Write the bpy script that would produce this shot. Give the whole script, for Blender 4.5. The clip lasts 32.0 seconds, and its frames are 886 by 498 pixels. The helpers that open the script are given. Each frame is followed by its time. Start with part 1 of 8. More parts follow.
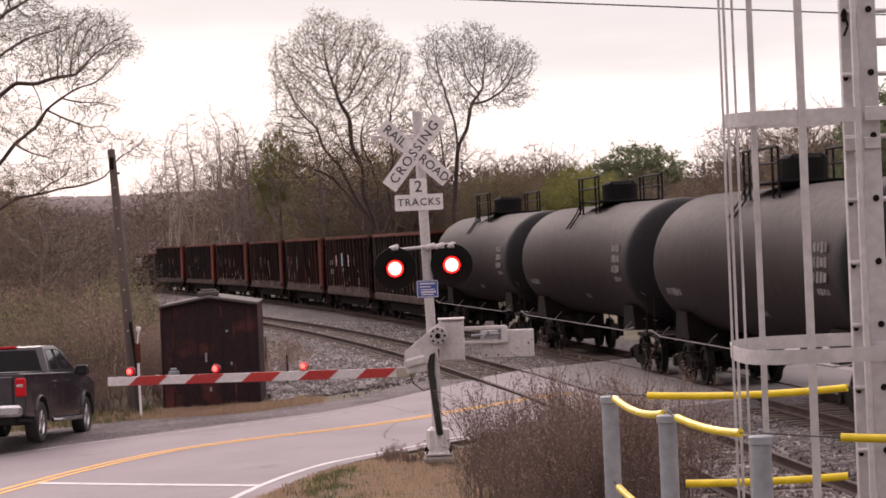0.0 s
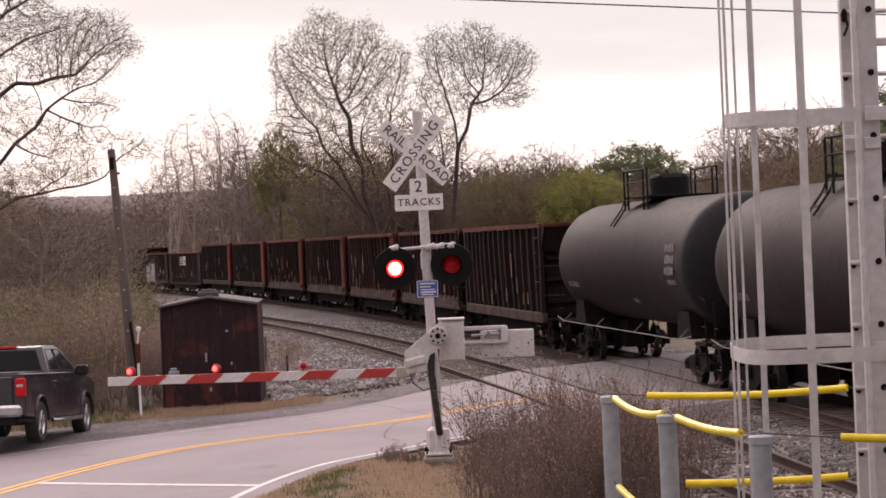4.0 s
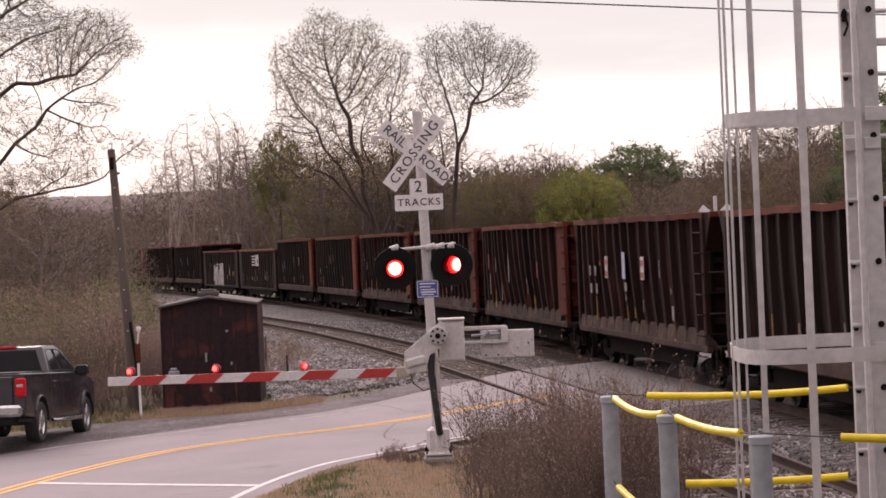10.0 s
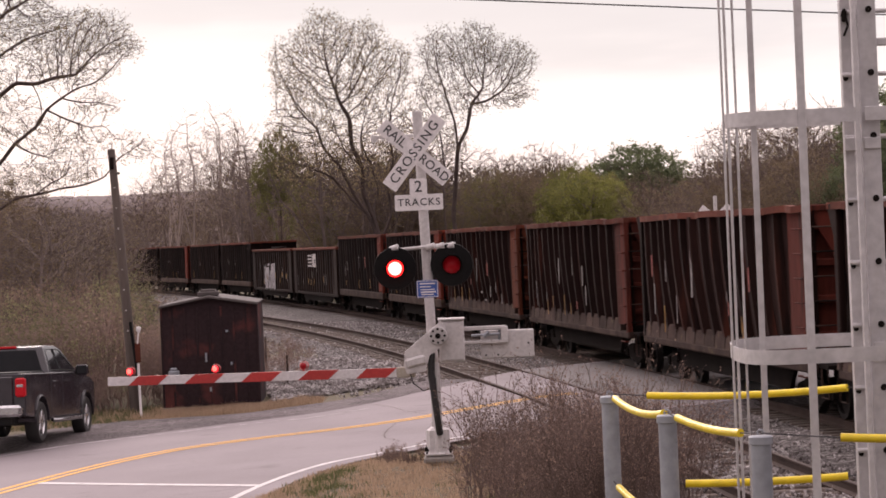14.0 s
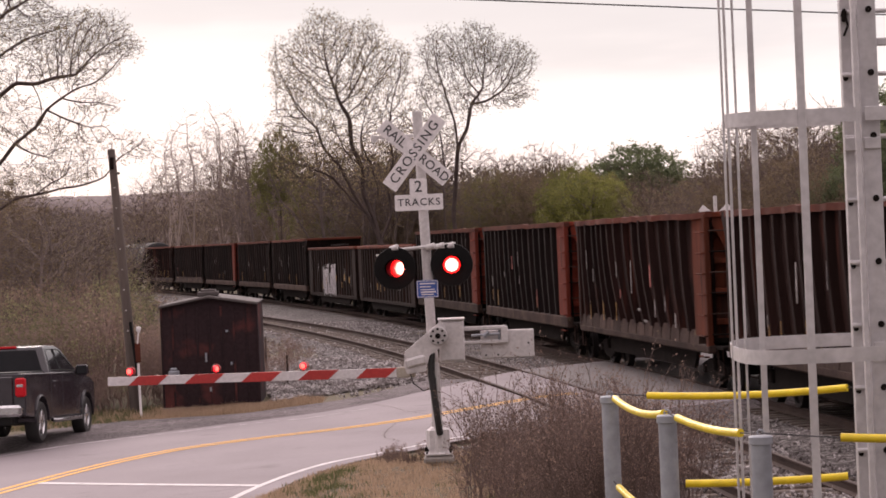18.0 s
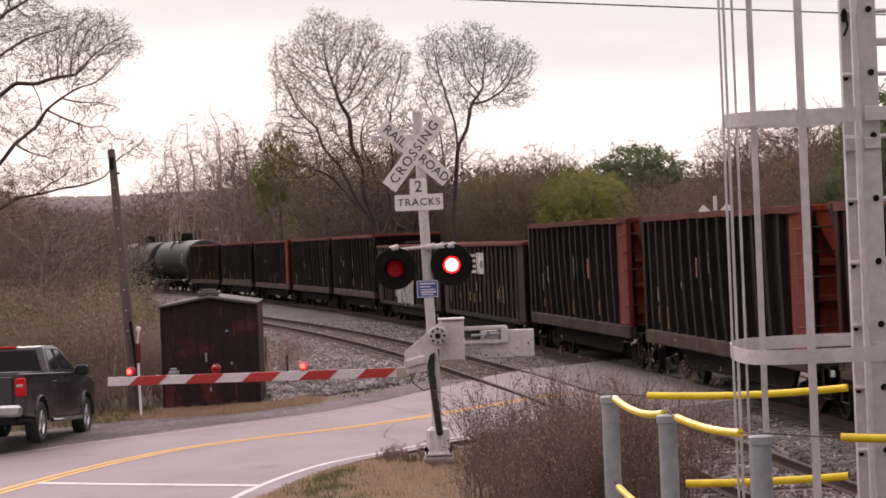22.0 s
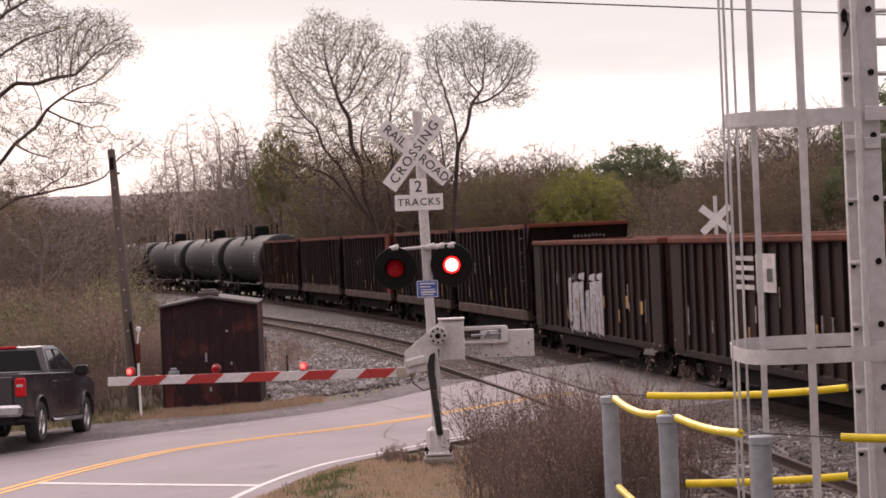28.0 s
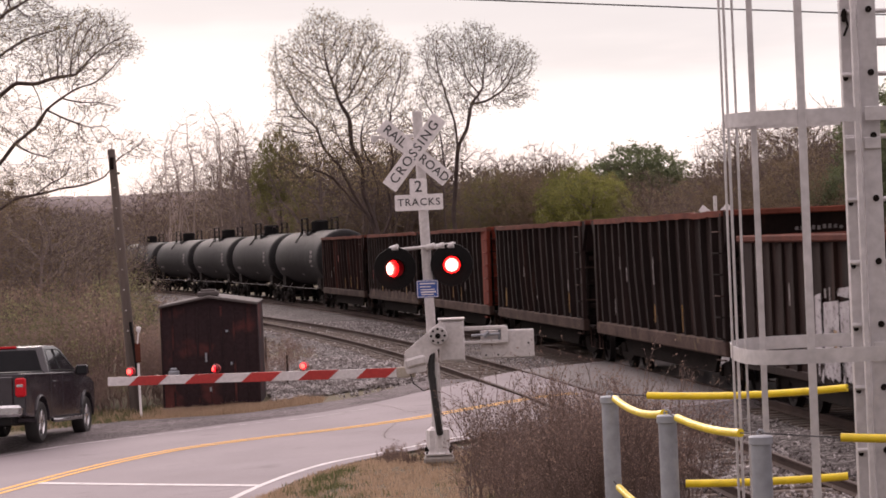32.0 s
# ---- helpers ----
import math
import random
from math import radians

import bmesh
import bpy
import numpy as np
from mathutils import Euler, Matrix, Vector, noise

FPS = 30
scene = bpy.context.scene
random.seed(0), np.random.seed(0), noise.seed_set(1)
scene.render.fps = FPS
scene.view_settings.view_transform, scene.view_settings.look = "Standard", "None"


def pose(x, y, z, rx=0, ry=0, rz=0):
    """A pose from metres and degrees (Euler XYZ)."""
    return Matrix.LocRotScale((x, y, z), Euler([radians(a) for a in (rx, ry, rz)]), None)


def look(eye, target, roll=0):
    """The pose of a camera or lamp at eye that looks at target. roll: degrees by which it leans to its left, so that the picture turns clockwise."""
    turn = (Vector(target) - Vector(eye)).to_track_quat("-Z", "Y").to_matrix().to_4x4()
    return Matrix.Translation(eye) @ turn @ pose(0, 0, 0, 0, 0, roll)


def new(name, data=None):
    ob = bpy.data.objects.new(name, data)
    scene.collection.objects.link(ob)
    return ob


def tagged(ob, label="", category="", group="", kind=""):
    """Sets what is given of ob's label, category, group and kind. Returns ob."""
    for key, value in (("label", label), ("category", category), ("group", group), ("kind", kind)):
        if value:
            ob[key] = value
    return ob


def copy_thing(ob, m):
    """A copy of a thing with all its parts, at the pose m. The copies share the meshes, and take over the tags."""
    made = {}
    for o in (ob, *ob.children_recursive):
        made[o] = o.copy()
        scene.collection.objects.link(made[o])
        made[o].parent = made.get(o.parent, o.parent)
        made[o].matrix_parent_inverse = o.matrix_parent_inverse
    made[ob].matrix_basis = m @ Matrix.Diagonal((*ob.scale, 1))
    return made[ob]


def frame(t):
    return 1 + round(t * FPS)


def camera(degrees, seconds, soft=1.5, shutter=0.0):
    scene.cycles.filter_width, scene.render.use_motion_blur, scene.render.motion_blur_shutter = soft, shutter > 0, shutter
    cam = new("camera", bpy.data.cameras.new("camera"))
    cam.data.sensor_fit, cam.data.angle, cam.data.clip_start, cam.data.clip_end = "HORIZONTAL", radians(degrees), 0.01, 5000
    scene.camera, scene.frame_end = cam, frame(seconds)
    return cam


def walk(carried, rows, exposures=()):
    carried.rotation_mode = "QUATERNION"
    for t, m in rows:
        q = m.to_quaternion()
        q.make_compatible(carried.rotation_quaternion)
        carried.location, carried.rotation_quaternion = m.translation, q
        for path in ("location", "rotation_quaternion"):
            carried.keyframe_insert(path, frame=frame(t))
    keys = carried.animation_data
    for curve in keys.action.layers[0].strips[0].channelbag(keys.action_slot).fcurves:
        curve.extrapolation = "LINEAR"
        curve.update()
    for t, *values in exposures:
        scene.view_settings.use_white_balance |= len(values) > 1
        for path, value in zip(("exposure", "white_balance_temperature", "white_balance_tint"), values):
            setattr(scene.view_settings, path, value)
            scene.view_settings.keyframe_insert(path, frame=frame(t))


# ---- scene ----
# ---------------------------------------------------------------- camera
CAM_Z = 3.5
cam = camera(21.14, 32.0, soft=1.7, shutter=0.5)
EYE = Vector((0, 0, CAM_Z))
VIEW = look(EYE, (0, 100, CAM_Z - 0.5765), roll=-2.435)
walk(cam, [(0.0, VIEW), (32.0, VIEW)], exposures=[(0.0, 0.0, 7050, 22), (32.0, 0.0, 7050, 22)])

# ---------------------------------------------------------------- world, sun
world = bpy.data.worlds.new("overcast_evening")
scene.world = world
world.use_nodes = True
wn, wl = world.node_tree.nodes, world.node_tree.links
wn.clear()
w_out = wn.new("ShaderNodeOutputWorld")
w_bg = wn.new("ShaderNodeBackground")
w_sky = wn.new("ShaderNodeTexSky")
w_sky.sky_type, w_sky.sun_disc = "NISHITA", False
SUN_EL, SUN_AZ = radians(24), radians(-16)
w_sky.sun_elevation, w_sky.sun_rotation = SUN_EL, SUN_AZ
w_scale = wn.new("ShaderNodeVectorMath")
w_scale.operation = "SCALE"
w_scale.inputs["Scale"].default_value = 0.05
wl.new(w_sky.outputs[0], w_scale.inputs[0])
# stratus layer: streaky noise on the sky direction, flattened towards the horizon
w_tc = wn.new("ShaderNodeTexCoord")
w_map = wn.new("ShaderNodeMapping")
w_map.inputs["Scale"].default_value = (1.4, 1.4, 9.0)
wl.new(w_tc.outputs["Generated"], w_map.inputs[0])
w_noise = wn.new("ShaderNodeTexNoise")
w_noise.inputs["Scale"].default_value = 3.2
w_noise.inputs["Detail"].default_value = 5
w_noise.inputs["Roughness"].default_value = 0.5
wl.new(w_map.outputs[0], w_noise.inputs["Vector"])
w_sep = wn.new("ShaderNodeSeparateXYZ")
wl.new(w_tc.outputs["Generated"], w_sep.inputs[0])
w_add = wn.new("ShaderNodeMath")
w_add.operation = "MULTIPLY_ADD"
wl.new(w_noise.outputs[0], w_add.inputs[0])
w_add.inputs[1].default_value = 0.16
wl.new(w_sep.outputs["Z"], w_add.inputs[2])
w_ramp = wn.new("ShaderNodeValToRGB")
el = w_ramp.color_ramp.elements
el[0].position, el[0].color = 0.06, (1.12, 1.0, 1.01, 1)
el[1].position, el[1].color = 0.75, (2.3, 2.2, 2.3, 1)
e = el.new(0.135)
e.color = (1.30, 1.27, 1.26, 1)
e = el.new(0.19)
e.color = (0.89, 0.915, 0.935, 1)
e = el.new(0.24)
e.color = (0.785, 0.81, 0.835, 1)
e = el.new(0.42)
e.color = (1.5, 1.42, 1.46, 1)
wl.new(w_add.outputs[0], w_ramp.inputs[0])
w_mix = wn.new("ShaderNodeMix")
w_mix.data_type = "RGBA"
w_mix.inputs["Factor"].default_value = 0.88
wl.new(w_scale.outputs[0], w_mix.inputs["A"])
wl.new(w_ramp.outputs[0], w_mix.inputs["B"])
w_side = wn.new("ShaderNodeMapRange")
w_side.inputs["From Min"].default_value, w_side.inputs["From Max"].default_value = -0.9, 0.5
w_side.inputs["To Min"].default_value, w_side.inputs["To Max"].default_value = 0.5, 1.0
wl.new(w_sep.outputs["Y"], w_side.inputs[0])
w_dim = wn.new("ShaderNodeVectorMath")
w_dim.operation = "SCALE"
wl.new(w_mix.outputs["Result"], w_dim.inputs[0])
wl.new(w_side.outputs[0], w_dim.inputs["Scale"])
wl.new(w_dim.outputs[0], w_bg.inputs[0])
w_bg.inputs[1].default_value = 1.0
wl.new(w_bg.outputs[0], w_out.inputs[0])

sun_data = bpy.data.lights.new("sun", "SUN")
sun_data.energy, sun_data.angle, sun_data.color = 1.1, radians(25), (1.0, 0.93, 0.88)
sun = new("sun", sun_data)
sun.matrix_world = look((0, 0, 60), Vector((0, 0, 60)) - Vector((math.sin(SUN_AZ) * math.cos(SUN_EL), math.cos(SUN_AZ) * math.cos(SUN_EL), math.sin(SUN_EL))))


# ---------------------------------------------------------------- materials
def mat(name, a, b=None, rough=0.7, metal=0.0, fine=30.0, coarse=1.5, bump=0.15, spots=None, spot_at=0.6, streak=False, vary=0.15, spec=0.5, emit=0.0, dist=0.01):
    """Two colours mixed by coarse and fine noise, optional spots (rust, dirt) and vertical streaks, bump, and a change from object to object."""
    b = b or tuple(c * 0.7 for c in a)
    m = bpy.data.materials.new(name)
    m.use_nodes = True
    n, l = m.node_tree.nodes, m.node_tree.links
    p = n["Principled BSDF"]
    tc = n.new("ShaderNodeTexCoord")
    mp = n.new("ShaderNodeMapping")
    mp.inputs["Scale"].default_value = (1, 1, 0.12) if streak else (1, 1, 1)
    l.new(tc.outputs["Object"], mp.inputs[0])
    info = n.new("ShaderNodeObjectInfo")
    addv = n.new("ShaderNodeVectorMath")
    addv.operation = "ADD"
    mul = n.new("ShaderNodeMath")
    mul.operation = "MULTIPLY"
    mul.inputs[1].default_value = 37.0
    l.new(info.outputs["Random"], mul.inputs[0])
    l.new(mp.outputs[0], addv.inputs[0])
    l.new(mul.outputs[0], addv.inputs[1])

    def tex(scale, detail, source):
        t = n.new("ShaderNodeTexNoise")
        t.inputs["Scale"].default_value, t.inputs["Detail"].default_value = scale, detail
        l.new(source, t.inputs["Vector"])
        return t.outputs[0]

    def ramp(v, lo, hi):
        r = n.new("ShaderNodeMapRange")
        r.inputs["From Min"].default_value, r.inputs["From Max"].default_value = lo, hi
        l.new(v, r.inputs[0])
        return r.outputs[0]

    def mixc(f, c0, c1):
        x = n.new("ShaderNodeMix")
        x.data_type = "RGBA"
        if isinstance(f, float):
            x.inputs["Factor"].default_value = f
        else:
            l.new(f, x.inputs["Factor"])
        for key, c in (("A", c0), ("B", c1)):
            if isinstance(c, tuple):
                x.inputs[key].default_value = (*c, 1)
            else:
                l.new(c, x.inputs[key])
        return x.outputs["Result"]

    big = ramp(tex(coarse, 4, addv.outputs[0]), 0.32, 0.68)
    small = tex(fine, 5, addv.outputs[0])
    col = mixc(big, a, b)
    col = mixc(ramp(small, 0.35, 0.75), col, mixc(0.35, col, tuple(c * 0.45 for c in b)))
    if spots:
        patch = ramp(tex(coarse * 2.7, 6, addv.outputs[0]), spot_at, spot_at + 0.12)
        col = mixc(patch, col, spots)
    if vary:
        hsv = n.new("ShaderNodeHueSaturation")
        hsv.inputs["Value"].default_value = 1
        rr = n.new("ShaderNodeMapRange")
        rr.inputs["To Min"].default_value, rr.inputs["To Max"].default_value = 1 - vary, 1 + vary
        l.new(info.outputs["Random"], rr.inputs[0])
        l.new(rr.outputs[0], hsv.inputs["Value"])
        l.new(col, hsv.inputs["Color"])
        col = hsv.outputs[0]
    l.new(col, p.inputs["Base Color"])
    rg = n.new("ShaderNodeMapRange")
    rg.inputs["To Min"].default_value, rg.inputs["To Max"].default_value = max(rough - 0.1, 0.02), min(rough + 0.12, 1)
    l.new(small, rg.inputs[0])
    l.new(rg.outputs[0], p.inputs["Roughness"])
    p.inputs["Metallic"].default_value = metal
    p.inputs["Specular IOR Level"].default_value = spec
    if bump:
        bp = n.new("ShaderNodeBump")
        bp.inputs["Strength"].default_value, bp.inputs["Distance"].default_value = bump, dist
        l.new(small, bp.inputs["Height"])
        l.new(bp.outputs[0], p.inputs["Normal"])
    if emit:
        p.inputs["Emission Color"].default_value = (*a, 1)
        p.inputs["Emission Strength"].default_value = emit
    return m


def leafy(name, a, b):
    """Thin leaves: each island of the mesh has its own shade, and some light comes through."""
    m = bpy.data.materials.new(name)
    m.use_nodes = True
    n, l = m.node_tree.nodes, m.node_tree.links
    p = n["Principled BSDF"]
    g = n.new("ShaderNodeNewGeometry")
    x = n.new("ShaderNodeMix")
    x.data_type = "RGBA"
    x.inputs["A"].default_value, x.inputs["B"].default_value = (*a, 1), (*b, 1)
    l.new(g.outputs["Random Per Island"], x.inputs["Factor"])
    info = n.new("ShaderNodeObjectInfo")
    rr = n.new("ShaderNodeMapRange")
    rr.inputs["To Min"].default_value, rr.inputs["To Max"].default_value = 0.62, 1.3
    l.new(info.outputs["Random"], rr.inputs[0])
    hsv = n.new("ShaderNodeHueSaturation")
    l.new(x.outputs["Result"], hsv.inputs["Color"])
    l.new(rr.outputs[0], hsv.inputs["Value"])
    l.new(hsv.outputs[0], p.inputs["Base Color"])
    p.inputs["Roughness"].default_value = 0.7
    tr = n.new("ShaderNodeBsdfTranslucent")
    l.new(hsv.outputs[0], tr.inputs[0])
    mx = n.new("ShaderNodeMixShader")
    mx.inputs[0].default_value = 0.55
    l.new(p.outputs[0], mx.inputs[1])
    l.new(tr.outputs[0], mx.inputs[2])
    l.new(mx.outputs[0], n["Material Output"].inputs[0])
    return m


def crushed(name, cols, scale, bump=1.0):
    """Crushed stone: each cell has its own grey and stands up from its joints."""
    m = bpy.data.materials.new(name)
    m.use_nodes = True
    n, l = m.node_tree.nodes, m.node_tree.links
    p = n["Principled BSDF"]
    tc = n.new("ShaderNodeTexCoord")
    v = n.new("ShaderNodeTexVoronoi")
    v.inputs["Scale"].default_value = scale
    l.new(tc.outputs["Object"], v.inputs["Vector"])
    r = n.new("ShaderNodeValToRGB")
    r.color_ramp.elements.new(0.5)
    for k, c in enumerate(cols):
        r.color_ramp.elements[k].position, r.color_ramp.elements[k].color = (0.0, 0.55, 1.0)[k], (*c, 1)
    sep = n.new("ShaderNodeSeparateColor")
    l.new(v.outputs["Color"], sep.inputs[0])
    l.new(sep.outputs[0], r.inputs[0])
    big = n.new("ShaderNodeTexNoise")
    big.inputs["Scale"].default_value, big.inputs["Detail"].default_value = 0.5, 5
    l.new(tc.outputs["Object"], big.inputs["Vector"])
    rg = n.new("ShaderNodeMapRange")
    rg.inputs["From Min"].default_value, rg.inputs["From Max"].default_value = 0.3, 0.7
    rg.inputs["To Min"].default_value, rg.inputs["To Max"].default_value = 0.65, 1.2
    l.new(big.outputs[0], rg.inputs[0])
    mul = n.new("ShaderNodeVectorMath")
    mul.operation = "SCALE"
    l.new(r.outputs[0], mul.inputs[0])
    l.new(rg.outputs[0], mul.inputs["Scale"])
    l.new(mul.outputs[0], p.inputs["Base Color"])
    p.inputs["Roughness"].default_value = 0.95
    p.inputs["Specular IOR Level"].default_value = 0.2
    bp = n.new("ShaderNodeBump")
    bp.inputs["Strength"].default_value, bp.inputs["Distance"].default_value = bump, 0.03
    bp.invert = True
    l.new(v.outputs["Distance"], bp.inputs["Height"])
    l.new(bp.outputs[0], p.inputs["Normal"])
    return m


def glow(name, col, strength):
    m = bpy.data.materials.new(name)
    m.use_nodes = True
    p = m.node_tree.nodes["Principled BSDF"]
    p.inputs["Base Color"].default_value = (*[min(c, 0.6) for c in col], 1)
    p.inputs["Emission Color"].default_value = (*col, 1)
    p.inputs["Emission Strength"].default_value = strength
    p.inputs["Roughness"].default_value = 0.4
    p.inputs["Specular IOR Level"].default_value = 0.2
    return m


M_ASPHALT = mat("asphalt", (0.278, 0.238, 0.250), (0.222, 0.189, 0.199), 0.85, fine=60, coarse=0.35, bump=0.25, spots=(0.18, 0.153, 0.161), spot_at=0.62, vary=0)
M_CROSSING = mat("patched_crossing_asphalt", (0.178, 0.157, 0.156), (0.14, 0.123, 0.124), 0.85, fine=50, coarse=0.5, bump=0.3, spots=(0.10, 0.088, 0.088), spot_at=0.62, vary=0)
M_GRAVEL = crushed("gravel_shoulder", ((0.08, 0.066, 0.066), (0.15, 0.127, 0.13), (0.25, 0.218, 0.222)), 24, 0.8)
M_BALLAST = crushed("ballast", ((0.038, 0.031, 0.030), (0.095, 0.080, 0.078), (0.27, 0.245, 0.24)), 14)
M_STAINED = crushed("rust_stained_ballast", ((0.045, 0.030, 0.025), (0.11, 0.078, 0.068), (0.24, 0.18, 0.16)), 14)
M_STONE = crushed("ballast_stone", ((0.12, 0.10, 0.095), (0.265, 0.236, 0.232), (0.52, 0.48, 0.47)), 7, 0.2)
M_GROUND = mat("rough_ground", (0.15, 0.115, 0.075), (0.09, 0.08, 0.045), 0.95, fine=14, coarse=0.35, bump=0.7, spots=(0.075, 0.085, 0.035), spot_at=0.58, vary=0, dist=0.05)
M_WHITELINE = mat("white_road_paint", (0.72, 0.68, 0.68), (0.5, 0.47, 0.47), 0.7, fine=40, coarse=3, bump=0.1, spots=(0.3, 0.28, 0.28), spot_at=0.66, vary=0)
M_WORNLINE = mat("worn_white_road_paint", (0.60, 0.56, 0.56), (0.30, 0.28, 0.28), 0.75, fine=30, coarse=1.6, bump=0.1, spots=(0.21, 0.19, 0.19), spot_at=0.47, vary=0)
M_YELLOWLINE = mat("yellow_road_paint", (0.80, 0.40, 0.04), (0.7, 0.34, 0.05), 0.7, fine=40, coarse=3, bump=0.1, spots=(0.45, 0.27, 0.10), spot_at=0.7, vary=0)
M_RAIL = mat("rail_steel", (0.075, 0.05, 0.042), (0.05, 0.033, 0.029), 0.8, 0.1, bump=0.1, vary=0, spec=0.1)
M_RAILTOP = mat("worn_rail_head", (0.12, 0.09, 0.083), (0.075, 0.056, 0.05), 0.7, 0.1, bump=0.02, vary=0, spec=0.15)
M_TIE = mat("creosoted_tie", (0.07, 0.05, 0.04), (0.11, 0.08, 0.065), 0.9, fine=25, coarse=3, bump=0.4)
M_RUST = mat("rusty_car_side", (0.028, 0.0125, 0.0105), (0.0135, 0.0075, 0.0068), 0.8, fine=16, coarse=0.9, bump=0.3, spots=(0.062, 0.020, 0.014), spot_at=0.58, streak=True, vary=0.25, spec=0.08)
M_RUSTDARK = mat("sooty_car_side", (0.024, 0.0142, 0.0128), (0.0135, 0.0092, 0.0086), 0.8, fine=16, coarse=0.9, bump=0.3, spots=(0.038, 0.019, 0.015), spot_at=0.60, streak=True, vary=0.22, spec=0.10)
M_RUSTLOW = mat("brown_low_car_side", (0.030, 0.0165, 0.0142), (0.0155, 0.0098, 0.0090), 0.8, fine=16, coarse=0.9, bump=0.3, spots=(0.052, 0.023, 0.017), spot_at=0.58, streak=True, vary=0.1, spec=0.10)
M_CHORD = mat("worn_top_chord", (0.15, 0.044, 0.029), (0.075, 0.024, 0.017), 0.85, fine=18, coarse=1.1, bump=0.25, vary=0.2, spec=0.12)
M_SILL = mat("dusty_side_sill", (0.082, 0.053, 0.045), (0.038, 0.023, 0.0195), 0.9, fine=14, coarse=1.3, bump=0.25, spots=(0.095, 0.068, 0.045), spot_at=0.6, vary=0.25, spec=0.1)
M_ORANGE = mat("red_orange_car_end", (0.21, 0.036, 0.020), (0.10, 0.020, 0.013), 0.8, fine=14, coarse=1.2, bump=0.2, spots=(0.05, 0.018, 0.013), spot_at=0.58, streak=True, vary=0.12, spec=0.12)
M_ENDRED = mat("dull_red_car_end", (0.12, 0.025, 0.017), (0.055, 0.015, 0.011), 0.8, fine=14, coarse=1.2, bump=0.2, spots=(0.028, 0.012, 0.010), spot_at=0.56, streak=True, vary=0.15, spec=0.1)
M_RUSTORANGE = mat("rust_orange_car_end", (0.16, 0.038, 0.019), (0.06, 0.020, 0.012), 0.8, fine=14, coarse=1.2, bump=0.2, spots=(0.035, 0.014, 0.011), spot_at=0.56, streak=True, vary=0.1, spec=0.1)
M_UNDER = mat("grimy_underframe", (0.013, 0.0102, 0.0096), (0.019, 0.0145, 0.013), 0.9, fine=20, coarse=3, bump=0.2, spec=0.05)
M_WHEEL = mat("wheel_steel", (0.025, 0.02, 0.019), (0.016, 0.013, 0.013), 0.6, 0.2, bump=0.1, spec=0.2)
M_TANK = mat("grey_tank_shell", (0.0265, 0.0168, 0.0168), (0.0185, 0.0122, 0.0124), 0.63, fine=10, coarse=0.5, bump=0.04, spots=(0.0145, 0.0098, 0.0100), spot_at=0.62, streak=True, vary=0.08, spec=0.125)
M_FADED = mat("faded_tank_stencil", (0.22, 0.20, 0.20), (0.12, 0.105, 0.105), 0.8, fine=20, coarse=5, bump=0)
M_TANKBLACK = mat("black_tank_shell", (0.011, 0.0095, 0.011), (0.007, 0.006, 0.007), 0.6, fine=10, coarse=0.5, bump=0.05, spots=(0.02, 0.017, 0.018), spot_at=0.64, streak=True, vary=0.15, spec=0.14)
M_HEADBLACK = mat("black_tank_head", (0.010, 0.009, 0.010), (0.007, 0.006, 0.007), 0.65, fine=10, coarse=0.6, bump=0.05, spec=0.2)
M_GRAFFITI = mat("chalky_white_paint", (0.50, 0.47, 0.49), (0.32, 0.29, 0.30), 0.8, fine=20, coarse=4, bump=0.05, spots=(0.07, 0.055, 0.055), spot_at=0.56)
M_STENCIL = mat("stencil_white", (0.55, 0.51, 0.5), (0.36, 0.32, 0.31), 0.8, fine=20, coarse=5, bump=0)
M_YMARK = mat("yellow_reflector_tape", (0.36, 0.185, 0.03), (0.22, 0.11, 0.025), 0.6, bump=0)
M_DULLWHITE = mat("dull_white_car_mark", (0.30, 0.27, 0.265), (0.13, 0.11, 0.105), 0.85, fine=22, coarse=6, bump=0, spots=(0.04, 0.03, 0.028), spot_at=0.58)
M_PALEBLUE = mat("pale_blue_placard", (0.42, 0.44, 0.56), (0.34, 0.36, 0.46), 0.7, bump=0)
M_RMARK = mat("pale_red_stencil", (0.42, 0.12, 0.10), (0.3, 0.08, 0.07), 0.7, bump=0)
M_GALV = mat("galvanised_steel", (0.35, 0.365, 0.40), (0.25, 0.26, 0.29), 0.5, 0.3, fine=18, coarse=4, bump=0.05, vary=0.06)
M_ALU = mat("weathered_aluminium", (0.62, 0.59, 0.60), (0.50, 0.475, 0.485), 0.5, 0.3, fine=18, coarse=3, bump=0.05, vary=0.05)
M_GATEGREY = mat("grey_gate_paint", (0.63, 0.59, 0.59), (0.51, 0.475, 0.475), 0.6, 0.05, fine=20, coarse=4, bump=0.05, spots=(0.34, 0.29, 0.27), spot_at=0.68, vary=0.05)
M_SIGNWHITE = mat("sign_white", (0.84, 0.79, 0.80), (0.76, 0.71, 0.72), 0.55, fine=20, coarse=4, bump=0.02, vary=0.03)
M_SIGNBLACK = mat("sign_black", (0.02, 0.02, 0.022), (0.03, 0.03, 0.03), 0.6, bump=0)
M_SIGNBLUE = mat("sign_blue", (0.035, 0.11, 0.42), (0.03, 0.09, 0.35), 0.5, bump=0)
M_BLACK = mat("black_enamel", (0.010, 0.0092, 0.0098), (0.013, 0.0118, 0.012), 0.7, bump=0.02, spec=0.08)
M_RUBBER = mat("black_rubber", (0.014, 0.013, 0.013), (0.022, 0.02, 0.02), 0.7, bump=0.1)
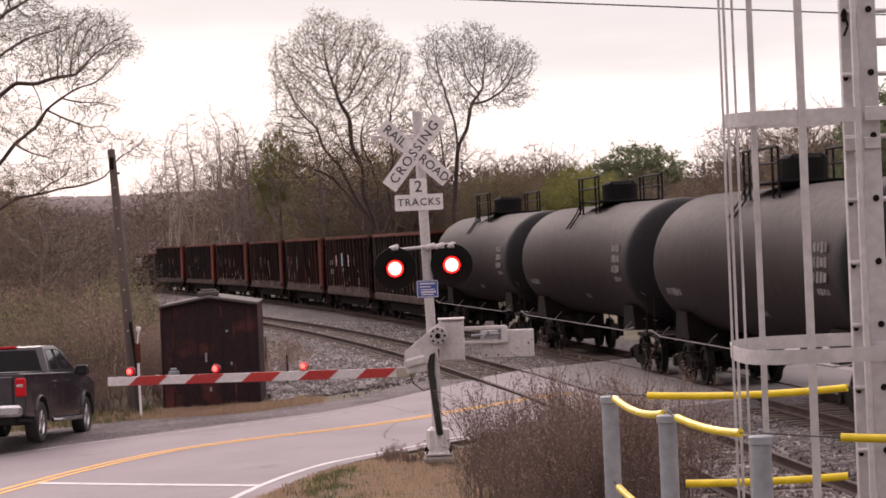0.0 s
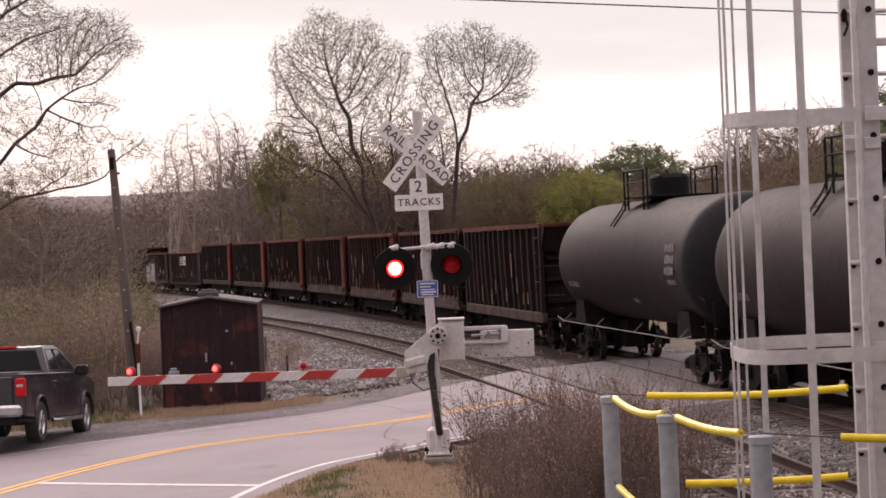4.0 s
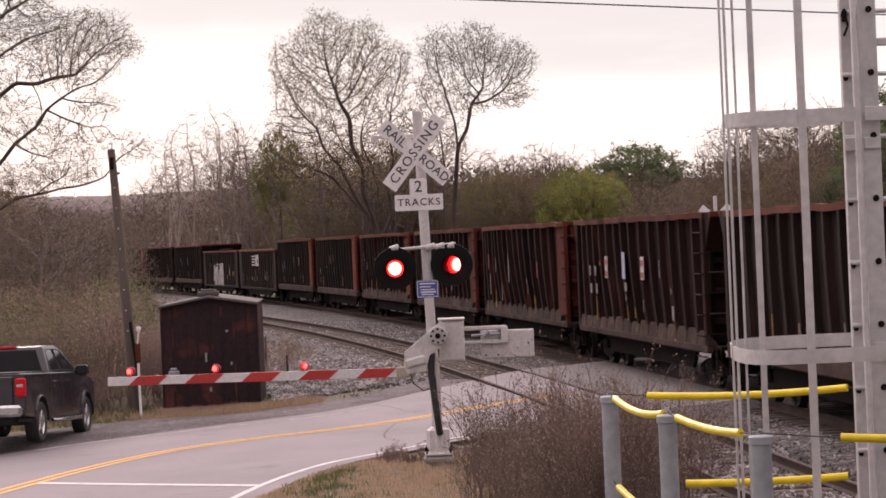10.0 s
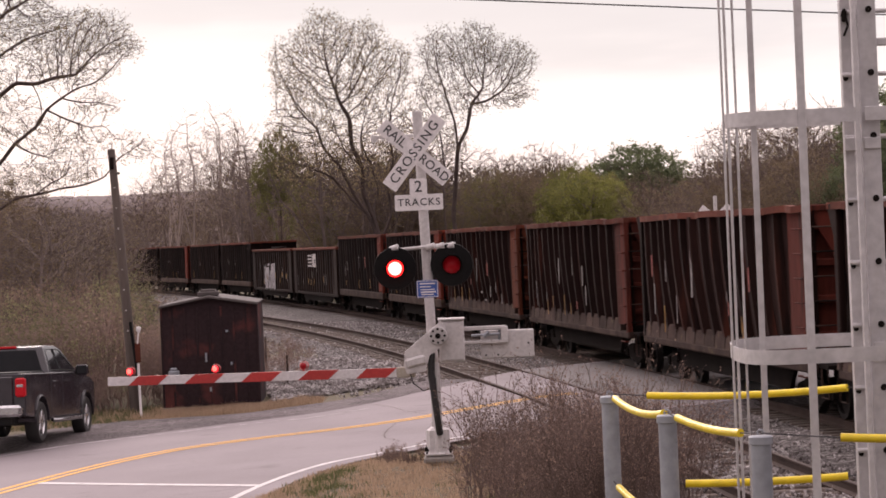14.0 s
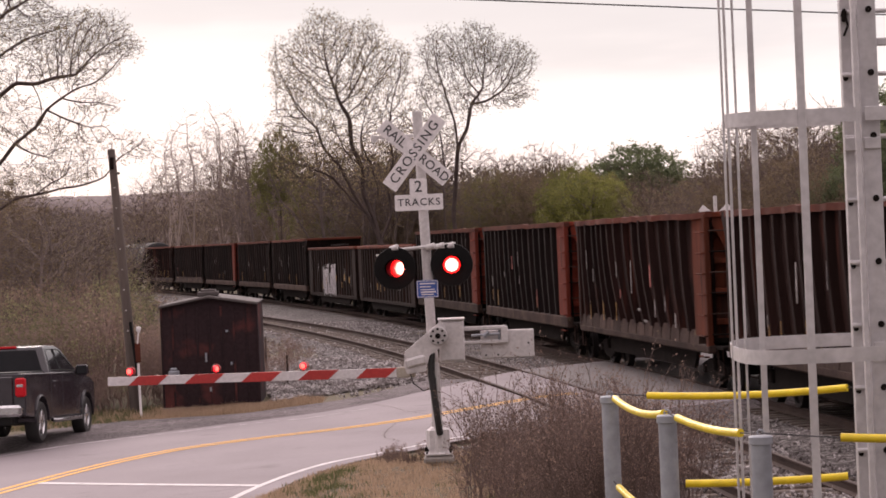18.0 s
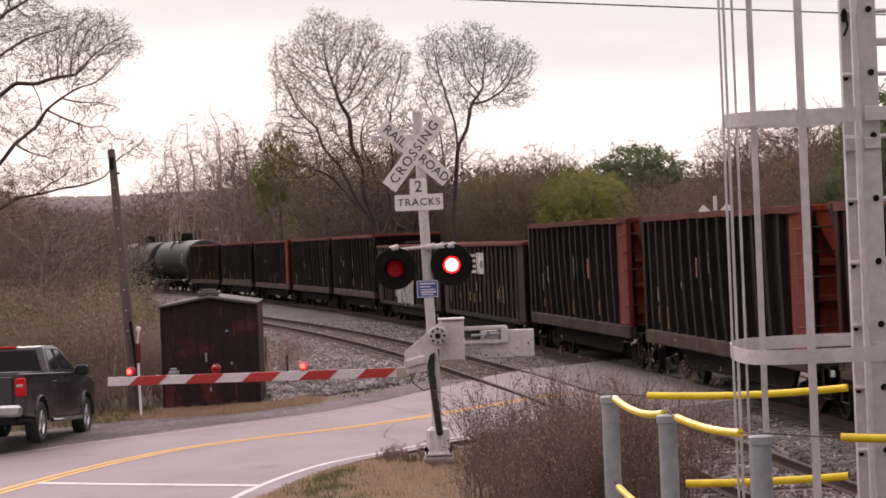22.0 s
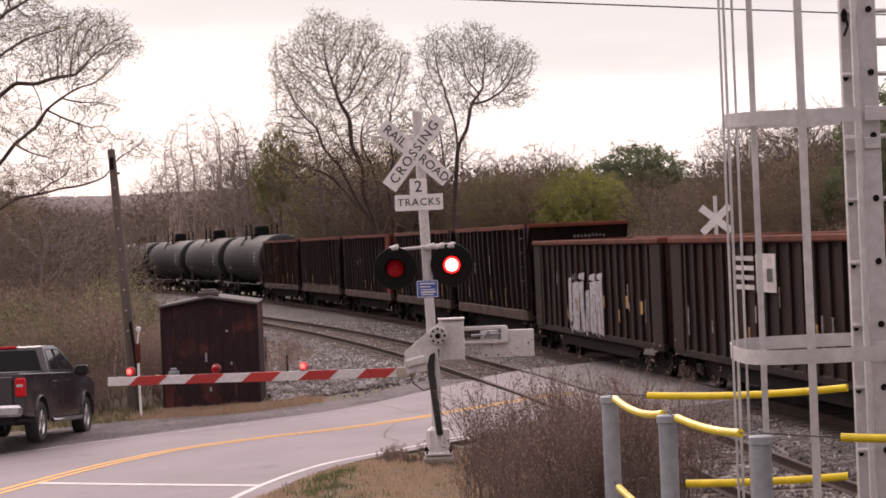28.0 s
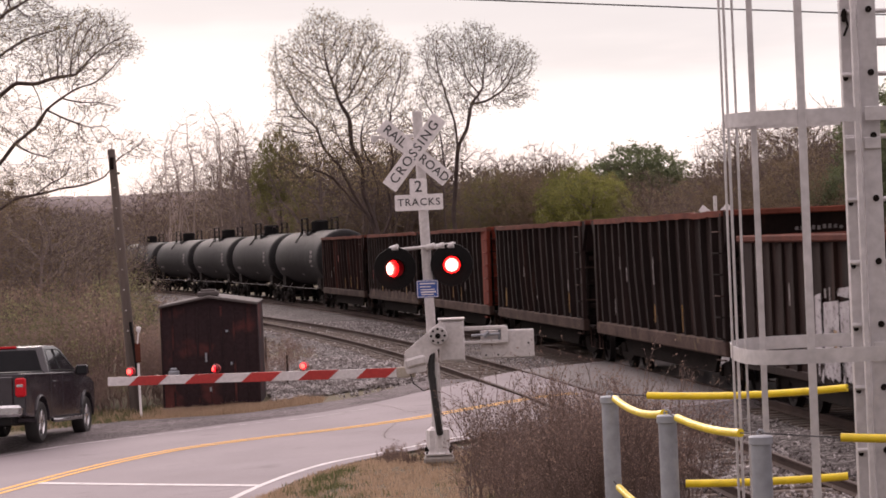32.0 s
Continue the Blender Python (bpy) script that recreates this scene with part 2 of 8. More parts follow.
M_ARMWHITE = mat("gate_arm_white", (0.72, 0.68, 0.69), (0.62, 0.58, 0.6), 0.5, fine=25, coarse=4, bump=0.02)
M_ARMRED = mat("gate_arm_red", (0.50, 0.035, 0.03), (0.42, 0.03, 0.028), 0.5, fine=25, coarse=4, bump=0.02)
M_CLAMP = mat("cream_clamp_paint", (0.50, 0.45, 0.38), (0.38, 0.33, 0.28), 0.7, fine=25, coarse=4, bump=0.05)
M_YTUBE = mat("yellow_plastic_guard", (0.78, 0.58, 0.02), (0.7, 0.5, 0.02), 0.35, fine=12, coarse=3, bump=0.02)
M_CONCRETE = mat("stained_concrete", (0.3, 0.27, 0.25), (0.2, 0.175, 0.16), 0.9, fine=25, coarse=4, bump=0.3)
M_SHED = mat("dark_shed_siding", (0.040, 0.023, 0.0255), (0.028, 0.0168, 0.0192), 0.8, fine=12, coarse=0.42, bump=0.2, spots=(0.11, 0.035, 0.032), spot_at=0.525, streak=False, vary=0, spec=0.15)
M_SHEDROOF = mat("faded_shed_trim", (0.11, 0.09, 0.088), (0.075, 0.062, 0.06), 0.8, fine=18, coarse=2, bump=0.2)
M_POLE = mat("weathered_pole_wood", (0.15, 0.115, 0.10), (0.10, 0.078, 0.07), 0.9, fine=25, coarse=2, bump=0.4, streak=True)
M_BARK = mat("grey_brown_bark", (0.19, 0.145, 0.135), (0.12, 0.09, 0.083), 0.95, fine=18, coarse=2, bump=0.4)
M_TWIG = mat("pale_brown_bark", (0.165, 0.117, 0.10), (0.105, 0.074, 0.064), 0.95, fine=18, coarse=2, bump=0.3)
M_DARKBARK = mat("dark_brown_bark", (0.10, 0.069, 0.064), (0.06, 0.042, 0.039), 0.95, fine=18, coarse=2, bump=0.4)
M_STEM = mat("dry_weed_stem", (0.15, 0.098, 0.083), (0.085, 0.056, 0.048), 0.9, fine=18, coarse=2, bump=0.1)
M_SEED = leafy("weed_seed", (0.27, 0.185, 0.15), (0.14, 0.095, 0.08))
M_BIRCH = mat("pale_birch_bark", (0.40, 0.32, 0.29), (0.28, 0.22, 0.20), 0.9, fine=18, coarse=2, bump=0.2)
M_WOODS = leafy("brown_spring_woods", (0.195, 0.14, 0.092), (0.128, 0.096, 0.06))
M_FARWOODS = leafy("far_spring_woods", (0.10, 0.071, 0.05), (0.06, 0.045, 0.032))
M_BUD = leafy("bronze_buds", (0.35, 0.26, 0.15), (0.22, 0.185, 0.085))
M_LEAF = leafy("spring_leaves", (0.22, 0.205, 0.075), (0.135, 0.135, 0.05))
M_YOUNG = leafy("young_green_leaves", (0.25, 0.245, 0.07), (0.155, 0.16, 0.045))
M_OLIVE = leafy("olive_spring_leaves", (0.16, 0.135, 0.06), (0.10, 0.09, 0.042))
M_FRESH = leafy("fresh_pale_leaves", (0.27, 0.25, 0.135), (0.17, 0.16, 0.088))
M_LEAFDARK = leafy("dark_leaves", (0.21, 0.24, 0.125), (0.14, 0.165, 0.085))
M_BRUSH = leafy("brown_brush", (0.33, 0.225, 0.175), (0.23, 0.165, 0.125))
M_SHRUBTWIG = mat("red_brown_shrub_bark", (0.29, 0.20, 0.172), (0.19, 0.132, 0.115), 0.95, fine=18, coarse=2, bump=0.3, vary=0.3)
M_GRASSDRY = leafy("straw_grass", (0.56, 0.40, 0.28), (0.38, 0.265, 0.18))
M_GRASS = leafy("green_grass", (0.13, 0.14, 0.05), (0.09, 0.10, 0.04))
M_CABLE = mat("dark_cable", (0.03, 0.027, 0.03), (0.04, 0.036, 0.04), 0.6, bump=0)
M_LIT = glow("lit_red_lens", (1.0, 0.30, 0.24), 9.0)
M_LITRIM = glow("lit_red_rim", (1.0, 0.012, 0.012), 3.0)
M_LITMID = glow("lit_red_middle", (1.0, 0.07, 0.055), 5.0)
M_SMALL = glow("small_lit_red_lens", (1.0, 0.016, 0.03), 1.6)
# faint glow added to the switched-off lens so that its red shows
M_DIM = glow("faint_red_lens", (0.22, 0.004, 0.008), 0.2)


# ---------------------------------------------------------------- mesh helpers
class Geo:
    """Collects vertices and faces, with a material slot for each face."""

    def __init__(self):
        self.v, self.f, self.s = [], [], []

    def add(self, verts, faces, slot=0):
        k = len(self.v)
        self.v.extend(tuple(p) for p in verts)
        self.f.extend(tuple(i + k for i in q) for q in faces)
        self.s.extend([slot] * len(faces))

    def box(self, c, d, b=0.0, rot=None, slot=0):
        """A box at c of size d with chamfers b, turned by the matrix rot."""
        x, y, z = (k / 2 for k in d)
        if b <= 0:
            vs = [(i * x, j * y, k * z) for i in (-1, 1) for j in (-1, 1) for k in (-1, 1)]
            fs = [(0, 1, 3, 2), (4, 6, 7, 5), (0, 4, 5, 1), (2, 3, 7, 6), (0, 2, 6, 4), (1, 5, 7, 3)]
        else:
            b = min(b, x * 0.9, y * 0.9, z * 0.9)
            vs, idx = [], {}
            for i in (-1, 1):
                for j in (-1, 1):
                    for k in (-1, 1):
                        for a in range(3):
                            p = [i * x, j * y, k * z]
                            s = (i, j, k)
                            for q in range(3):
                                if q != a:
                                    p[q] -= s[q] * b
                            idx[(i, j, k, a)] = len(vs)
                            vs.append(tuple(p))
            fs = []
            for a in range(3):
                o, q = (a + 1) % 3, (a + 2) % 3
                for s in (-1, 1):
                    loop = []
                    for so, sq in ((-1, -1), (1, -1), (1, 1), (-1, 1)):
                        key = [0, 0, 0]
                        key[a], key[o], key[q] = s, so, sq
                        loop.append(idx[(*key, a)])
                    fs.append(tuple(loop if s > 0 else loop[::-1]))
                for so in (-1, 1):
                    for sq in (-1, 1):
                        e = []
                        for s in (-1, 1):
                            key = [0, 0, 0]
                            key[a], key[o], key[q] = s, so, sq
                            e.append((idx[(*key, o)], idx[(*key, q)]))
                        loop = (e[0][0], e[1][0], e[1][1], e[0][1])
                        fs.append(loop if so * sq > 0 else loop[::-1])
            for i in (-1, 1):
                for j in (-1, 1):
                    for k in (-1, 1):
                        t = tuple(idx[(i, j, k, a)] for a in range(3))
                        fs.append(t if i * j * k > 0 else t[::-1])
        c = Vector(c)
        vs = [(rot @ Vector(p) if rot else Vector(p)) + c for p in vs]
        self.add(vs, fs, slot)

    def tube(self, pts, r, n=8, caps=True, slot=0):
        """A round tube along pts; r is one radius or one for each point."""
        pts = [Vector(p) for p in pts]
        rs = r if isinstance(r, (list, tuple)) else [r] * len(pts)
        vs, fs = [], []
        for i, p in enumerate(pts):
            d = (pts[min(i + 1, len(pts) - 1)] - pts[max(i - 1, 0)]).normalized()
            u = d.cross(Vector((0, 0, 1)) if abs(d.z) < 0.9 else Vector((1, 0, 0))).normalized()
            w = d.cross(u)
            for k in range(n):
                a = 2 * math.pi * k / n
                vs.append(p + (u * math.cos(a) + w * math.sin(a)) * rs[i])
        for i in range(len(pts) - 1):
            for k in range(n):
                a, b = i * n + k, i * n + (k + 1) % n
                fs.append((a, b, b + n, a + n))
        if caps:
            fs.append(tuple(range(n)))
            fs.append(tuple(range(len(vs) - 1, len(vs) - n - 1, -1)))
        self.add(vs, fs, slot)

    def lathe(self, prof, m=None, n=24, slot=0, slots=None):
        """The profile [(radius, height), ...] turned round z, placed by the matrix m."""
        vs, fs, ss = [], [], []
        for r, h in prof:
            for k in range(n):
                a = 2 * math.pi * k / n
                p = Vector((r * math.cos(a), r * math.sin(a), h))
                vs.append(m @ p if m else p)
        for i in range(len(prof) - 1):
            for k in range(n):
                a, b = i * n + k, i * n + (k + 1) % n
                fs.append((a, b, b + n, a + n))
                ss.append(slots[i] if slots else slot)
        k = len(self.s)
        self.add(vs, fs, slot)
        self.s[k:] = ss

    def prism(self, poly, a, b, m=None, slot=0):
        """A polygon in x, z drawn from y = a to y = b."""
        n = len(poly)
        vs = [Vector((x, a, z)) for x, z in poly] + [Vector((x, b, z)) for x, z in poly]
        fs = [tuple(range(n)), tuple(range(2 * n - 1, n - 1, -1))]
        fs += [(i, i + n, (i + 1) % n + n, (i + 1) % n) for i in range(n)]
        self.add([m @ p for p in vs] if m else vs, fs, slot)

    def mesh(self, name, mats, smooth=0):
        me = bpy.data.meshes.new(name)
        me.from_pydata(self.v, [], self.f)
        for k in mats if isinstance(mats, (list, tuple)) else [mats]:
            me.materials.append(k)
        if max(self.s, default=0) > 0:
            me.polygons.foreach_set("material_index", self.s)
        if smooth:
            me.polygons.foreach_set("use_smooth", [True] * len(me.polygons))
            me.set_sharp_from_angle(angle=radians(smooth))
        me.update()
        return me


def part(name, geo, mats, parent=None, label="", m=None, smooth=0):
    """Links a Geo or a mesh as one object under a thing or part."""
    me = geo.mesh(name, mats, smooth) if isinstance(geo, Geo) else geo
    ob = new(name, me)
    if parent:
        ob.parent = parent
    if m is not None:
        ob.matrix_basis = m
    if label:
        ob["label"] = label
    return ob


def thing(name, label, category, m=None, group="", kind=""):
    ob = new(name)
    ob.empty_display_size = 0.3
    if m is not None:
        ob.matrix_basis = m
    return tagged(ob, label, category, group, kind)


def words(text, size, mats, parent, m, extrude=0.0015, name="lettering", bold=0.0, space=1.0):
    """Built-in font lettering turned into a mesh; m puts its middle, text along x, up along y."""
    c = bpy.data.curves.new(name, "FONT")
    c.body, c.size, c.extrude, c.align_x, c.align_y, c.offset = text, size, extrude, "CENTER", "CENTER", bold
    c.resolution_u, c.space_character = 3, space
    tmp = bpy.data.objects.new(name, c)
    scene.collection.objects.link(tmp)
    bpy.context.view_layer.update()
    me = bpy.data.meshes.new_from_object(tmp.evaluated_get(bpy.context.evaluated_depsgraph_get()))
    bpy.data.objects.remove(tmp)
    me.materials.clear()
    me.materials.append(mats)
    return part(name, me, mats, parent, m=m)


FRONT = Matrix(((1, 0, 0, 0), (0, 0, -1, 0), (0, 1, 0, 0), (0, 0, 0, 1)))  # x right, y up, facing -y


def at(x, y, z):
    return Matrix.Translation((x, y, z))


# ---------------------------------------------------------------- plan: the line of the tracks
STEP = 0.5
S_AXIS = np.arange(-420, 140 + STEP, STEP)
TRAIN_SPEED, GRADE = 6.0, 0.00146
K = 0.000968 + 0.0000608 * S_AXIS / 100 + 0.000147 * (S_AXIS / 100) ** 2
I0 = int(round(420 / STEP))
HEAD = np.concatenate([[0], np.cumsum((K[1:] + K[:-1]) / 2 * STEP)])
HEAD = HEAD - HEAD[I0] + 3.00954
PX = np.concatenate([[0], np.cumsum((np.sin(HEAD[1:]) + np.sin(HEAD[:-1])) / 2 * STEP)])
PY = np.concatenate([[0], np.cumsum((np.cos(HEAD[1:]) + np.cos(HEAD[:-1])) / 2 * STEP)])
PX, PY = PX - PX[I0] + 3.287, PY - PY[I0] + 64.461
MAIN = -1.45


def siding(s):
    return 2.62 + 0.0004 * (s - 20) ** 2 if s > -60 else 2.62 + 0.0004 * 6400 + 0.064 * (-60 - s)


def on_track(s, off, z=0.0):
    """The place off metres towards the camera's side of the car sides, s metres along the line."""
    h = float(np.interp(s, S_AXIS, HEAD))
    return Vector((float(np.interp(s, S_AXIS, PX)) + math.cos(h) * off, float(np.interp(s, S_AXIS, PY)) - math.sin(h) * off, z + GRADE * s))


def smooth01(t):
    t = min(max(t, 0.0), 1.0)
    return t * t * (3 - 2 * t)


def road_z(x):
    return -0.045 * min(max(0.0, 2 - x), 16)


def curve(pts, n):
    """n points along a smooth curve through pts, even along its length."""
    p = [Vector(q) for q in pts]
    p = [2 * p[0] - p[1]] + p + [2 * p[-1] - p[-2]]
    out = []
    for i in range(1, len(p) - 2):
        for k in range(24):
            t = k / 24
            out.append(0.5 * (2 * p[i] + (p[i + 1] - p[i - 1]) * t + (2 * p[i - 1] - 5 * p[i] + 4 * p[i + 1] - p[i + 2]) * t * t + (3 * p[i] - p[i - 1] - 3 * p[i + 1] + p[i + 2]) * t ** 3))
    out.append(p[-2])
    d = np.concatenate([[0], np.cumsum([(b - a).length for a, b in zip(out, out[1:])])])
    t = np.linspace(0, d[-1], n)
    return [Vector([float(np.interp(k, d, [q[a] for q in out])) for a in range(len(out[0]))]) for k in t]


CENTRE = curve([(-19, 8), (-14.0, 22), (-10.7, 31), (-8.75, 36), (-7.51, 39.4), (-6.89, 41.3), (-6.15, 43.2), (-5.3, 44.7), (-4.3, 45.6), (-3.3, 46.05), (-2.2, 46.45), (-1.12, 47.1), (-0.37, 47.9), (1.6, 50.0), (5, 53), (9, 56.5), (16, 62.5), (40, 83), (90, 126)], 300)
NEAR = curve([(-13, 8), (-8.2, 20), (-4.6, 29), (-3.25, 35), (-2.97, 36.5), (-2.7, 37.6), (-2.34, 38.7), (-1.9, 39.6), (-1.32, 40.35), (-0.9, 40.75), (-0.42, 41.5), (0.9, 42.9), (3.8, 46.0), (9, 50.6), (16, 57), (42, 79), (92, 122)], 300)
FAR = curve([(-24, 8), (-19, 24), (-15, 35), (-12.2, 41.5), (-9.7, 46.6), (-7.8, 48.6), (-5.8, 49.9), (-4.4, 50.7), (-3.0, 51.4), (-1.7, 53.2), (0.0, 56.8), (2.3, 61), (9, 67), (15, 70), (38, 88), (88, 130)], 300)


def near_x(y):
    for a, b in zip(NEAR, NEAR[1:]):
        if a.y <= y < b.y:
            return a.x + (b.x - a.x) * (y - a.y) / (b.y - a.y)
    return -13 if y < 8 else 1e3


BANK = [(0, 1.85), (10, 1.55), (14, 1.38), (20, 1.0), (28, 0.56), (32, 0.42), (34, 0.36), (37, 0.2), (41, 0.0)]
TRACK_SAMPLES = [(float(PX[i]), float(PY[i]), float(HEAD[i]), float(S_AXIS[i])) for i in range(0, len(S_AXIS), 4)]
TXY = np.array([(a, b) for a, b, *_ in TRACK_SAMPLES])


def track_frame(x, y):
    """Along and across the line: s, and metres towards the camera's side."""
    i = int(np.argmin((TXY[:, 0] - x) ** 2 + (TXY[:, 1] - y) ** 2))
    px, py, h, s = TRACK_SAMPLES[i]
    return s, (x - px) * math.cos(h) - (y - py) * math.sin(h)


def ground_z(x, y):
    z = road_z(x) - 0.05
    if x > 9:
        z -= 0.05 * min(x - 9, 14)
    if y > 90:
        z = z * max(0, 1 - (y - 90) / 60) + -0.4 * min(1, (y - 90) / 60)
    s, off = track_frame(x, y)
    if -400 < s < 130:
        side = siding(s)
        out = max(-(off - (MAIN - 2.3)), off - (side + 2.3), 0)
        bed = GRADE * s - 0.23
        z = bed + (z - bed) * smooth01(out / 2.6)
    if y < 41:
        b = float(np.interp(y, [p[0] for p in BANK], [p[1] for p in BANK]))
        left = smooth01((x - near_x(y) - 0.3) / 1.6)
        right = smooth01((off - siding(s) - 1.6) / 1.4)
        if off > 0:
            z += b * left * right
    z += 0.03 * noise.noise((x * 0.7, y * 0.7, 3.1))
    return z


# ---------------------------------------------------------------- ground, road, tracks
def axis(lo, hi, step, far):
    mid = list(np.arange(lo, hi + step / 2, step))
    out, d = [], step * 2
    while (out[-1] if out else hi) < far:
        out.append((out[-1] if out else hi) + d)
        d *= 1.35
    neg, d = [], step * 2
    while (neg[-1] if neg else lo) > -far:
        neg.append((neg[-1] if neg else lo) - d)
        d *= 1.35
    return [float(k) for k in neg[::-1] + mid + out]


def build_ground():
    xs, ys = axis(-20, 16, 0.6, 4000), axis(10, 75, 0.6, 4000)
    g = Geo()
    g.v = [(x, y, ground_z(x, y)) for y in ys for x in xs]
    w = len(xs)
    g.f = [(j * w + i, j * w + i + 1, (j + 1) * w + i + 1, (j + 1) * w + i) for j in range(len(ys) - 1) for i in range(w - 1)]
    g.s = [0] * len(g.f)
    ob = part("ground", g, M_GROUND, smooth=60)
    tagged(ob, "rough brown and green verge ground with dry grass", "ground", kind="structure")


def strip(a, b, z, cuts=1):
    """A sheet between two lines of equal count."""
    g = Geo()
    n = cuts + 1
    for p, q in zip(a, b):
        for k in range(n):
            x, y = p.x + (q.x - p.x) * k / cuts, p.y + (q.y - p.y) * k / cuts
            g.v.append((x, y, z(x, y)))
    g.f = [(i * n + k, i * n + k + 1, (i + 1) * n + k + 1, (i + 1) * n + k) for i in range(len(a) - 1) for k in range(cuts)]
    g.s = [0] * len(g.f)
    return g


def offset_line(line, d):
    out = []
    for i, p in enumerate(line):
        t = (line[min(i + 1, len(line) - 1)] - line[max(i - 1, 0)]).normalized()
        out.append(Vector((p.x - t.y * d, p.y + t.x * d)))
    return out


def surface_z(x, y):
    return road_z(x) - 0.012 + 0.006 * noise.noise((x * 0.35, y * 0.35, 0))


def build_road():
    ob = part("road", strip(offset_line(NEAR, -0.45), FAR, surface_z, 10), M_ASPHALT, smooth=60)
    tagged(ob, "worn grey asphalt road curving over the rail crossing", "road", kind="structure")
    shoulder = curve([(-27, 8), (-22, 24), (-18.5, 36), (-15.2, 44), (-11.6, 50.5), (-9.5, 53.4), (-8.0, 54.3), (-7.1, 54.5), (-6.4, 54.2), (-5.1, 53.6), (-4.4, 53.7), (-3.85, 54.2), (-2.9, 54.9), (-2.3, 55.6), (-1.35, 57.8), (-0.5, 60.0)], 120)
    far_edge = curve([(p.x, p.y) for p in FAR if p.y < 59], 120)
    ob = part("gravel_shoulder", strip(far_edge, shoulder, lambda x, y: max(road_z(x) - 0.022, ground_z(x, y) + 0.012), 5), M_GRAVEL, smooth=60)
    tagged(ob, "loose grey gravel shoulder beside the road", "gravel shoulder", kind="structure")
    for name, line, lo, hi, d, wd, ml in (
        ("yellow_line", CENTRE, 0.0, 1.0, 0.135, 0.15, M_YELLOWLINE), ("yellow_line", CENTRE, 0.0, 1.0, -0.145, 0.15, M_YELLOWLINE),
        ("white_edge_line", NEAR, 0.0, 1.0, 0.0, 0.13, M_WHITELINE)):
        seg = [p for p in line if p.y < 51.8 and p.x < 3.4]
        seg = curve([(p.x, p.y) for p in seg[::3]], 160)
        ob = part(name, strip(offset_line(seg, d - wd / 2), offset_line(seg, d + wd / 2), lambda x, y: surface_z(x, y) + 0.006), ml)
        tagged(ob, "solid yellow centre line" if "yellow" in name else "curving white edge line", "road marking", kind="structure")
    far_line = curve([(-9.0, 46.9), (-7.7, 48.35), (-5.9, 49.25), (-4.5, 49.85), (-3.0, 50.15), (-2.3, 50.8), (-1.75, 51.5)], 90)
    ob = part("white_edge_line", strip(offset_line(far_line, -0.055), offset_line(far_line, 0.055), lambda x, y: surface_z(x, y) + 0.006), M_WORNLINE)
    tagged(ob, "worn white edge line on the far side", "road marking", kind="structure")
    a, b = Vector((-7.05, 40.2)), Vector((-3.0, 36.45))
    n = Vector((0.42, 0.90)) * 0.20
    stop = [a + (b - a) * k / 20 for k in range(21)]
    ob = part("stop_line", strip(stop, [p + n for p in stop], lambda x, y: surface_z(x, y) + 0.006), M_WHITELINE)
    tagged(ob, "wide white stop line across the lane", "road marking", kind="structure")


def build_track(off_fn, lo, hi, tie_lo, tie_hi, name):
    prof = [(-0.075, -0.17), (0.075, -0.17), (0.075, -0.15), (0.012, -0.125), (0.012, -0.045), (0.036, -0.03), (0.036, -0.004), (-0.036, -0.004), (-0.036, -0.03), (-0.012, -0.045), (-0.012, -0.125), (-0.075, -0.15)]
    top = thing("railway_track", "rusty steel railway track with " + name + " on grey ballast", "railway track", kind="structure")
    ss = list(np.arange(lo, hi + 0.1, 3.0))
    for sgn in (-0.755, 0.755):
        g = Geo()
        n = len(prof)
        for s in ss:
            for u, z in prof:
                g.v.append(on_track(float(s), off_fn(float(s)) + sgn + u, z))
        for i in range(len(ss) - 1):
            for k in range(n):
                a, b = i * n + k, i * n + (k + 1) % n
                g.f.append((a, b, b + n, a + n))
                g.s.append(0)
        r = part("rail", g, M_RAIL, top)
        h = Geo()
        for s in ss:
            for u in (-0.033, 0.033):
                h.v.append(on_track(float(s), off_fn(float(s)) + sgn + u, 0.0))
        h.f = [(i * 2, i * 2 + 1, i * 2 + 3, i * 2 + 2) for i in range(len(ss) - 1)]
        h.s = [0] * len(h.f)
        part("rail_head", h, M_RAILTOP, r, "polished running surface")
    tie = Geo()
    tie.box((0, 0, -0.265), (0.22, 2.6, 0.18), 0.02)
    tie_mesh = tie.mesh("tie", M_TIE)
    rnd = random.Random(5)
    s = tie_lo
    while s < tie_hi:
        p = on_track(s, off_fn(s))
        h = float(np.interp(s, S_AXIS, HEAD))
        ob = part("tie", tie_mesh, M_TIE, top, m=at(p.x, p.y, p.z + rnd.uniform(-0.008, 0.008)) @ pose(0, 0, 0, 0, 0, math.degrees(math.atan2(math.cos(h), math.sin(h))) + rnd.uniform(-1.2, 1.2)))
        s += 0.53 + rnd.uniform(-0.02, 0.02)
    return top


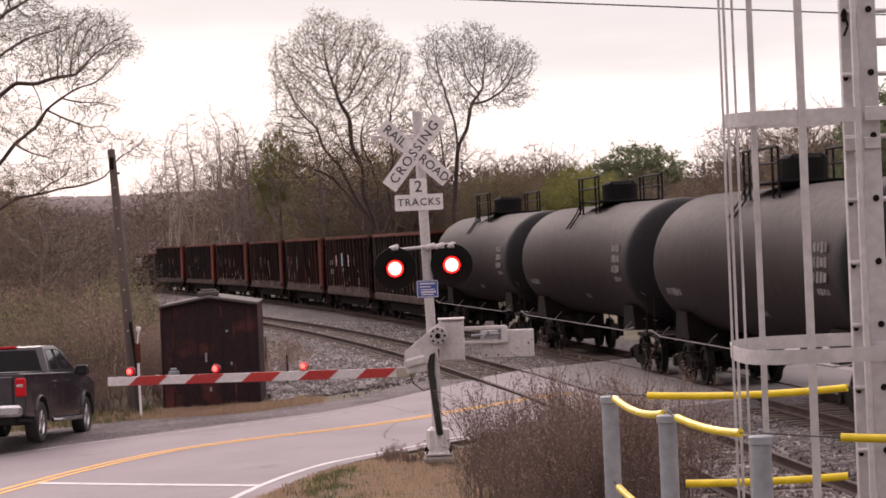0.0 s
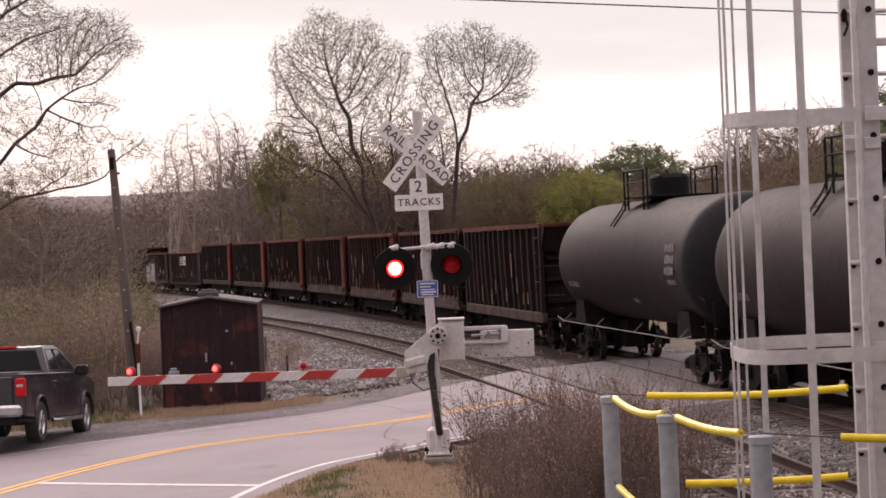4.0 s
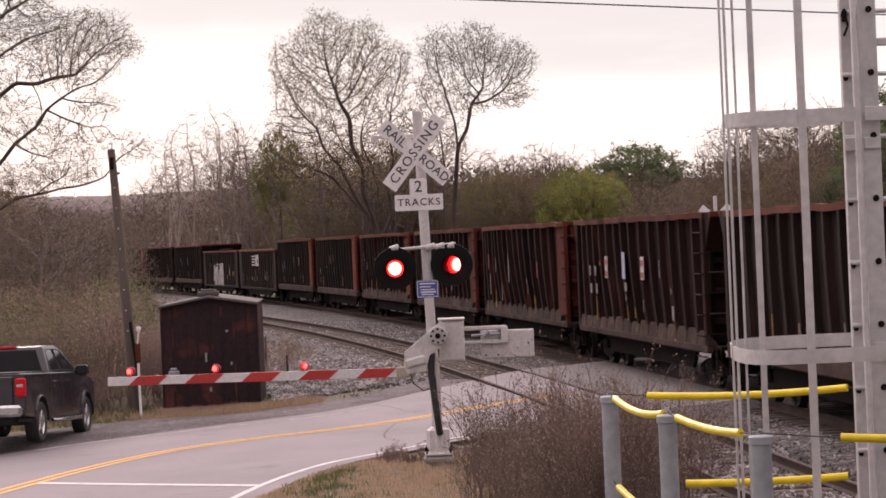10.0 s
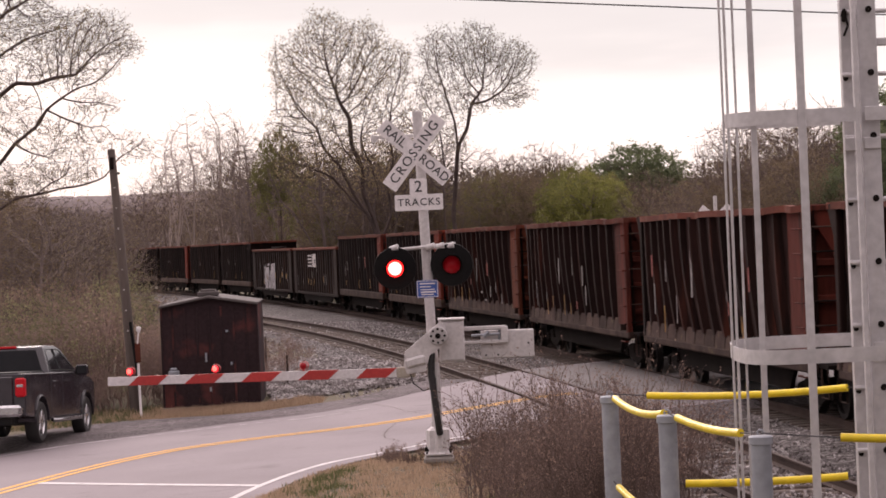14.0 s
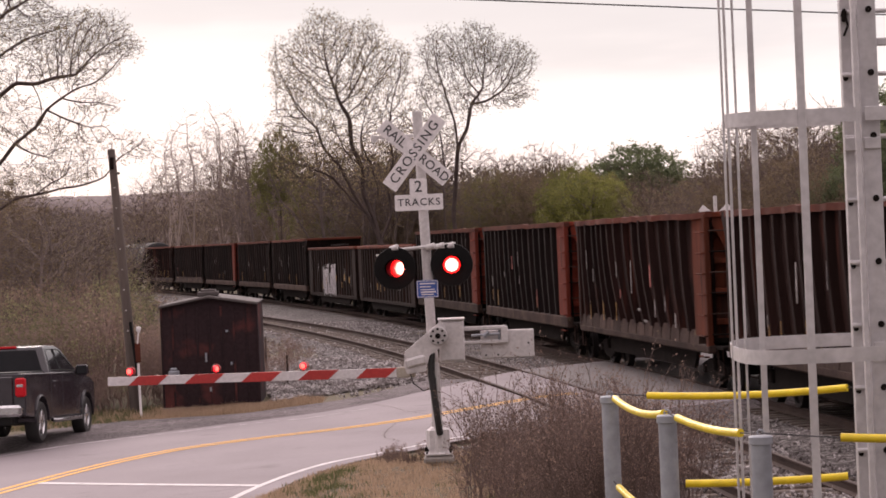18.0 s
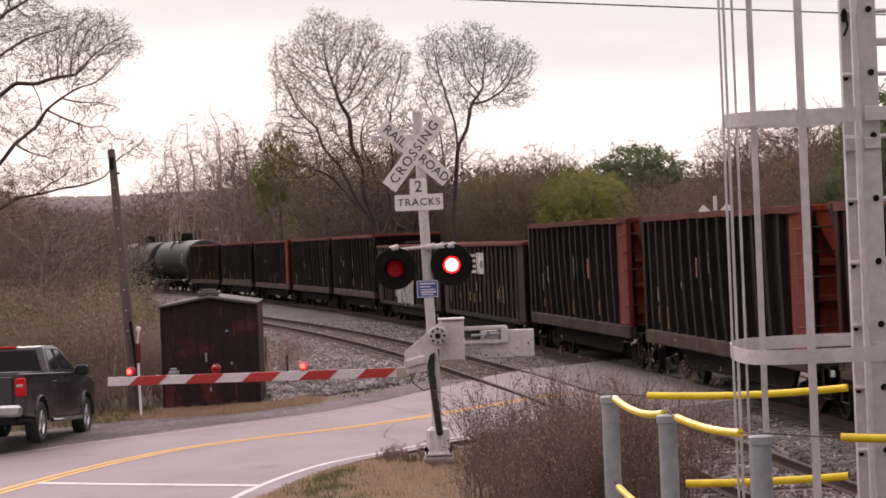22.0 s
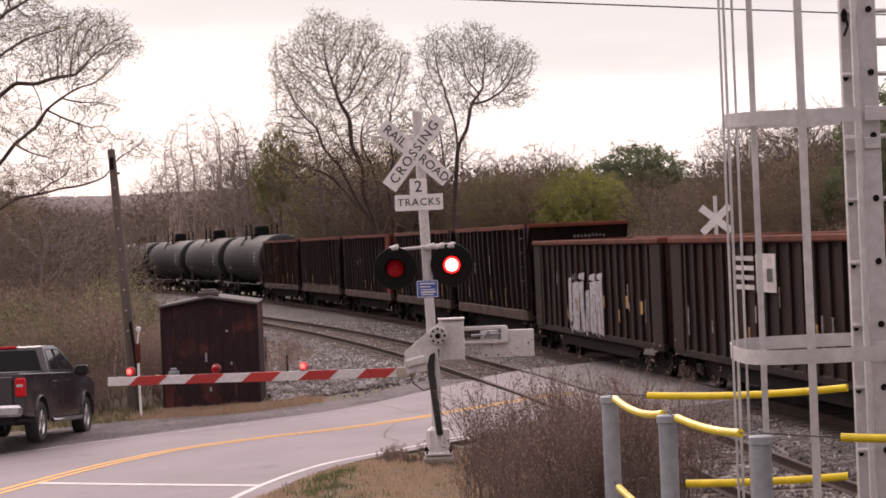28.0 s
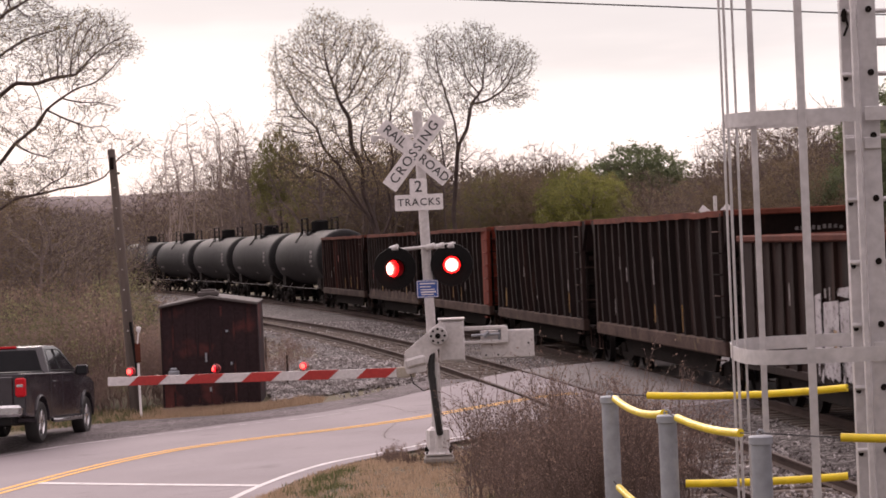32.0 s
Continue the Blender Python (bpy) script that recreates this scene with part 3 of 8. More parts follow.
def build_ballast():
    ss = [float(k) for k in np.arange(-400, 128, 2.0)]
    g = Geo()
    for s in ss:
        sd = siding(s)
        wide = 2.6 * smooth01((s + 60) / 25) * (1 - smooth01((s - 8) / 6))
        row = [MAIN - 3.6, MAIN - 2.0, MAIN - 1.15, MAIN, MAIN + 1.15, (MAIN + sd) / 2, sd - 1.15, sd, sd + 1.15, sd + 2.0, sd + 3.4 + wide]
        for k, o in enumerate(row):
            p = on_track(s, o)
            z = GRADE * s - 0.205 + 0.03 * noise.noise((p.x * 2, p.y * 2, 7))
            if k in (0, 10):
                z = ground_z(p.x, p.y) - 0.03
            elif k in (1, 9):
                z = max(z, ground_z(p.x, p.y) + 0.03)
            g.v.append((p.x, p.y, z))
    w = 11
    for i in range(len(ss) - 1):
        for k in range(w - 1):
            g.f.append((i * w + k, i * w + k + 1, (i + 1) * w + k + 1, (i + 1) * w + k))
            g.s.append(1 if k in (2, 3, 6, 7) else 0)
    ob = part("ballast", g, [M_BALLAST, M_STAINED], smooth=60)
    tagged(ob, "grey crushed stone ballast bed under the tracks", "ballast", kind="structure")


def build_aprons():
    """Stone ramps from the asphalt's edges down to the ballast, and a crack across the road."""
    for line, d0, d1, name in ((NEAR, -0.45, -2.0, "near"), (FAR, 0.0, 1.6, "far")):
        seg = [p for p in line if 0.2 < p.x < 22]
        ob = part("gravel_apron", strip(offset_line(seg, d0), offset_line(seg, d1), lambda x, y: ground_z(x, y) - 0.02, 4), M_GRAVEL, smooth=60)
        a = offset_line(seg, d0)
        for i, p in enumerate(a):
            v = ob.data.vertices[i * 5].co
            v.z = surface_z(v.x, v.y) - 0.006
            w = ob.data.vertices[i * 5 + 1].co
            w.z = max(w.z, v.z - 0.05)
        tagged(ob, "loose stone ramp along the edge of the asphalt", "gravel apron", kind="structure")
    for k, pts in enumerate(([(-2.05, 53.4), (-1.3, 51.5), (-0.9, 49.6), (-0.35, 47.8), (-0.25, 46.9)], [(-1.0, 46.6), (-1.3, 44.0), (-0.9, 42.4)])):
        rnd = random.Random(k)
        line = curve([(x + rnd.uniform(-0.1, 0.1), y + rnd.uniform(-0.1, 0.1)) for x, y in pts], 40)
        line = [p + Vector((rnd.gauss(0, 0.02), rnd.gauss(0, 0.02))) for p in line]
        ob = part("road_crack", strip(offset_line(line, -0.009), offset_line(line, 0.009), lambda x, y: surface_z(x, y) + 0.005), M_TIE)
        tagged(ob, "dark crack across the asphalt", "road crack", kind="structure")


def inside_road(x, y):
    odd = False
    for a, b in zip(CROSSING_RING, CROSSING_RING[1:] + CROSSING_RING[:1]):
        if (a.y > y) != (b.y > y) and x < a.x + (b.x - a.x) * (y - a.y) / (b.y - a.y):
            odd = not odd
    return odd


CROSSING_RING = offset_line(NEAR, -0.35)[::2] + FAR[::-2]


def build_crossing():
    """The darker patched pavement from the near track's inner rail to past the main track."""
    g = Geo()
    ss = [float(k) for k in np.arange(-26, 32, 0.3)]
    for a, b in zip(ss, ss[1:]):
        for k in range(16):
            q = []
            for s, f in ((a, k / 16), (b, k / 16), (b, (k + 1) / 16), (a, (k + 1) / 16)):
                hi, lo = siding(s) - 0.80, MAIN - 3.2
                q.append(on_track(s, hi + (lo - hi) * f))
            if all(inside_road(p.x, p.y) for p in q):
                g.add([(p.x, p.y, surface_z(p.x, p.y) + 0.005) for p in q], [(0, 1, 2, 3)])
    ob = part("crossing_pavement", g, M_CROSSING)
    tagged(ob, "darker patched asphalt between the rails of the crossing", "crossing pavement", kind="structure")


build_ground()
build_road()
build_crossing()
build_aprons()
build_ballast()


# ---------------------------------------------------------------- the train
CARS = []      # (thing, middle of the car along the train)
BULBS = []     # (lens, phase) of the flashing lamps


def bogie_mesh():
    g = Geo()
    for sgn in (-1, 1):
        g.prism([(-1.15, 0.52), (-1.15, 0.36), (-0.7, 0.36), (-0.35, 0.22), (0.35, 0.22), (0.7, 0.36), (1.15, 0.36), (1.15, 0.52), (0.5, 0.66), (-0.5, 0.66)], sgn * 1.0 - 0.07, sgn * 1.0 + 0.07)
        for x in (-0.14, 0, 0.14):
            g.tube([(x, sgn * 1.0, 0.3), (x, sgn * 1.0, 0.6)], 0.06, 8)
        for x in (-0.88, 0.88):
            g.box((x, sgn * 1.07, 0.44), (0.2, 0.1, 0.2), 0.02)
    g.box((0, 0, 0.56), (0.4, 2.3, 0.24), 0.03)
    # added dark fill closing the gap between the wheels, standing in for shade
    g.box((0, 0, 0.64), (3.4, 0.5, 0.6), 0.03)
    return g.mesh("side_frames", M_UNDER)


def wheelset_mesh():
    g = Geo()
    turn = pose(0, 0, 0, 90, 0, 0)
    for y in (-0.755, 0.755):
        w = -1 if y < 0 else 1
        g.lathe([(0.02, 0.10), (0.12, 0.10), (0.13, 0.03), (0.33, 0.02), (0.35, 0.07), (0.425, 0.07), (0.43, -0.05), (0.46, -0.055), (0.46, -0.08), (0.35, -0.08), (0.33, -0.02), (0.12, -0.04), (0.02, -0.04)], at(0, y, 0) @ (turn if w < 0 else pose(0, 0, 0, -90, 0, 0)), 22)
    g.tube([(0, -1.05, 0), (0, 1.05, 0)], 0.075, 10)
    return g.mesh("wheelset", M_WHEEL, 40)


BOGIE, WHEELSET = bogie_mesh(), wheelset_mesh()


def add_bogies(car, half):
    for x in (-half, half):
        b = part("bogie", BOGIE, M_UNDER, car, m=at(x, 0, 0))
        for dx in (-0.88, 0.88):
            part("wheelset", WHEELSET, M_WHEEL, b, m=at(dx, 0, 0.43))
    for sgn in (-1, 1):
        g = Geo()
        g.box((sgn * (half + 1.75), 0, 0.86), (0.9, 0.2, 0.24), 0.03)
        g.box((sgn * (half + 2.2), 0.05, 0.86), (0.24, 0.3, 0.3), 0.04)
        part("coupler", g, M_UNDER, car)
        g = Geo()
        g.tube([(sgn * (half + 1.6), 0.4, 0.8), (sgn * (half + 2.0), 0.42, 0.5), (sgn * (half + 2.25), 0.2, 0.42)], 0.025, 6)
        part("air_hose", g, M_RUBBER, car)


def bars(g, x, z, w, h, n, rnd, y, slot=0):
    """A block of unreadable stencil as n short bars."""
    for k in range(n):
        g.box((x + (k - (n - 1) / 2) * w / n, y, z + rnd.uniform(-0.02, 0.02)), (w / n * 0.6, 0.006, h * rnd.uniform(0.7, 1)), slot=slot)


def gondola(seed, length=16.15, end=None, side=None, bulge=0.1, chord=None, marks=(), text_end=False):
    """A high-sided open gondola whose sides have bowed out. x forwards, the camera's side is -y, z from the rail. end: the paint of its front end."""
    rnd = random.Random(seed)
    side, chord = side or M_RUST, chord or M_CHORD
    L, hw, z0, z1 = length - 1.75, 1.50, 1.14, 3.69
    orange = end is not None
    look_of = "faded orange end panels" if end == M_ORANGE else "dull red end panels" if orange else "a worn top edge"
    car = thing("gondola_car", ("dark sooty" if side == M_RUSTDARK else "rusty brown") + " high-sided gondola car with " + look_of, "rail car", group="gondola cars of the train")
    endw = 1.25

    def out(x, z, sgn):
        """How far the side bows outwards at a place."""
        k = min(max((z - z0) / (z1 - z0), 0.0), 1.0)
        along = max(math.cos(math.pi * x / L), 0.0) ** 0.7
        return bulge * along * (1 - (1 - k) ** 2) * (1 + 0.35 * noise.noise((x * 0.35 + seed * 3.1, sgn, 0.5)))

    for sgn in (-1, 1):
        # the plates are dented between the ribs
        g = Geo()
        nx, nz = 60, 6
        for t in (0, 1):
            for k in range(nz + 1):
                for i in range(nx + 1):
                    x, z = -L / 2 + L * i / nx, z0 + (z1 - z0) * k / nz
                    dent = 0.035 * noise.noise((x * 0.8 + seed, z * 0.9, sgn)) * math.sin(math.pi * k / nz)
                    g.v.append((x, sgn * (hw - 0.11 + dent + out(x, z, sgn) - 0.03 * t), z))
        w = nx + 1
        for t in (0, 1):
            o = t * w * (nz + 1)
            for k in range(nz):
                for i in range(nx):
                    q = (o + k * w + i, o + k * w + i + 1, o + (k + 1) * w + i + 1, o + (k + 1) * w + i)
                    g.f.append(q if (t == 0) == (sgn < 0) else q[::-1])
                    g.s.append(0)
        part("side_plate", g, side, car, smooth=50)
        n = 14
        lo, hi = -L / 2 + 0.35, L / 2 - (endw + 0.1 if orange else 0.45)
        pitch = (hi - lo) / n
        for i in range(n):
            # hat-shaped ribs that follow the bowed side
            x = lo + pitch * (i + 0.5)
            lean, proud = rnd.gauss(0, 0.045 if bulge > 0.13 else 0.02), rnd.uniform(-0.02, 0.012)
            r = Geo()
            for k in range(7):
                q = k / 6
                foot = z0 + (0.12 if bulge > 0.13 else 0.0)
                z = foot + (z1 - 0.06 - foot) * q
                xc, wd = x + lean * q + 0.02 * noise.noise((x, z, seed)), 0.15 - 0.03 * q
                o = out(xc, z, sgn)
                r.v += [(xc - wd, sgn * (hw - 0.13 + o), z), (xc - wd * 0.55, sgn * (hw + 0.02 + proud + o), z), (xc + wd * 0.55, sgn * (hw + 0.02 + proud + o), z), (xc + wd, sgn * (hw - 0.13 + o), z)]
            for k in range(6):
                for c in range(3):
                    q = (4 * k + c, 4 * k + c + 1, 4 * k + c + 5, 4 * k + c + 4)
                    r.f.append(q if sgn < 0 else q[::-1])
                    r.s.append(0)
            part("rib", r, side, car)
        for i in range(n + 1 if bulge > 0.13 else 0):
            # sloping dusty pockets between the feet of the ribs
            x = lo + pitch * i
            top, wd = z0 + rnd.uniform(0.14, 0.22), pitch * 0.475
            r = Geo()
            r.add([(x - wd, sgn * (hw + 0.035), z0 - 0.13), (x + wd, sgn * (hw + 0.035), z0 - 0.13), (x + wd * 0.96, sgn * (hw + 0.01), top - 0.07), (x + wd * 0.7, sgn * (hw - 0.01), top), (x - wd * 0.7, sgn * (hw - 0.01), top), (x - wd * 0.96, sgn * (hw + 0.01), top - 0.07), (x - wd, sgn * (hw - 0.2), z0 - 0.13), (x + wd, sgn * (hw - 0.2), z0 - 0.13)],
                  [q if sgn < 0 else q[::-1] for q in ((0, 1, 2, 3, 4, 5), (0, 5, 6), (1, 7, 2), (5, 4, 6), (2, 7, 3), (3, 7, 6, 4))])
            part("sill_pocket", r, M_SILL, car)
        r = Geo()
        pts = 26
        prev = [(-L / 2 + L * i / pts, z1 + rnd.uniform(-0.02, 0.015)) for i in range(pts + 1)]
        for xa, za in prev:
            o = out(xa, z1, sgn) + (rnd.gauss(0, 0.02) if bulge > 0.13 else 0.0)
            r.v += [(xa, sgn * (hw - 0.11 + o), za - 0.09), (xa, sgn * (hw + 0.035 + o), za - 0.09), (xa, sgn * (hw + 0.035 + o), za + 0.03), (xa, sgn * (hw - 0.11 + o), za + 0.03)]
        for i in range(pts):
            for c in range(4):
                q = (4 * i + c, 4 * i + (c + 1) % 4, 4 * i + 4 + (c + 1) % 4, 4 * i + 4 + c)
                r.f.append(q[::-1] if sgn < 0 else q)
                r.s.append(0)
        r.f += [(0, 1, 2, 3), (4 * pts + 3, 4 * pts + 2, 4 * pts + 1, 4 * pts)]
        r.s += [0, 0]
        part("top_chord", r, chord, car, "worn rusty top chord")
        r = Geo()
        tall = 0.17 if bulge > 0.13 else 0.31
        r.box((0, sgn * (hw - 0.04), z0 - 0.285 + tall / 2), (L, 0.17, tall), 0.03)
        part("side_sill", r, M_SILL, car, "dusty side sill")
        for x in (-L / 2 + 0.13, L / 2 - 0.13):
            r = Geo()
            r.box((x, sgn * (hw - 0.02), (z0 + z1) / 2 - 0.1), (0.22, 0.12, z1 - z0 + 0.2), 0.02)
            part("corner_post", r, end if orange and x > 0 else side, car)
        if orange:
            r = Geo()
            r.box((L / 2 - endw / 2 - 0.1, sgn * (hw - 0.03), (z0 + z1) / 2), (endw - 0.25, 0.10, z1 - z0 - 0.08), 0.02)
            part("end_side_panel", r, end, car, look_of[:-1])
        # ladder rungs by the front corner
        for k in range(7):
            lad = Geo()
            z = z0 - 0.35 + k * 0.42
            lad.tube([(L / 2 - 0.58, sgn * (hw + 0.02), z), (L / 2 - 0.58, sgn * (hw + 0.10), z), (L / 2 - 0.06, sgn * (hw + 0.10), z), (L / 2 - 0.06, sgn * (hw + 0.02), z)], 0.016, 5)
            part("ladder_rung", lad, end if orange else M_SILL if k % 3 == 0 else M_UNDER, car)
    for sgn in (-1, 1):
        g = Geo()
        m = end if orange and sgn > 0 else side
        g.box((sgn * (L / 2 - 0.25), 0, (z0 + z1) / 2), (0.08, 2 * hw - 0.3, z1 - z0), 0.01)
        part("end_wall", g, m, car)
        for k in range(4):
            g = Geo()
            g.box((sgn * (L / 2 - 0.16), 0, z0 + 0.35 + k * 0.62), (0.14, 2 * hw - 0.3, 0.13), 0.02)
            part("end_rib", g, m, car)
        g = Geo()
        g.box((sgn * (L / 2 - 0.12), 0, z1 - 0.03), (0.22, 2 * hw, 0.12), 0.02)
        part("end_chord", g, m if orange and sgn > 0 else chord, car)
        if sgn < 0 or not orange:
            # the end sheet flares out towards the top, with a gusset at each side
            e, over, drop = sgn * L / 2, sgn * 0.45, 0.75
            for y in (-1, 1):
                g = Geo()
                g.prism([(e - sgn * 0.02, z1 + 0.02), (e + over, z1 + 0.02), (e + over, z1 - 0.08), (e - sgn * 0.02, z1 - drop)], y * (hw - 0.10), y * (hw - 0.01))
                part("end_gusset", g, side, car)
            g = Geo()
            w = hw - 0.11
            vs = [(e + over - sgn * 0.02, -w, z1), (e + over - sgn * 0.02, w, z1), (e, w, z1 - drop), (e, -w, z1 - drop)]
            g.add(vs + [(x - sgn * 0.05, y, z) for x, y, z in vs], [(0, 1, 2, 3), (7, 6, 5, 4)] + [(i, i + 4, (i + 1) % 4 + 4, (i + 1) % 4) for i in range(4)])
            part("flared_end_sheet", g, side, car)
            g = Geo()
            g.box((e + over, 0, z1 - 0.02), (0.12, 2 * hw, 0.12), 0.02)
            part("flared_chord", g, chord, car)
        for y in (-1, 1):
            g = Geo()
            x0 = sgn * (L / 2 - 0.06)
            g.add([(x0, y * (hw - 0.05), z1 - 0.05), (x0, y * (hw - 0.55), z1 - 0.05), (x0, y * (hw - 1.0), z1 - 1.25), (x0, y * (hw - 0.75), z1 - 1.35), (x0 - sgn * 0.05, y * (hw - 0.05), z1 - 0.05), (x0 - sgn * 0.05, y * (hw - 0.55), z1 - 0.05), (x0 - sgn * 0.05, y * (hw - 1.0), z1 - 1.25), (x0 - sgn * 0.05, y * (hw - 0.75), z1 - 1.35)],
                  [(0, 1, 2, 3), (7, 6, 5, 4), (0, 4, 5, 1), (1, 5, 6, 2), (2, 6, 7, 3), (3, 7, 4, 0)])
            part("end_brace", g, m, car, "diagonal end gusset")
    for sgn in (-1, 1):
        g = Geo()
        g.box((sgn * (L / 2 + 0.30), 0, 0.98), (0.62, 2 * hw - 0.2, 0.07), 0.01)
        part("end_platform", g, M_UNDER, car)
        for y in (-1, 1):
            for k in range(6):
                g = Geo()
                z = z0 + 0.1 + 0.42 * k
                g.tube([(sgn * (L / 2 - 0.08), y * (hw - 0.05), z), (sgn * (L / 2 + 0.02), y * (hw - 0.05), z), (sgn * (L / 2 + 0.02), y * (hw - 0.62), z), (sgn * (L / 2 - 0.08), y * (hw - 0.62), z)], 0.015, 5)
                part("end_rung", g, M_SILL if k % 2 else M_UNDER, car)
            g = Geo()
            g.tube([(sgn * (L / 2 + 0.52), y * (hw - 0.12), 1.0), (sgn * (L / 2 + 0.52), y * (hw - 0.12), 0.45), (sgn * (L / 2 + 0.12), y * (hw - 0.12), 0.45), (sgn * (L / 2 + 0.12), y * (hw - 0.12), 1.0)], 0.018, 5)
            part("sill_step", g, M_SILL, car)
    g = Geo()
    g.tube([(L / 2 + 0.12, 0.5, 1.9), (L / 2 + 0.16, 0.5, 1.9)], 0.26, 16)
    part("brake_wheel", g, M_UNDER, car)
    g = Geo()
    g.box((0, 0, z0 - 0.03), (L - 0.4, 2 * hw - 0.25, 0.1))
    part("floor_plate", g, M_UNDER, car)
    g = Geo()
    g.box((0, 0, 0.86), (L + 0.2, 0.5, 0.34), 0.02)
    for x in (-4.3, -2.2, 0, 2.2, 4.3):
        g.box((x, 0, 0.95), (0.16, 2.6, 0.18))
    g.prism([(-5.0, 0.97), (5.0, 0.97), (4.45, 0.42), (-4.45, 0.42)], -1.22, -1.14)
    g.prism([(-5.0, 0.97), (5.0, 0.97), (4.45, 0.42), (-4.45, 0.42)], 1.14, 1.22)
    part("underframe", g, M_UNDER, car)
    g = Geo()
    g.tube([(0.6, 0.75, 0.68), (1.5, 0.75, 0.68)], 0.16, 10)
    part("brake_cylinder", g, M_UNDER, car)
    g = Geo()
    g.box((-0.8, -0.7, 0.7), (0.5, 0.4, 0.3), 0.04)
    part("brake_valve", g, M_UNDER, car)
    for kind, x, z, w, h in marks:
        g = Geo()
        y = -(hw + 0.034 + out(x, z, -1))
        if kind == "placard":
            g.box((x, y, z), (w, 0.006, h), 0.002)
            mark = part("placard", g, M_STENCIL, car, "white and red placard")
            for dz in (-0.3, 0.22):
                g = Geo()
                g.box((x, y - 0.006, z + dz * h), (w * 0.8, 0.005, h * 0.26), 0.001)
                part("placard_print", g, M_RMARK, mark)
        else:
            g.box((x, y, z), (w, 0.006, h), 0.002)
            part("stencil_mark", g, {"w": M_DULLWHITE, "y": M_YMARK, "r": M_RMARK, "b": M_PALEBLUE}[kind], car)
    for i in range(9 if seed < 7 else 6):
        g = Geo()
        x = lo + pitch * (rnd.randrange(1, n - 1) + 0.5)
        if i % 2:
            z = z0 + rnd.uniform(0.30, 0.42)
            g.box((x + rnd.uniform(-0.04, 0.04), -(hw + 0.036 + out(x, z, -1)), z), (0.04, 0.012, rnd.uniform(0.25, 0.6)))
            part("reflector_strip", g, M_YMARK, car)
        else:
            z = z0 + rnd.uniform(0.3, 1.6)
            g.box((x + rnd.uniform(-0.05, 0.05), -(hw + 0.036 + out(x, z, -1)), z), (rnd.uniform(0.025, 0.06), 0.012, rnd.uniform(0.1, 0.5)))
            part("stencil_mark", g, M_DULLWHITE if rnd.random() < 0.8 else M_RMARK, car)
    if text_end:
        g = Geo()
        bars(g, 0.0, 0.0, 1.0, 0.10, 9, rnd, 0.0)
        part("end_stencil", g, M_FADED, car, m=at(L / 2 + 0.25, 0.35, z1 - 0.36) @ pose(0, 0, 0, 0, 0, 90))
    add_bogies(car, length / 2 - 2.35)
    return car


def _stroke(x, z, w, h, lean, y):
    g = Geo()
    g.prism([(x, z), (x + w, z - 0.04), (x + w + lean, z + h), (x + 0.03 + lean, z + h - 0.05)], y, y + 0.006)
    return g


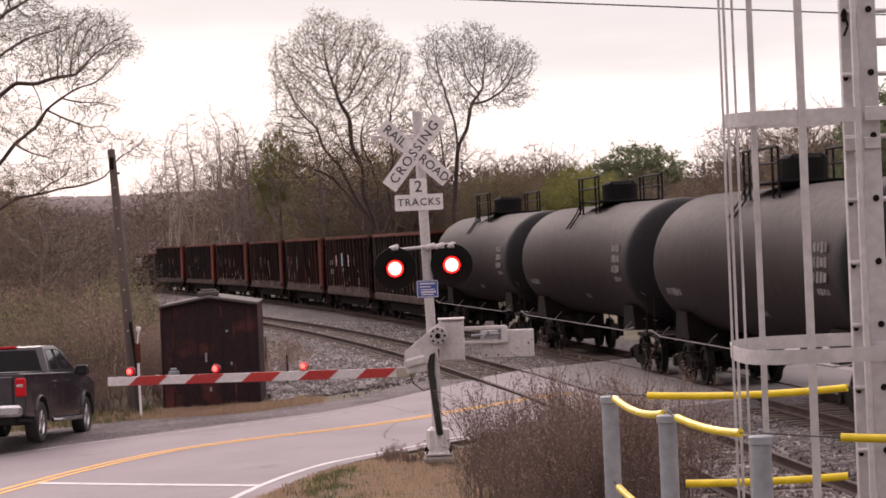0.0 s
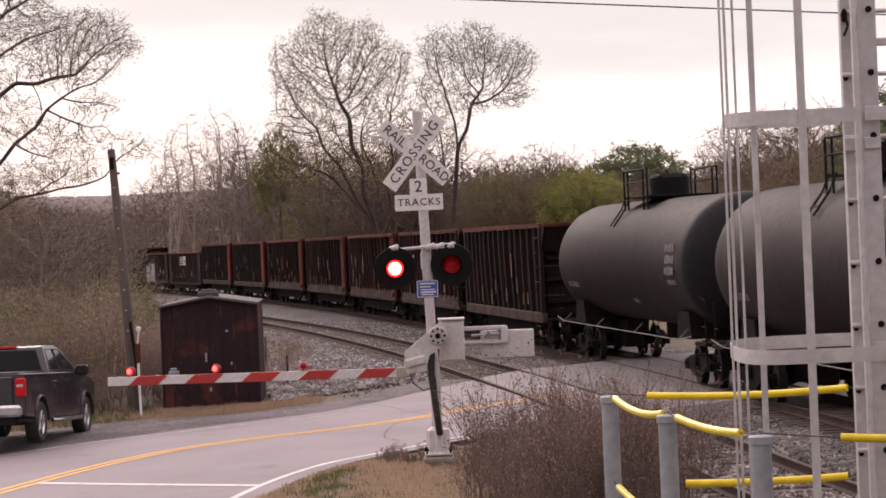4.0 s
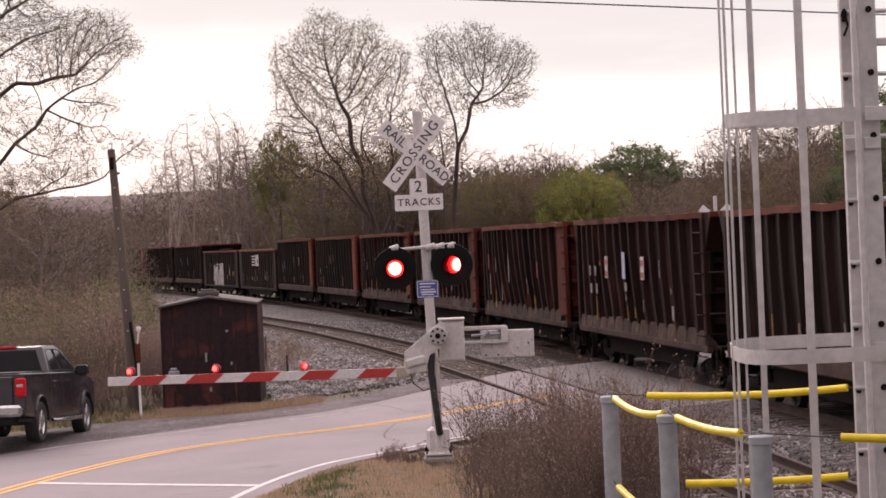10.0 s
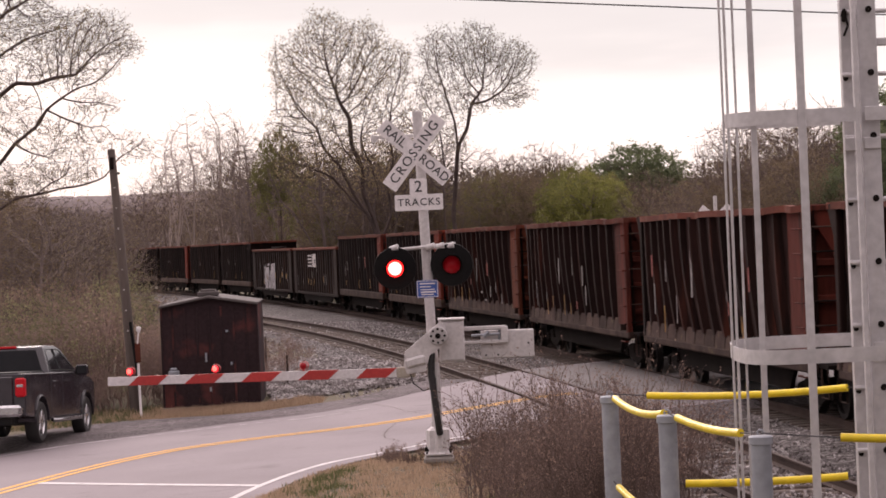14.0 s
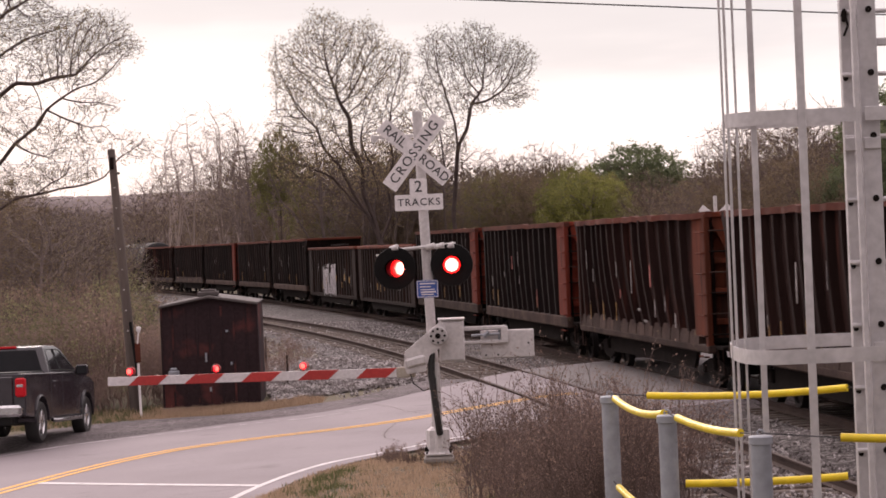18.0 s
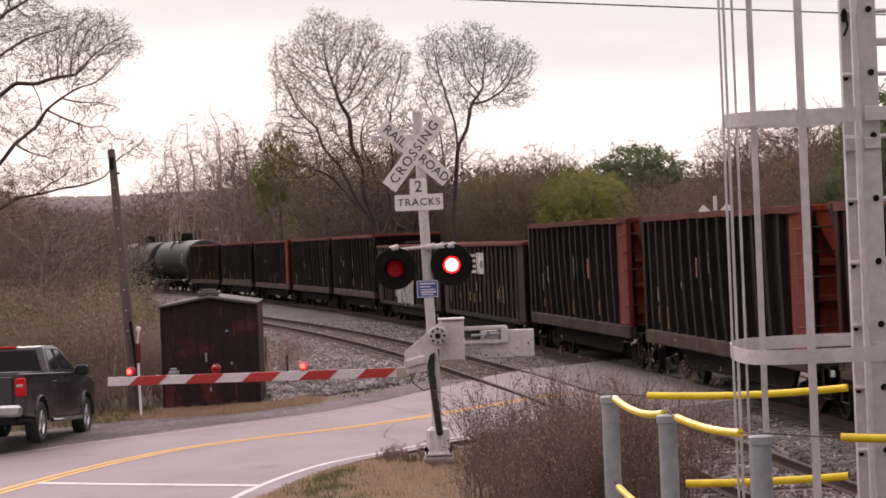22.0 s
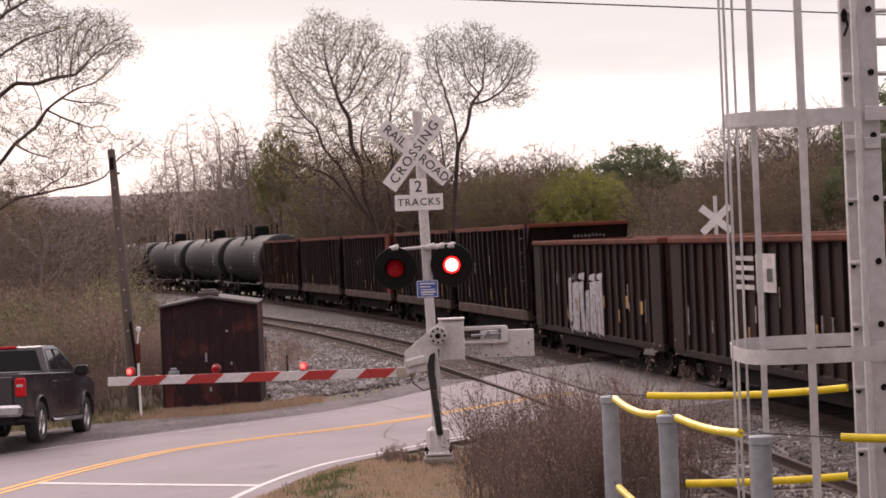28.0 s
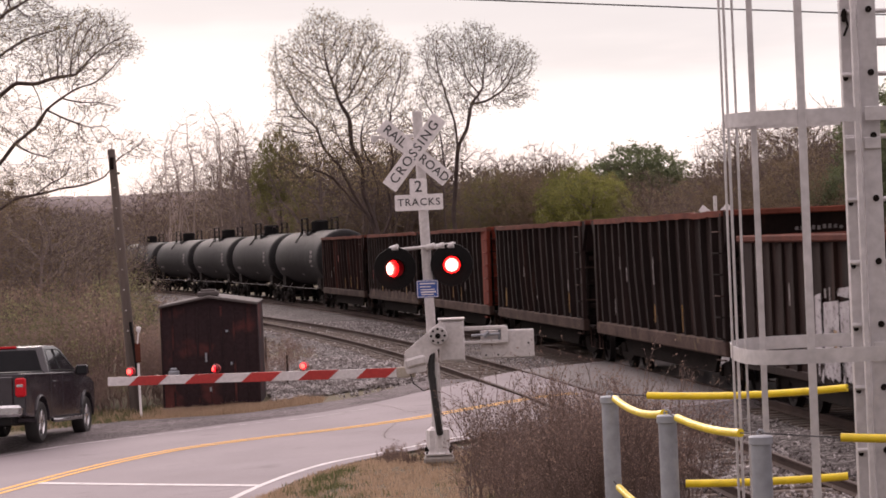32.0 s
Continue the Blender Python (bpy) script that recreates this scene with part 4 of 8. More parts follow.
def low_gondola(seed, length=17.0, art="graffiti"):
    """A lower coal gondola with closely set ribs and a deep side."""
    rnd = random.Random(seed)
    L, hw, z0, z1 = length - 1.05, 1.50, 0.78, 3.16
    car = thing("low_gondola_car", "dark rusty low gondola car with white " + ("graffiti" if art == "graffiti" else "block emblem"), "rail car", group="gondola cars of the train")
    for sgn in (-1, 1):
        g = Geo()
        nx, nz = 50, 5
        for t in (0, 1):
            for k in range(nz + 1):
                for i in range(nx + 1):
                    x, z = -L / 2 + L * i / nx, z0 + (z1 - z0) * k / nz
                    bulge = 0.03 * noise.noise((x * 0.7 + seed, z, sgn)) * math.sin(math.pi * k / nz)
                    g.v.append((x, sgn * (hw - 0.05 + bulge - 0.03 * t), z))
        w = nx + 1
        for t in (0, 1):
            o = t * w * (nz + 1)
            for k in range(nz):
                for i in range(nx):
                    q = (o + k * w + i, o + k * w + i + 1, o + (k + 1) * w + i + 1, o + (k + 1) * w + i)
                    g.f.append(q if (t == 0) == (sgn < 0) else q[::-1])
                    g.s.append(0)
        part("side_plate", g, M_RUSTLOW, car, smooth=50)
        n = 17
        for i in range(n):
            x = -L / 2 + 1.4 + (L - 2.8) * i / (n - 1)
            r = Geo()
            r.prism([(x - 0.10, z0 + 0.08), (x + 0.10, z0 + 0.08), (x + 0.08, z1 - 0.08), (x - 0.08, z1 - 0.08)], sgn * (hw - 0.09), sgn * (hw + 0.02 + rnd.uniform(-0.015, 0.01)))
            part("rib", r, M_RUSTLOW, car)
        for x in (-L / 2 + 0.55, L / 2 - 0.55):
            r = Geo()
            r.box((x, sgn * (hw - 0.03), (z0 + z1) / 2), (1.05, 0.1, z1 - z0), 0.02)
            part("end_side_panel", r, M_RUSTLOW, car)
        r = Geo()
        r.box((0, sgn * (hw - 0.02), z1), (L, 0.17, 0.13), 0.025)
        part("top_chord", r, M_CHORD, car, "worn rusty top chord")
        r = Geo()
        r.box((0, sgn * (hw - 0.06), z0), (L, 0.12, 0.16), 0.02)
        part("side_sill", r, M_RUSTLOW, car)
    for sgn in (-1, 1):
        g = Geo()
        g.box((sgn * (L / 2 - 0.1), 0, (z0 + z1) / 2), (0.1, 2 * hw - 0.2, z1 - z0), 0.01)
        part("end_wall", g, M_RUSTLOW, car)
        g = Geo()
        g.box((sgn * (L / 2 - 0.08), 0, z1), (0.17, 2 * hw, 0.13), 0.02)
        part("end_chord", g, M_CHORD, car)
        for k in range(3):
            g = Geo()
            g.box((sgn * (L / 2 - 0.03), 0, z0 + 0.5 + k * 0.6), (0.08, 2 * hw - 0.3, 0.12), 0.02)
            part("end_rib", g, M_RUSTLOW, car)
    g = Geo()
    g.box((0, 0, z0 + 0.05), (L - 0.3, 2 * hw - 0.25, 0.1))
    g.box((0, 0, 0.78), (L + 0.2, 0.5, 0.34), 0.02)
    for y in (-1.34, 1.34):
        g.prism([(-5.8, 0.8), (5.8, 0.8), (4.9, 0.40), (-4.9, 0.40)], y - 0.04, y + 0.04)
    part("underframe", g, M_UNDER, car)
    g = Geo()
    yy = -(hw + 0.03)
    if art == "graffiti":
        # broad chalky block letters with ragged feet and dark gaps
        art_thing = part("graffiti", _stroke(-2.95, z0 + 0.32, 0.4, 1.14, 0.02, yy), M_GRAFFITI, car, "chalky white graffiti letters")
        for k, (x, z, w, h, lean) in enumerate(((-2.45, 0.10, 0.95, 1.26, 0.05), (-1.30, 0.16, 0.62, 1.22, -0.12), (-0.62, 0.12, 0.5, 1.05, 0.10), (0.02, 0.10, 0.9, 1.30, 0.06), (1.02, 0.08, 0.75, 1.36, -0.10))):
            part("paint_stroke", _stroke(x, z0 + z, w, h, lean, yy - 0.001 * k), M_GRAFFITI, art_thing)
        for k in range(16):
            part("paint_stroke", _stroke(-2.9 + 0.3 * k + rnd.uniform(-0.1, 0.1), z0 + rnd.uniform(0.0, 0.16), rnd.uniform(0.06, 0.2), rnd.uniform(0.2, 0.5), rnd.uniform(-0.08, 0.08), yy - 0.006 - 0.0004 * k), M_GRAFFITI, art_thing)
        for x, z, w in ((-1.5, 1.44, 0.85), (0.0, 1.42, 0.75), (1.0, 1.45, 0.7)):
            part("paint_cap", _stroke(x, z0 + z, w, 0.17, 0.08, yy - 0.002), M_GRAFFITI, art_thing)
        for k in range(9):
            part("dark_outline", _stroke(-3.0 + 0.56 * k + rnd.uniform(-0.1, 0.1), z0 + rnd.uniform(0.2, 0.7), 0.05, rnd.uniform(0.3, 0.8), rnd.uniform(-0.15, 0.15), yy - 0.014), M_SIGNBLACK, art_thing)
        for x, z in ((4.7, 0.95), (6.3, 0.85)):
            r = Geo()
            r.box((x, yy - 0.004, z0 + z), (0.28, 0.006, 0.3), 0.002)
            part("reflector_patch", r, M_YMARK, car, "yellow reflector patch")
    else:
        for k in range(4):
            r = Geo()
            r.box((-1.45, yy, z1 - 0.36 - k * 0.18), (1.5, 0.006, 0.09))
            part("emblem_bar", r, M_STENCIL, car, "white emblem bar")
        g.box((0.2, yy, z1 - 0.62), (1.45, 0.006, 0.70))
        emblem = part("emblem", g, M_STENCIL, car, "white block emblem")
        g = Geo()
        g.box((0.5, yy - 0.005, z1 - 0.66), (0.42, 0.006, 0.24))
        part("emblem_centre", g, M_SIGNBLACK, emblem)
        g = Geo()
        g.box((-0.2, yy - 0.005, z1 - 0.62), (0.06, 0.006, 0.66))
        part("emblem_gap", g, M_RUSTLOW, emblem)
    for i in range(10):
        g = Geo()
        x = rnd.uniform(-L / 2 + 1.3, L / 2 - 1.3)
        if i % 3 == 0:
            g.box((x, yy, z0 + rnd.uniform(0.4, 0.9)), (0.12, 0.006, 0.3))
            part("reflector_strip", g, M_YMARK, car)
        else:
            g.box((x, yy, z0 + rnd.uniform(0.6, 1.6)), (rnd.uniform(0.04, 0.09), 0.006, rnd.uniform(0.15, 0.6)))
            part("stencil_mark", g, M_DULLWHITE, car)
    add_bogies(car, length / 2 - 2.35)
    return car


def tank_car(black, length=17.65):
    shell_m = M_TANKBLACK if black else M_TANK
    car = thing("tank_car", ("black" if black else "dull dark grey") + " cylindrical tank car with a railed top platform", "rail car", group="tank cars of the train")
    R, zc, L = 1.51, 2.64, length - 1.7
    turn = pose(0, 0, zc, 0, 90, 0)
    g = Geo()
    g.lathe([(R, -L / 2 + 0.75), (R * 1.004, -L / 6 - 0.03), (R, -L / 6), (R * 1.004, L / 6), (R, L / 6 + 0.03), (R, L / 2 - 0.75)], turn, 56)
    part("shell", g, shell_m, car, smooth=40)
    for sgn in (-1, 1):
        g = Geo()
        prof = [(R * math.cos(a), sgn * (L / 2 - 0.75 + 0.75 * math.sin(a))) for a in np.linspace(0, math.pi / 2 - 0.01, 9)]
        prof = [(R * 1.003, sgn * (L / 2 - 1.05))] + prof
        g.lathe(prof if sgn > 0 else prof, turn, 56)
        # front head is darker than the shell; a grey car's rear head matches it
        part("head", g, M_HEADBLACK if (sgn > 0 or black) else shell_m, car, smooth=50)
    # top platform with railing and dome
    g = Geo()
    g.box((0, 0, zc + R + 0.06), (2.7, 1.7, 0.05), 0.01)
    part("platform", g, M_BLACK, car)
    g = Geo()
    g.lathe([(0.01, 0.62), (0.42, 0.62), (0.48, 0.56), (0.48, 0.05), (0.55, 0.0)], at(0, 0, zc + R - 0.05), 20)
    g.box((0, 0, zc + R + 0.35), (0.75, 0.7, 0.5), 0.05)
    part("dome_housing", g, M_BLACK, car)
    for y in (-0.85, 0.85):
        g = Geo()
        for x in (-1.35, -0.9, 0.9, 1.35):
            g.tube([(x, y, zc + R - 0.25), (x, y, zc + R + 0.72)], 0.028, 5)
        g.tube([(-1.35, y, zc + R + 0.72), (1.35, y, zc + R + 0.72)], 0.028, 5)
        g.tube([(-1.35, y, zc + R + 0.42), (1.35, y, zc + R + 0.42)], 0.022, 5)
        part("guard_rail", g, M_BLACK, car)
    for y in (-1, 1):
        g = Geo()
        for x in (-1.1, -0.65):
            g.tube([(x, y * 1.30, zc + R - 0.62), (x, y * 1.0, zc + R - 0.22), (x, y * 0.86, zc + R + 0.1)], 0.022, 5)
        for k in range(2):
            g.tube([(-1.1, y * (1.18 - 0.2 * k), zc + R - 0.46 + 0.24 * k), (-0.65, y * (1.18 - 0.2 * k), zc + R - 0.46 + 0.24 * k)], 0.016, 5)
        part("ladder", g, M_BLACK, car)
        g = Geo()
        zs = 1.04
        g.tube([(-L / 2 + 0.1, y * 1.5, zs + 0.1), (-L / 2 + 1.2, y * 1.52, zs), (L / 2 - 1.2, y * 1.52, zs), (L / 2 - 0.1, y * 1.5, zs + 0.1)], 0.015, 6)
        for x in np.linspace(-L / 2 + 1.2, L / 2 - 1.2, 4):
            g.tube([(float(x), y * 1.52, zs), (float(x), y * 1.3, 1.25)], 0.012, 5)
        part("side_handrail", g, M_FADED, car, "pale metal handrail")
    for x in (-L / 2 + 2.0, L / 2 - 2.0):
        g = Geo()
        g.prism([(x - 0.7, 1.02), (x + 0.7, 1.02), (x + 0.5, 1.6), (x - 0.5, 1.6)], -1.2, 1.2)
        g.box((x, 0, 0.9), (3.4, 0.6, 0.34), 0.03)
        s = 1 if x > 0 else -1
        g.box((s * (L / 2 + 0.1), 0, 0.98), (1.0, 2.7, 0.08), 0.01)
        part("saddle_frame", g, M_UNDER, car)
    g = Geo()
    g.tube([(0, 0, 1.2), (0, 0, 0.75)], 0.22, 12)
    part("outlet_valve", g, M_UNDER, car)
    for s in (-1, 1):
        for y in (-1.3, 1.3):
            g = Geo()
            x = s * (L / 2 + 0.45)
            g.tube([(x, y, 0.45), (x, y, 1.9), (x - s * 0.5, y, 1.95)], 0.02, 5)
            for k in range(4):
                g.tube([(x, y, 0.5 + 0.28 * k), (x - s * 0.35, y, 0.5 + 0.28 * k)], 0.016, 5)
            part("end_grab_iron", g, M_UNDER, car)
    rnd = random.Random(4)
    for x, z, w, h, n in ((-5.9, 2.05, 1.5, 0.24, 6), (6.3, 2.75, 0.9, 0.75, 4), (6.3, 2.25, 0.8, 0.15, 4), (1.4, 1.75, 0.6, 0.2, 3)):
        rows = 3 if h > 0.5 else 1
        ang = math.asin((z - zc) / R)
        for r in range(rows):
            for k in range(n):
                g = Geo()
                g.box(((k - (n - 1) / 2) * w / n, 0, (r - (rows - 1) / 2) * h / rows), (w / n * rnd.uniform(0.45, 0.75), 0.006, h / rows * 0.8 * rnd.uniform(0.7, 1)))
                part("stencil_bar", g, M_FADED, car, m=at(x, -math.cos(ang) * (R + 0.006), z) @ pose(0, 0, 0, -math.degrees(ang), 0, 0))
    add_bogies(car, length / 2 - 2.35)
    return car


def car_pose(u, t, half):
    s = u + TRAIN_SPEED * (t - 15)
    a, b = on_track(s + half, MAIN), on_track(s - half, MAIN)
    d = a - b
    m = (a + b) / 2
    return at(*m) @ Euler((0, -math.atan2(d.z, d.xy.length), math.atan2(d.y, d.x))).to_matrix().to_4x4()


def build_train():
    grey, black = tank_car(False, 18.0), tank_car(True, 19.7)
    front = [63.85, 81.85, 99.9, 117.95, 136.0]
    for i, (a, b) in enumerate(zip(front, front[1:])):
        CARS.append((grey if i == 0 else copy_thing(grey, Matrix()), (a + b) / 2, 6.6))
    rear = [-162.2, -181.9, -201.6, -221.3, -241.0, -260.7, -280.4]
    for i, (b, a) in enumerate(zip(rear, rear[1:])):
        CARS.append((black if i == 0 else copy_thing(black, Matrix()), (a + b) / 2, 7.5))
    signs = [("placard", -2.6, 2.55, 0.36, 0.52), ("b", -0.4, 2.6, 0.34, 0.62), ("placard", 1.7, 2.55, 0.36, 0.52)] + [("w", x, z, 0.2, 0.24) for x in (-5.0, -4.2) for z in (2.45, 2.0)] + [("w", -0.4, 2.1, 0.25, 0.2), ("w", 4.3, 1.6, 0.2, 0.3)]
    tags = [("w", 0.5, 2.35, 0.10, 0.75), ("w", 0.8, 1.6, 0.30, 0.06), ("w", 1.3, 1.35, 0.36, 0.06), ("r", 2.6, 2.4, 0.10, 0.5), ("w", 2.6, 1.7, 0.10, 0.45), ("w", 4.4, 1.45, 0.14, 0.3)]
    stripe = [("w", -1.0, 2.5, 0.16, 1.0), ("w", -5.4, 1.9, 0.10, 0.7), ("w", -3.0, 1.7, 0.07, 0.6)]
    cars = [
        (1, 63.5, 47.45, None, M_RUSTDARK, 0.10, [("r", 2.6, 2.4, 0.10, 0.55), ("w", 2.6, 2.75, 0.10, 0.2), ("w", 5.0, 1.55, 0.10, 0.35)]),
        (2, 47.45, 31.3, None, M_RUST, 0.16, signs),
        (3, 31.3, 15.35, M_ENDRED, M_RUST, 0.25, stripe),
        (4, 15.35, -0.4, M_ENDRED, M_RUST, 0.20, [("w", -1.2, 2.4, 0.10, 0.7), ("w", 2.0, 2.3, 0.16, 0.5), ("w", 2.2, 1.8, 0.1, 0.5)]),
        (5, -0.4, -16.6, M_RUSTORANGE, M_RUST, 0.25, tags),
        (6, -16.6, -32.4, M_ORANGE, M_RUSTDARK, 0.10, [("r", -1.2, 2.6, 0.08, 0.4)]),
        (7, -32.4, -48.1, M_ORANGE, M_RUSTDARK, 0.10, [("r", 2.4, 2.5, 0.12, 0.5), ("w", 0.4, 2.5, 0.05, 0.6)]),
        (11, -82.9, -98.3, None, M_RUSTDARK, 0.10, [("w", 0.6, 2.5, 0.06, 0.6)]),
        (12, -98.3, -114.0, None, M_RUSTDARK, 0.12, []),
        (13, -114.0, -130.4, M_ORANGE, M_RUSTDARK, 0.10, []),
        (14, -130.4, -146.3, None, M_RUSTDARK, 0.14, []),
        (15, -146.3, -162.2, None, M_RUST, 0.10, [])]
    for seed, f, r, end, side, bulge, marks in cars:
        CARS.append((gondola(seed, f - r, end, side, bulge, marks=marks, text_end=seed == 11), (f + r) / 2, (f - r) / 2 - 2.35))
    CARS.append((low_gondola(21, 17.45, "emblem"), -56.52, 6.37))
    CARS.append((low_gondola(22, 17.8, "graffiti"), -74.15, 6.55))


build_train()


def train_motion():
    times = [0.0, 0.1, 0.3] + [0.5 * k for k in range(2, 63)] + [31.7, 31.9, 32.0]
    for car, u, half in CARS:
        walk(car, [(t, car_pose(u, t, half)) for t in times])
    # every wheelset rolls alike: one set of keys for each place in a bogie
    done = {}
    for ob in list(scene.objects):
        if not ob.name.startswith("wheelset"):
            continue
        dx = round(ob.location.x, 2)
        if dx not in done:
            turn = math.degrees(TRAIN_SPEED / 0.43)
            walk(ob, [(k / 10, at(dx, 0, 0.43) @ pose(0, 0, 0, 0, turn * k / 10 % 360, 0)) for k in range(321)])
            done[dx] = ob
        else:
            src = done[dx]
            ob.rotation_mode = "QUATERNION"
            ob.animation_data_create()
            ob.animation_data.action = src.animation_data.action
            ob.animation_data.action_slot = src.animation_data.action_slot


# ---------------------------------------------------------------- crossing signal and gate
def flat_round(w, h, r, n=5):
    """A rounded rectangle as a polygon in x, z."""
    out = []
    for cx, cz, a0 in ((w / 2 - r, h / 2 - r, 0), (-w / 2 + r, h / 2 - r, 90), (-w / 2 + r, -h / 2 + r, 180), (w / 2 - r, -h / 2 + r, 270)):
        for k in range(n):
            a = radians(a0 + 90 * k / (n - 1))
            out.append((cx + r * math.cos(a), cz + r * math.sin(a)))
    return out


def lens_ball(r, mats):
    """A ball lens whose front half is lit and whose back half glows faintly; it turns with the flashing."""
    g = Geo()
    prof, slots = [], []
    for k in range(17):
        a = math.pi * k / 16
        prof.append((max(r * math.sin(a), 0.0005), r * math.cos(a)))
    for k in range(16):
        a = 180 * (k + 0.5) / 16
        slots.append(0 if a < 46 else 3 if a < 58 else 1 if a < 84 else 2)
    g.lathe(prof, pose(0, 0, 0, 90, 0, 0), 20, slots=slots)
    return g.mesh("lens", mats, 60)


LENS, LENS_SMALL = lens_ball(0.125, [M_LIT, M_LITRIM, M_DIM, M_LITMID]), lens_ball(0.050, [M_LITMID, M_SMALL, M_DIM, M_SMALL])


def flasher(parent, x, y, z, phase, yaw=0):
    """A flashing lamp: black round background, hood, housing and lens."""
    g = Geo()
    turn = at(x, y, z) @ pose(0, 0, 0, 0, 0, yaw)
    face = turn @ pose(0, 0, 0, 90, 0, 0)
    g.lathe([(0.122, 0.0), (0.30, 0.0), (0.305, -0.015), (0.30, -0.03), (0.122, -0.03)], face, 32)
    lamp = part("lamp_background", g, M_BLACK, parent, "round black background disc", smooth=40)
    g = Geo()
    n = 18
    for k in range(n):
        a0, a1 = radians(-15 + 210 * k / n), radians(-15 + 210 * (k + 1) / n)
        d0, d1 = 0.12 + 0.16 * math.sin(max(a0, 0) if a0 < math.pi else 0), 0.12 + 0.16 * math.sin(max(a1, 0) if a1 < math.pi else 0)
        vs = [(0.145 * math.cos(a0), 0, 0.145 * math.sin(a0)), (0.145 * math.cos(a1), 0, 0.145 * math.sin(a1)), (0.145 * math.cos(a1), -d1, 0.145 * math.sin(a1)), (0.145 * math.cos(a0), -d0, 0.145 * math.sin(a0))]
        ws = [(p[0] * 1.03, p[1], p[2] * 1.03) for p in vs]
        g.add([turn @ Vector(p) for p in vs + ws], [(0, 1, 2, 3), (7, 6, 5, 4), (3, 2, 6, 7)])
    part("hood", g, M_BLACK, lamp)
    g = Geo()
    g.lathe([(0.01, -0.30), (0.10, -0.28), (0.155, -0.16), (0.16, -0.03)], face, 20)
    part("housing", g, M_BLACK, lamp, smooth=40)
    lens = part("lens", LENS, [M_LIT], parent, "flashing red lens", m=turn @ pose(0, 0, 0))
    BULBS.append((lens, turn.copy(), phase))


def build_signal():
    X, Y, G = -0.20, 34.0, 0.30
    mast = thing("crossing_signal", "grey railroad crossing signal mast with crossbuck and flashing red lamps", "crossing signal", at(X, Y, G))
    dx = -0.09
    g = Geo()
    g.tube([(0.015, 0, 0.45), (dx, 0, 4.97)], 0.07, 20)
    part("mast_pole", g, M_GATEGREY, mast, smooth=40)
    g = Geo()
    g.lathe([(0.01, 0.03), (0.07, 0.02), (0.075, -0.04)], at(dx, 0, 4.97), 16)
    part("pole_cap", g, M_GATEGREY, mast, smooth=40)
    # cast base on a concrete foundation
    g = Geo()
    g.box((0.02, 0, 0.0), (0.44, 0.44, 0.10), 0.03)
    part("foundation", g, M_CONCRETE, mast)
    g = Geo()
    g.box((0.02, 0, 0.08), (0.40, 0.40, 0.03), 0.01)
    g.lathe([(0.19, 0.08), (0.17, 0.12), (0.165, 0.42), (0.13, 0.44), (0.09, 0.47), (0.09, 0.54)], at(0.015, 0, 0), 8)
    part("base_casting", g, M_GATEGREY, mast)
    for bx in (-0.15, 0.19):
        for by in (-0.17, 0.17):
            g = Geo()
            g.tube([(bx, by, 0.09), (bx, by, 0.19)], 0.018, 6)
            g.tube([(bx, by, 0.13), (bx, by, 0.16)], 0.035, 6)
            part("anchor_bolt", g, M_UNDER, mast)
    # crossbuck
    cz = 4.40
    for ang, text, dy in ((-41.8, None, -0.090), (51.8, "CROSSING", -0.100)):
        g = Geo()
        poly = flat_round(1.235, 0.232, 0.012, 3)
        m = at(-0.15, dy, cz) @ pose(0, 0, 0, 0, -ang, 0)
        g.prism(poly, -0.003, 0.003)
        blade = part("crossbuck_blade", g, M_SIGNWHITE, mast, "white crossbuck blade with dark letters", m=m)
        if text:
            t = words(text, 0.19, M_SIGNBLACK, blade, at(0, -0.005, 0) @ FRONT, space=1.22, bold=0.001)
            t.scale = (1.0, 1, 1)
        else:
            words("RAIL", 0.19, M_SIGNBLACK, blade, at(-0.36, -0.005, 0) @ FRONT, bold=0.001)
            words("ROAD", 0.18, M_SIGNBLACK, blade, at(0.36, -0.005, 0) @ FRONT, bold=0.001)
    for bz in (0.1, -0.1):
        g = Geo()
        g.lathe([(0.001, 0.012), (0.014, 0.01), (0.016, 0)], at(-0.15, -0.105, cz + bz) @ pose(0, 0, 0, 90, 0, 0), 8)
        part("bolt", g, M_GALV, mast)
    g = Geo()
    g.box((-0.46, -0.02, 4.64), (0.62, 0.04, 0.05), 0.01)
    g.box((-0.72, -0.02, 4.62), (0.08, 0.05, 0.1), 0.01)
    part("sign_bracket", g, M_GATEGREY, mast)
    # number of tracks: an upside-down T
    plate = Geo()
    poly = [(-0.345, -0.11), (-0.335, -0.12), (0.335, -0.12), (0.345, -0.11), (0.345, 0.10), (0.335, 0.11), (0.125, 0.11), (0.125, 0.325), (0.115, 0.335), (-0.115, 0.335), (-0.125, 0.325), (-0.125, 0.11), (-0.335, 0.11), (-0.345, 0.10)]
    plate.prism(poly, -0.003, 0.003)
    tr = part("track_count_sign", plate, M_SIGNWHITE, mast, "white sign reading 2 TRACKS", m=at(-0.115, -0.08, 3.69))
    words("TRACKS", 0.145, M_SIGNBLACK, tr, at(0, -0.005, -0.005) @ FRONT, bold=0.0015, space=1.2)
    words("2", 0.23, M_SIGNBLACK, tr, at(0, -0.005, 0.215) @ FRONT, bold=0.002)
    # lamp crossarm
    g = Geo()
    g.tube([(-0.50, -0.06, 3.015), (-0.05, -0.10, 3.045), (0.38, -0.06, 3.07)], 0.026, 10)
    for x in (-0.50, 0.30, 0.16, 0.02):
        g.tube([(x - 0.05, -0.08, 3.03), (x + 0.06, -0.12, 3.06)], 0.045, 10)
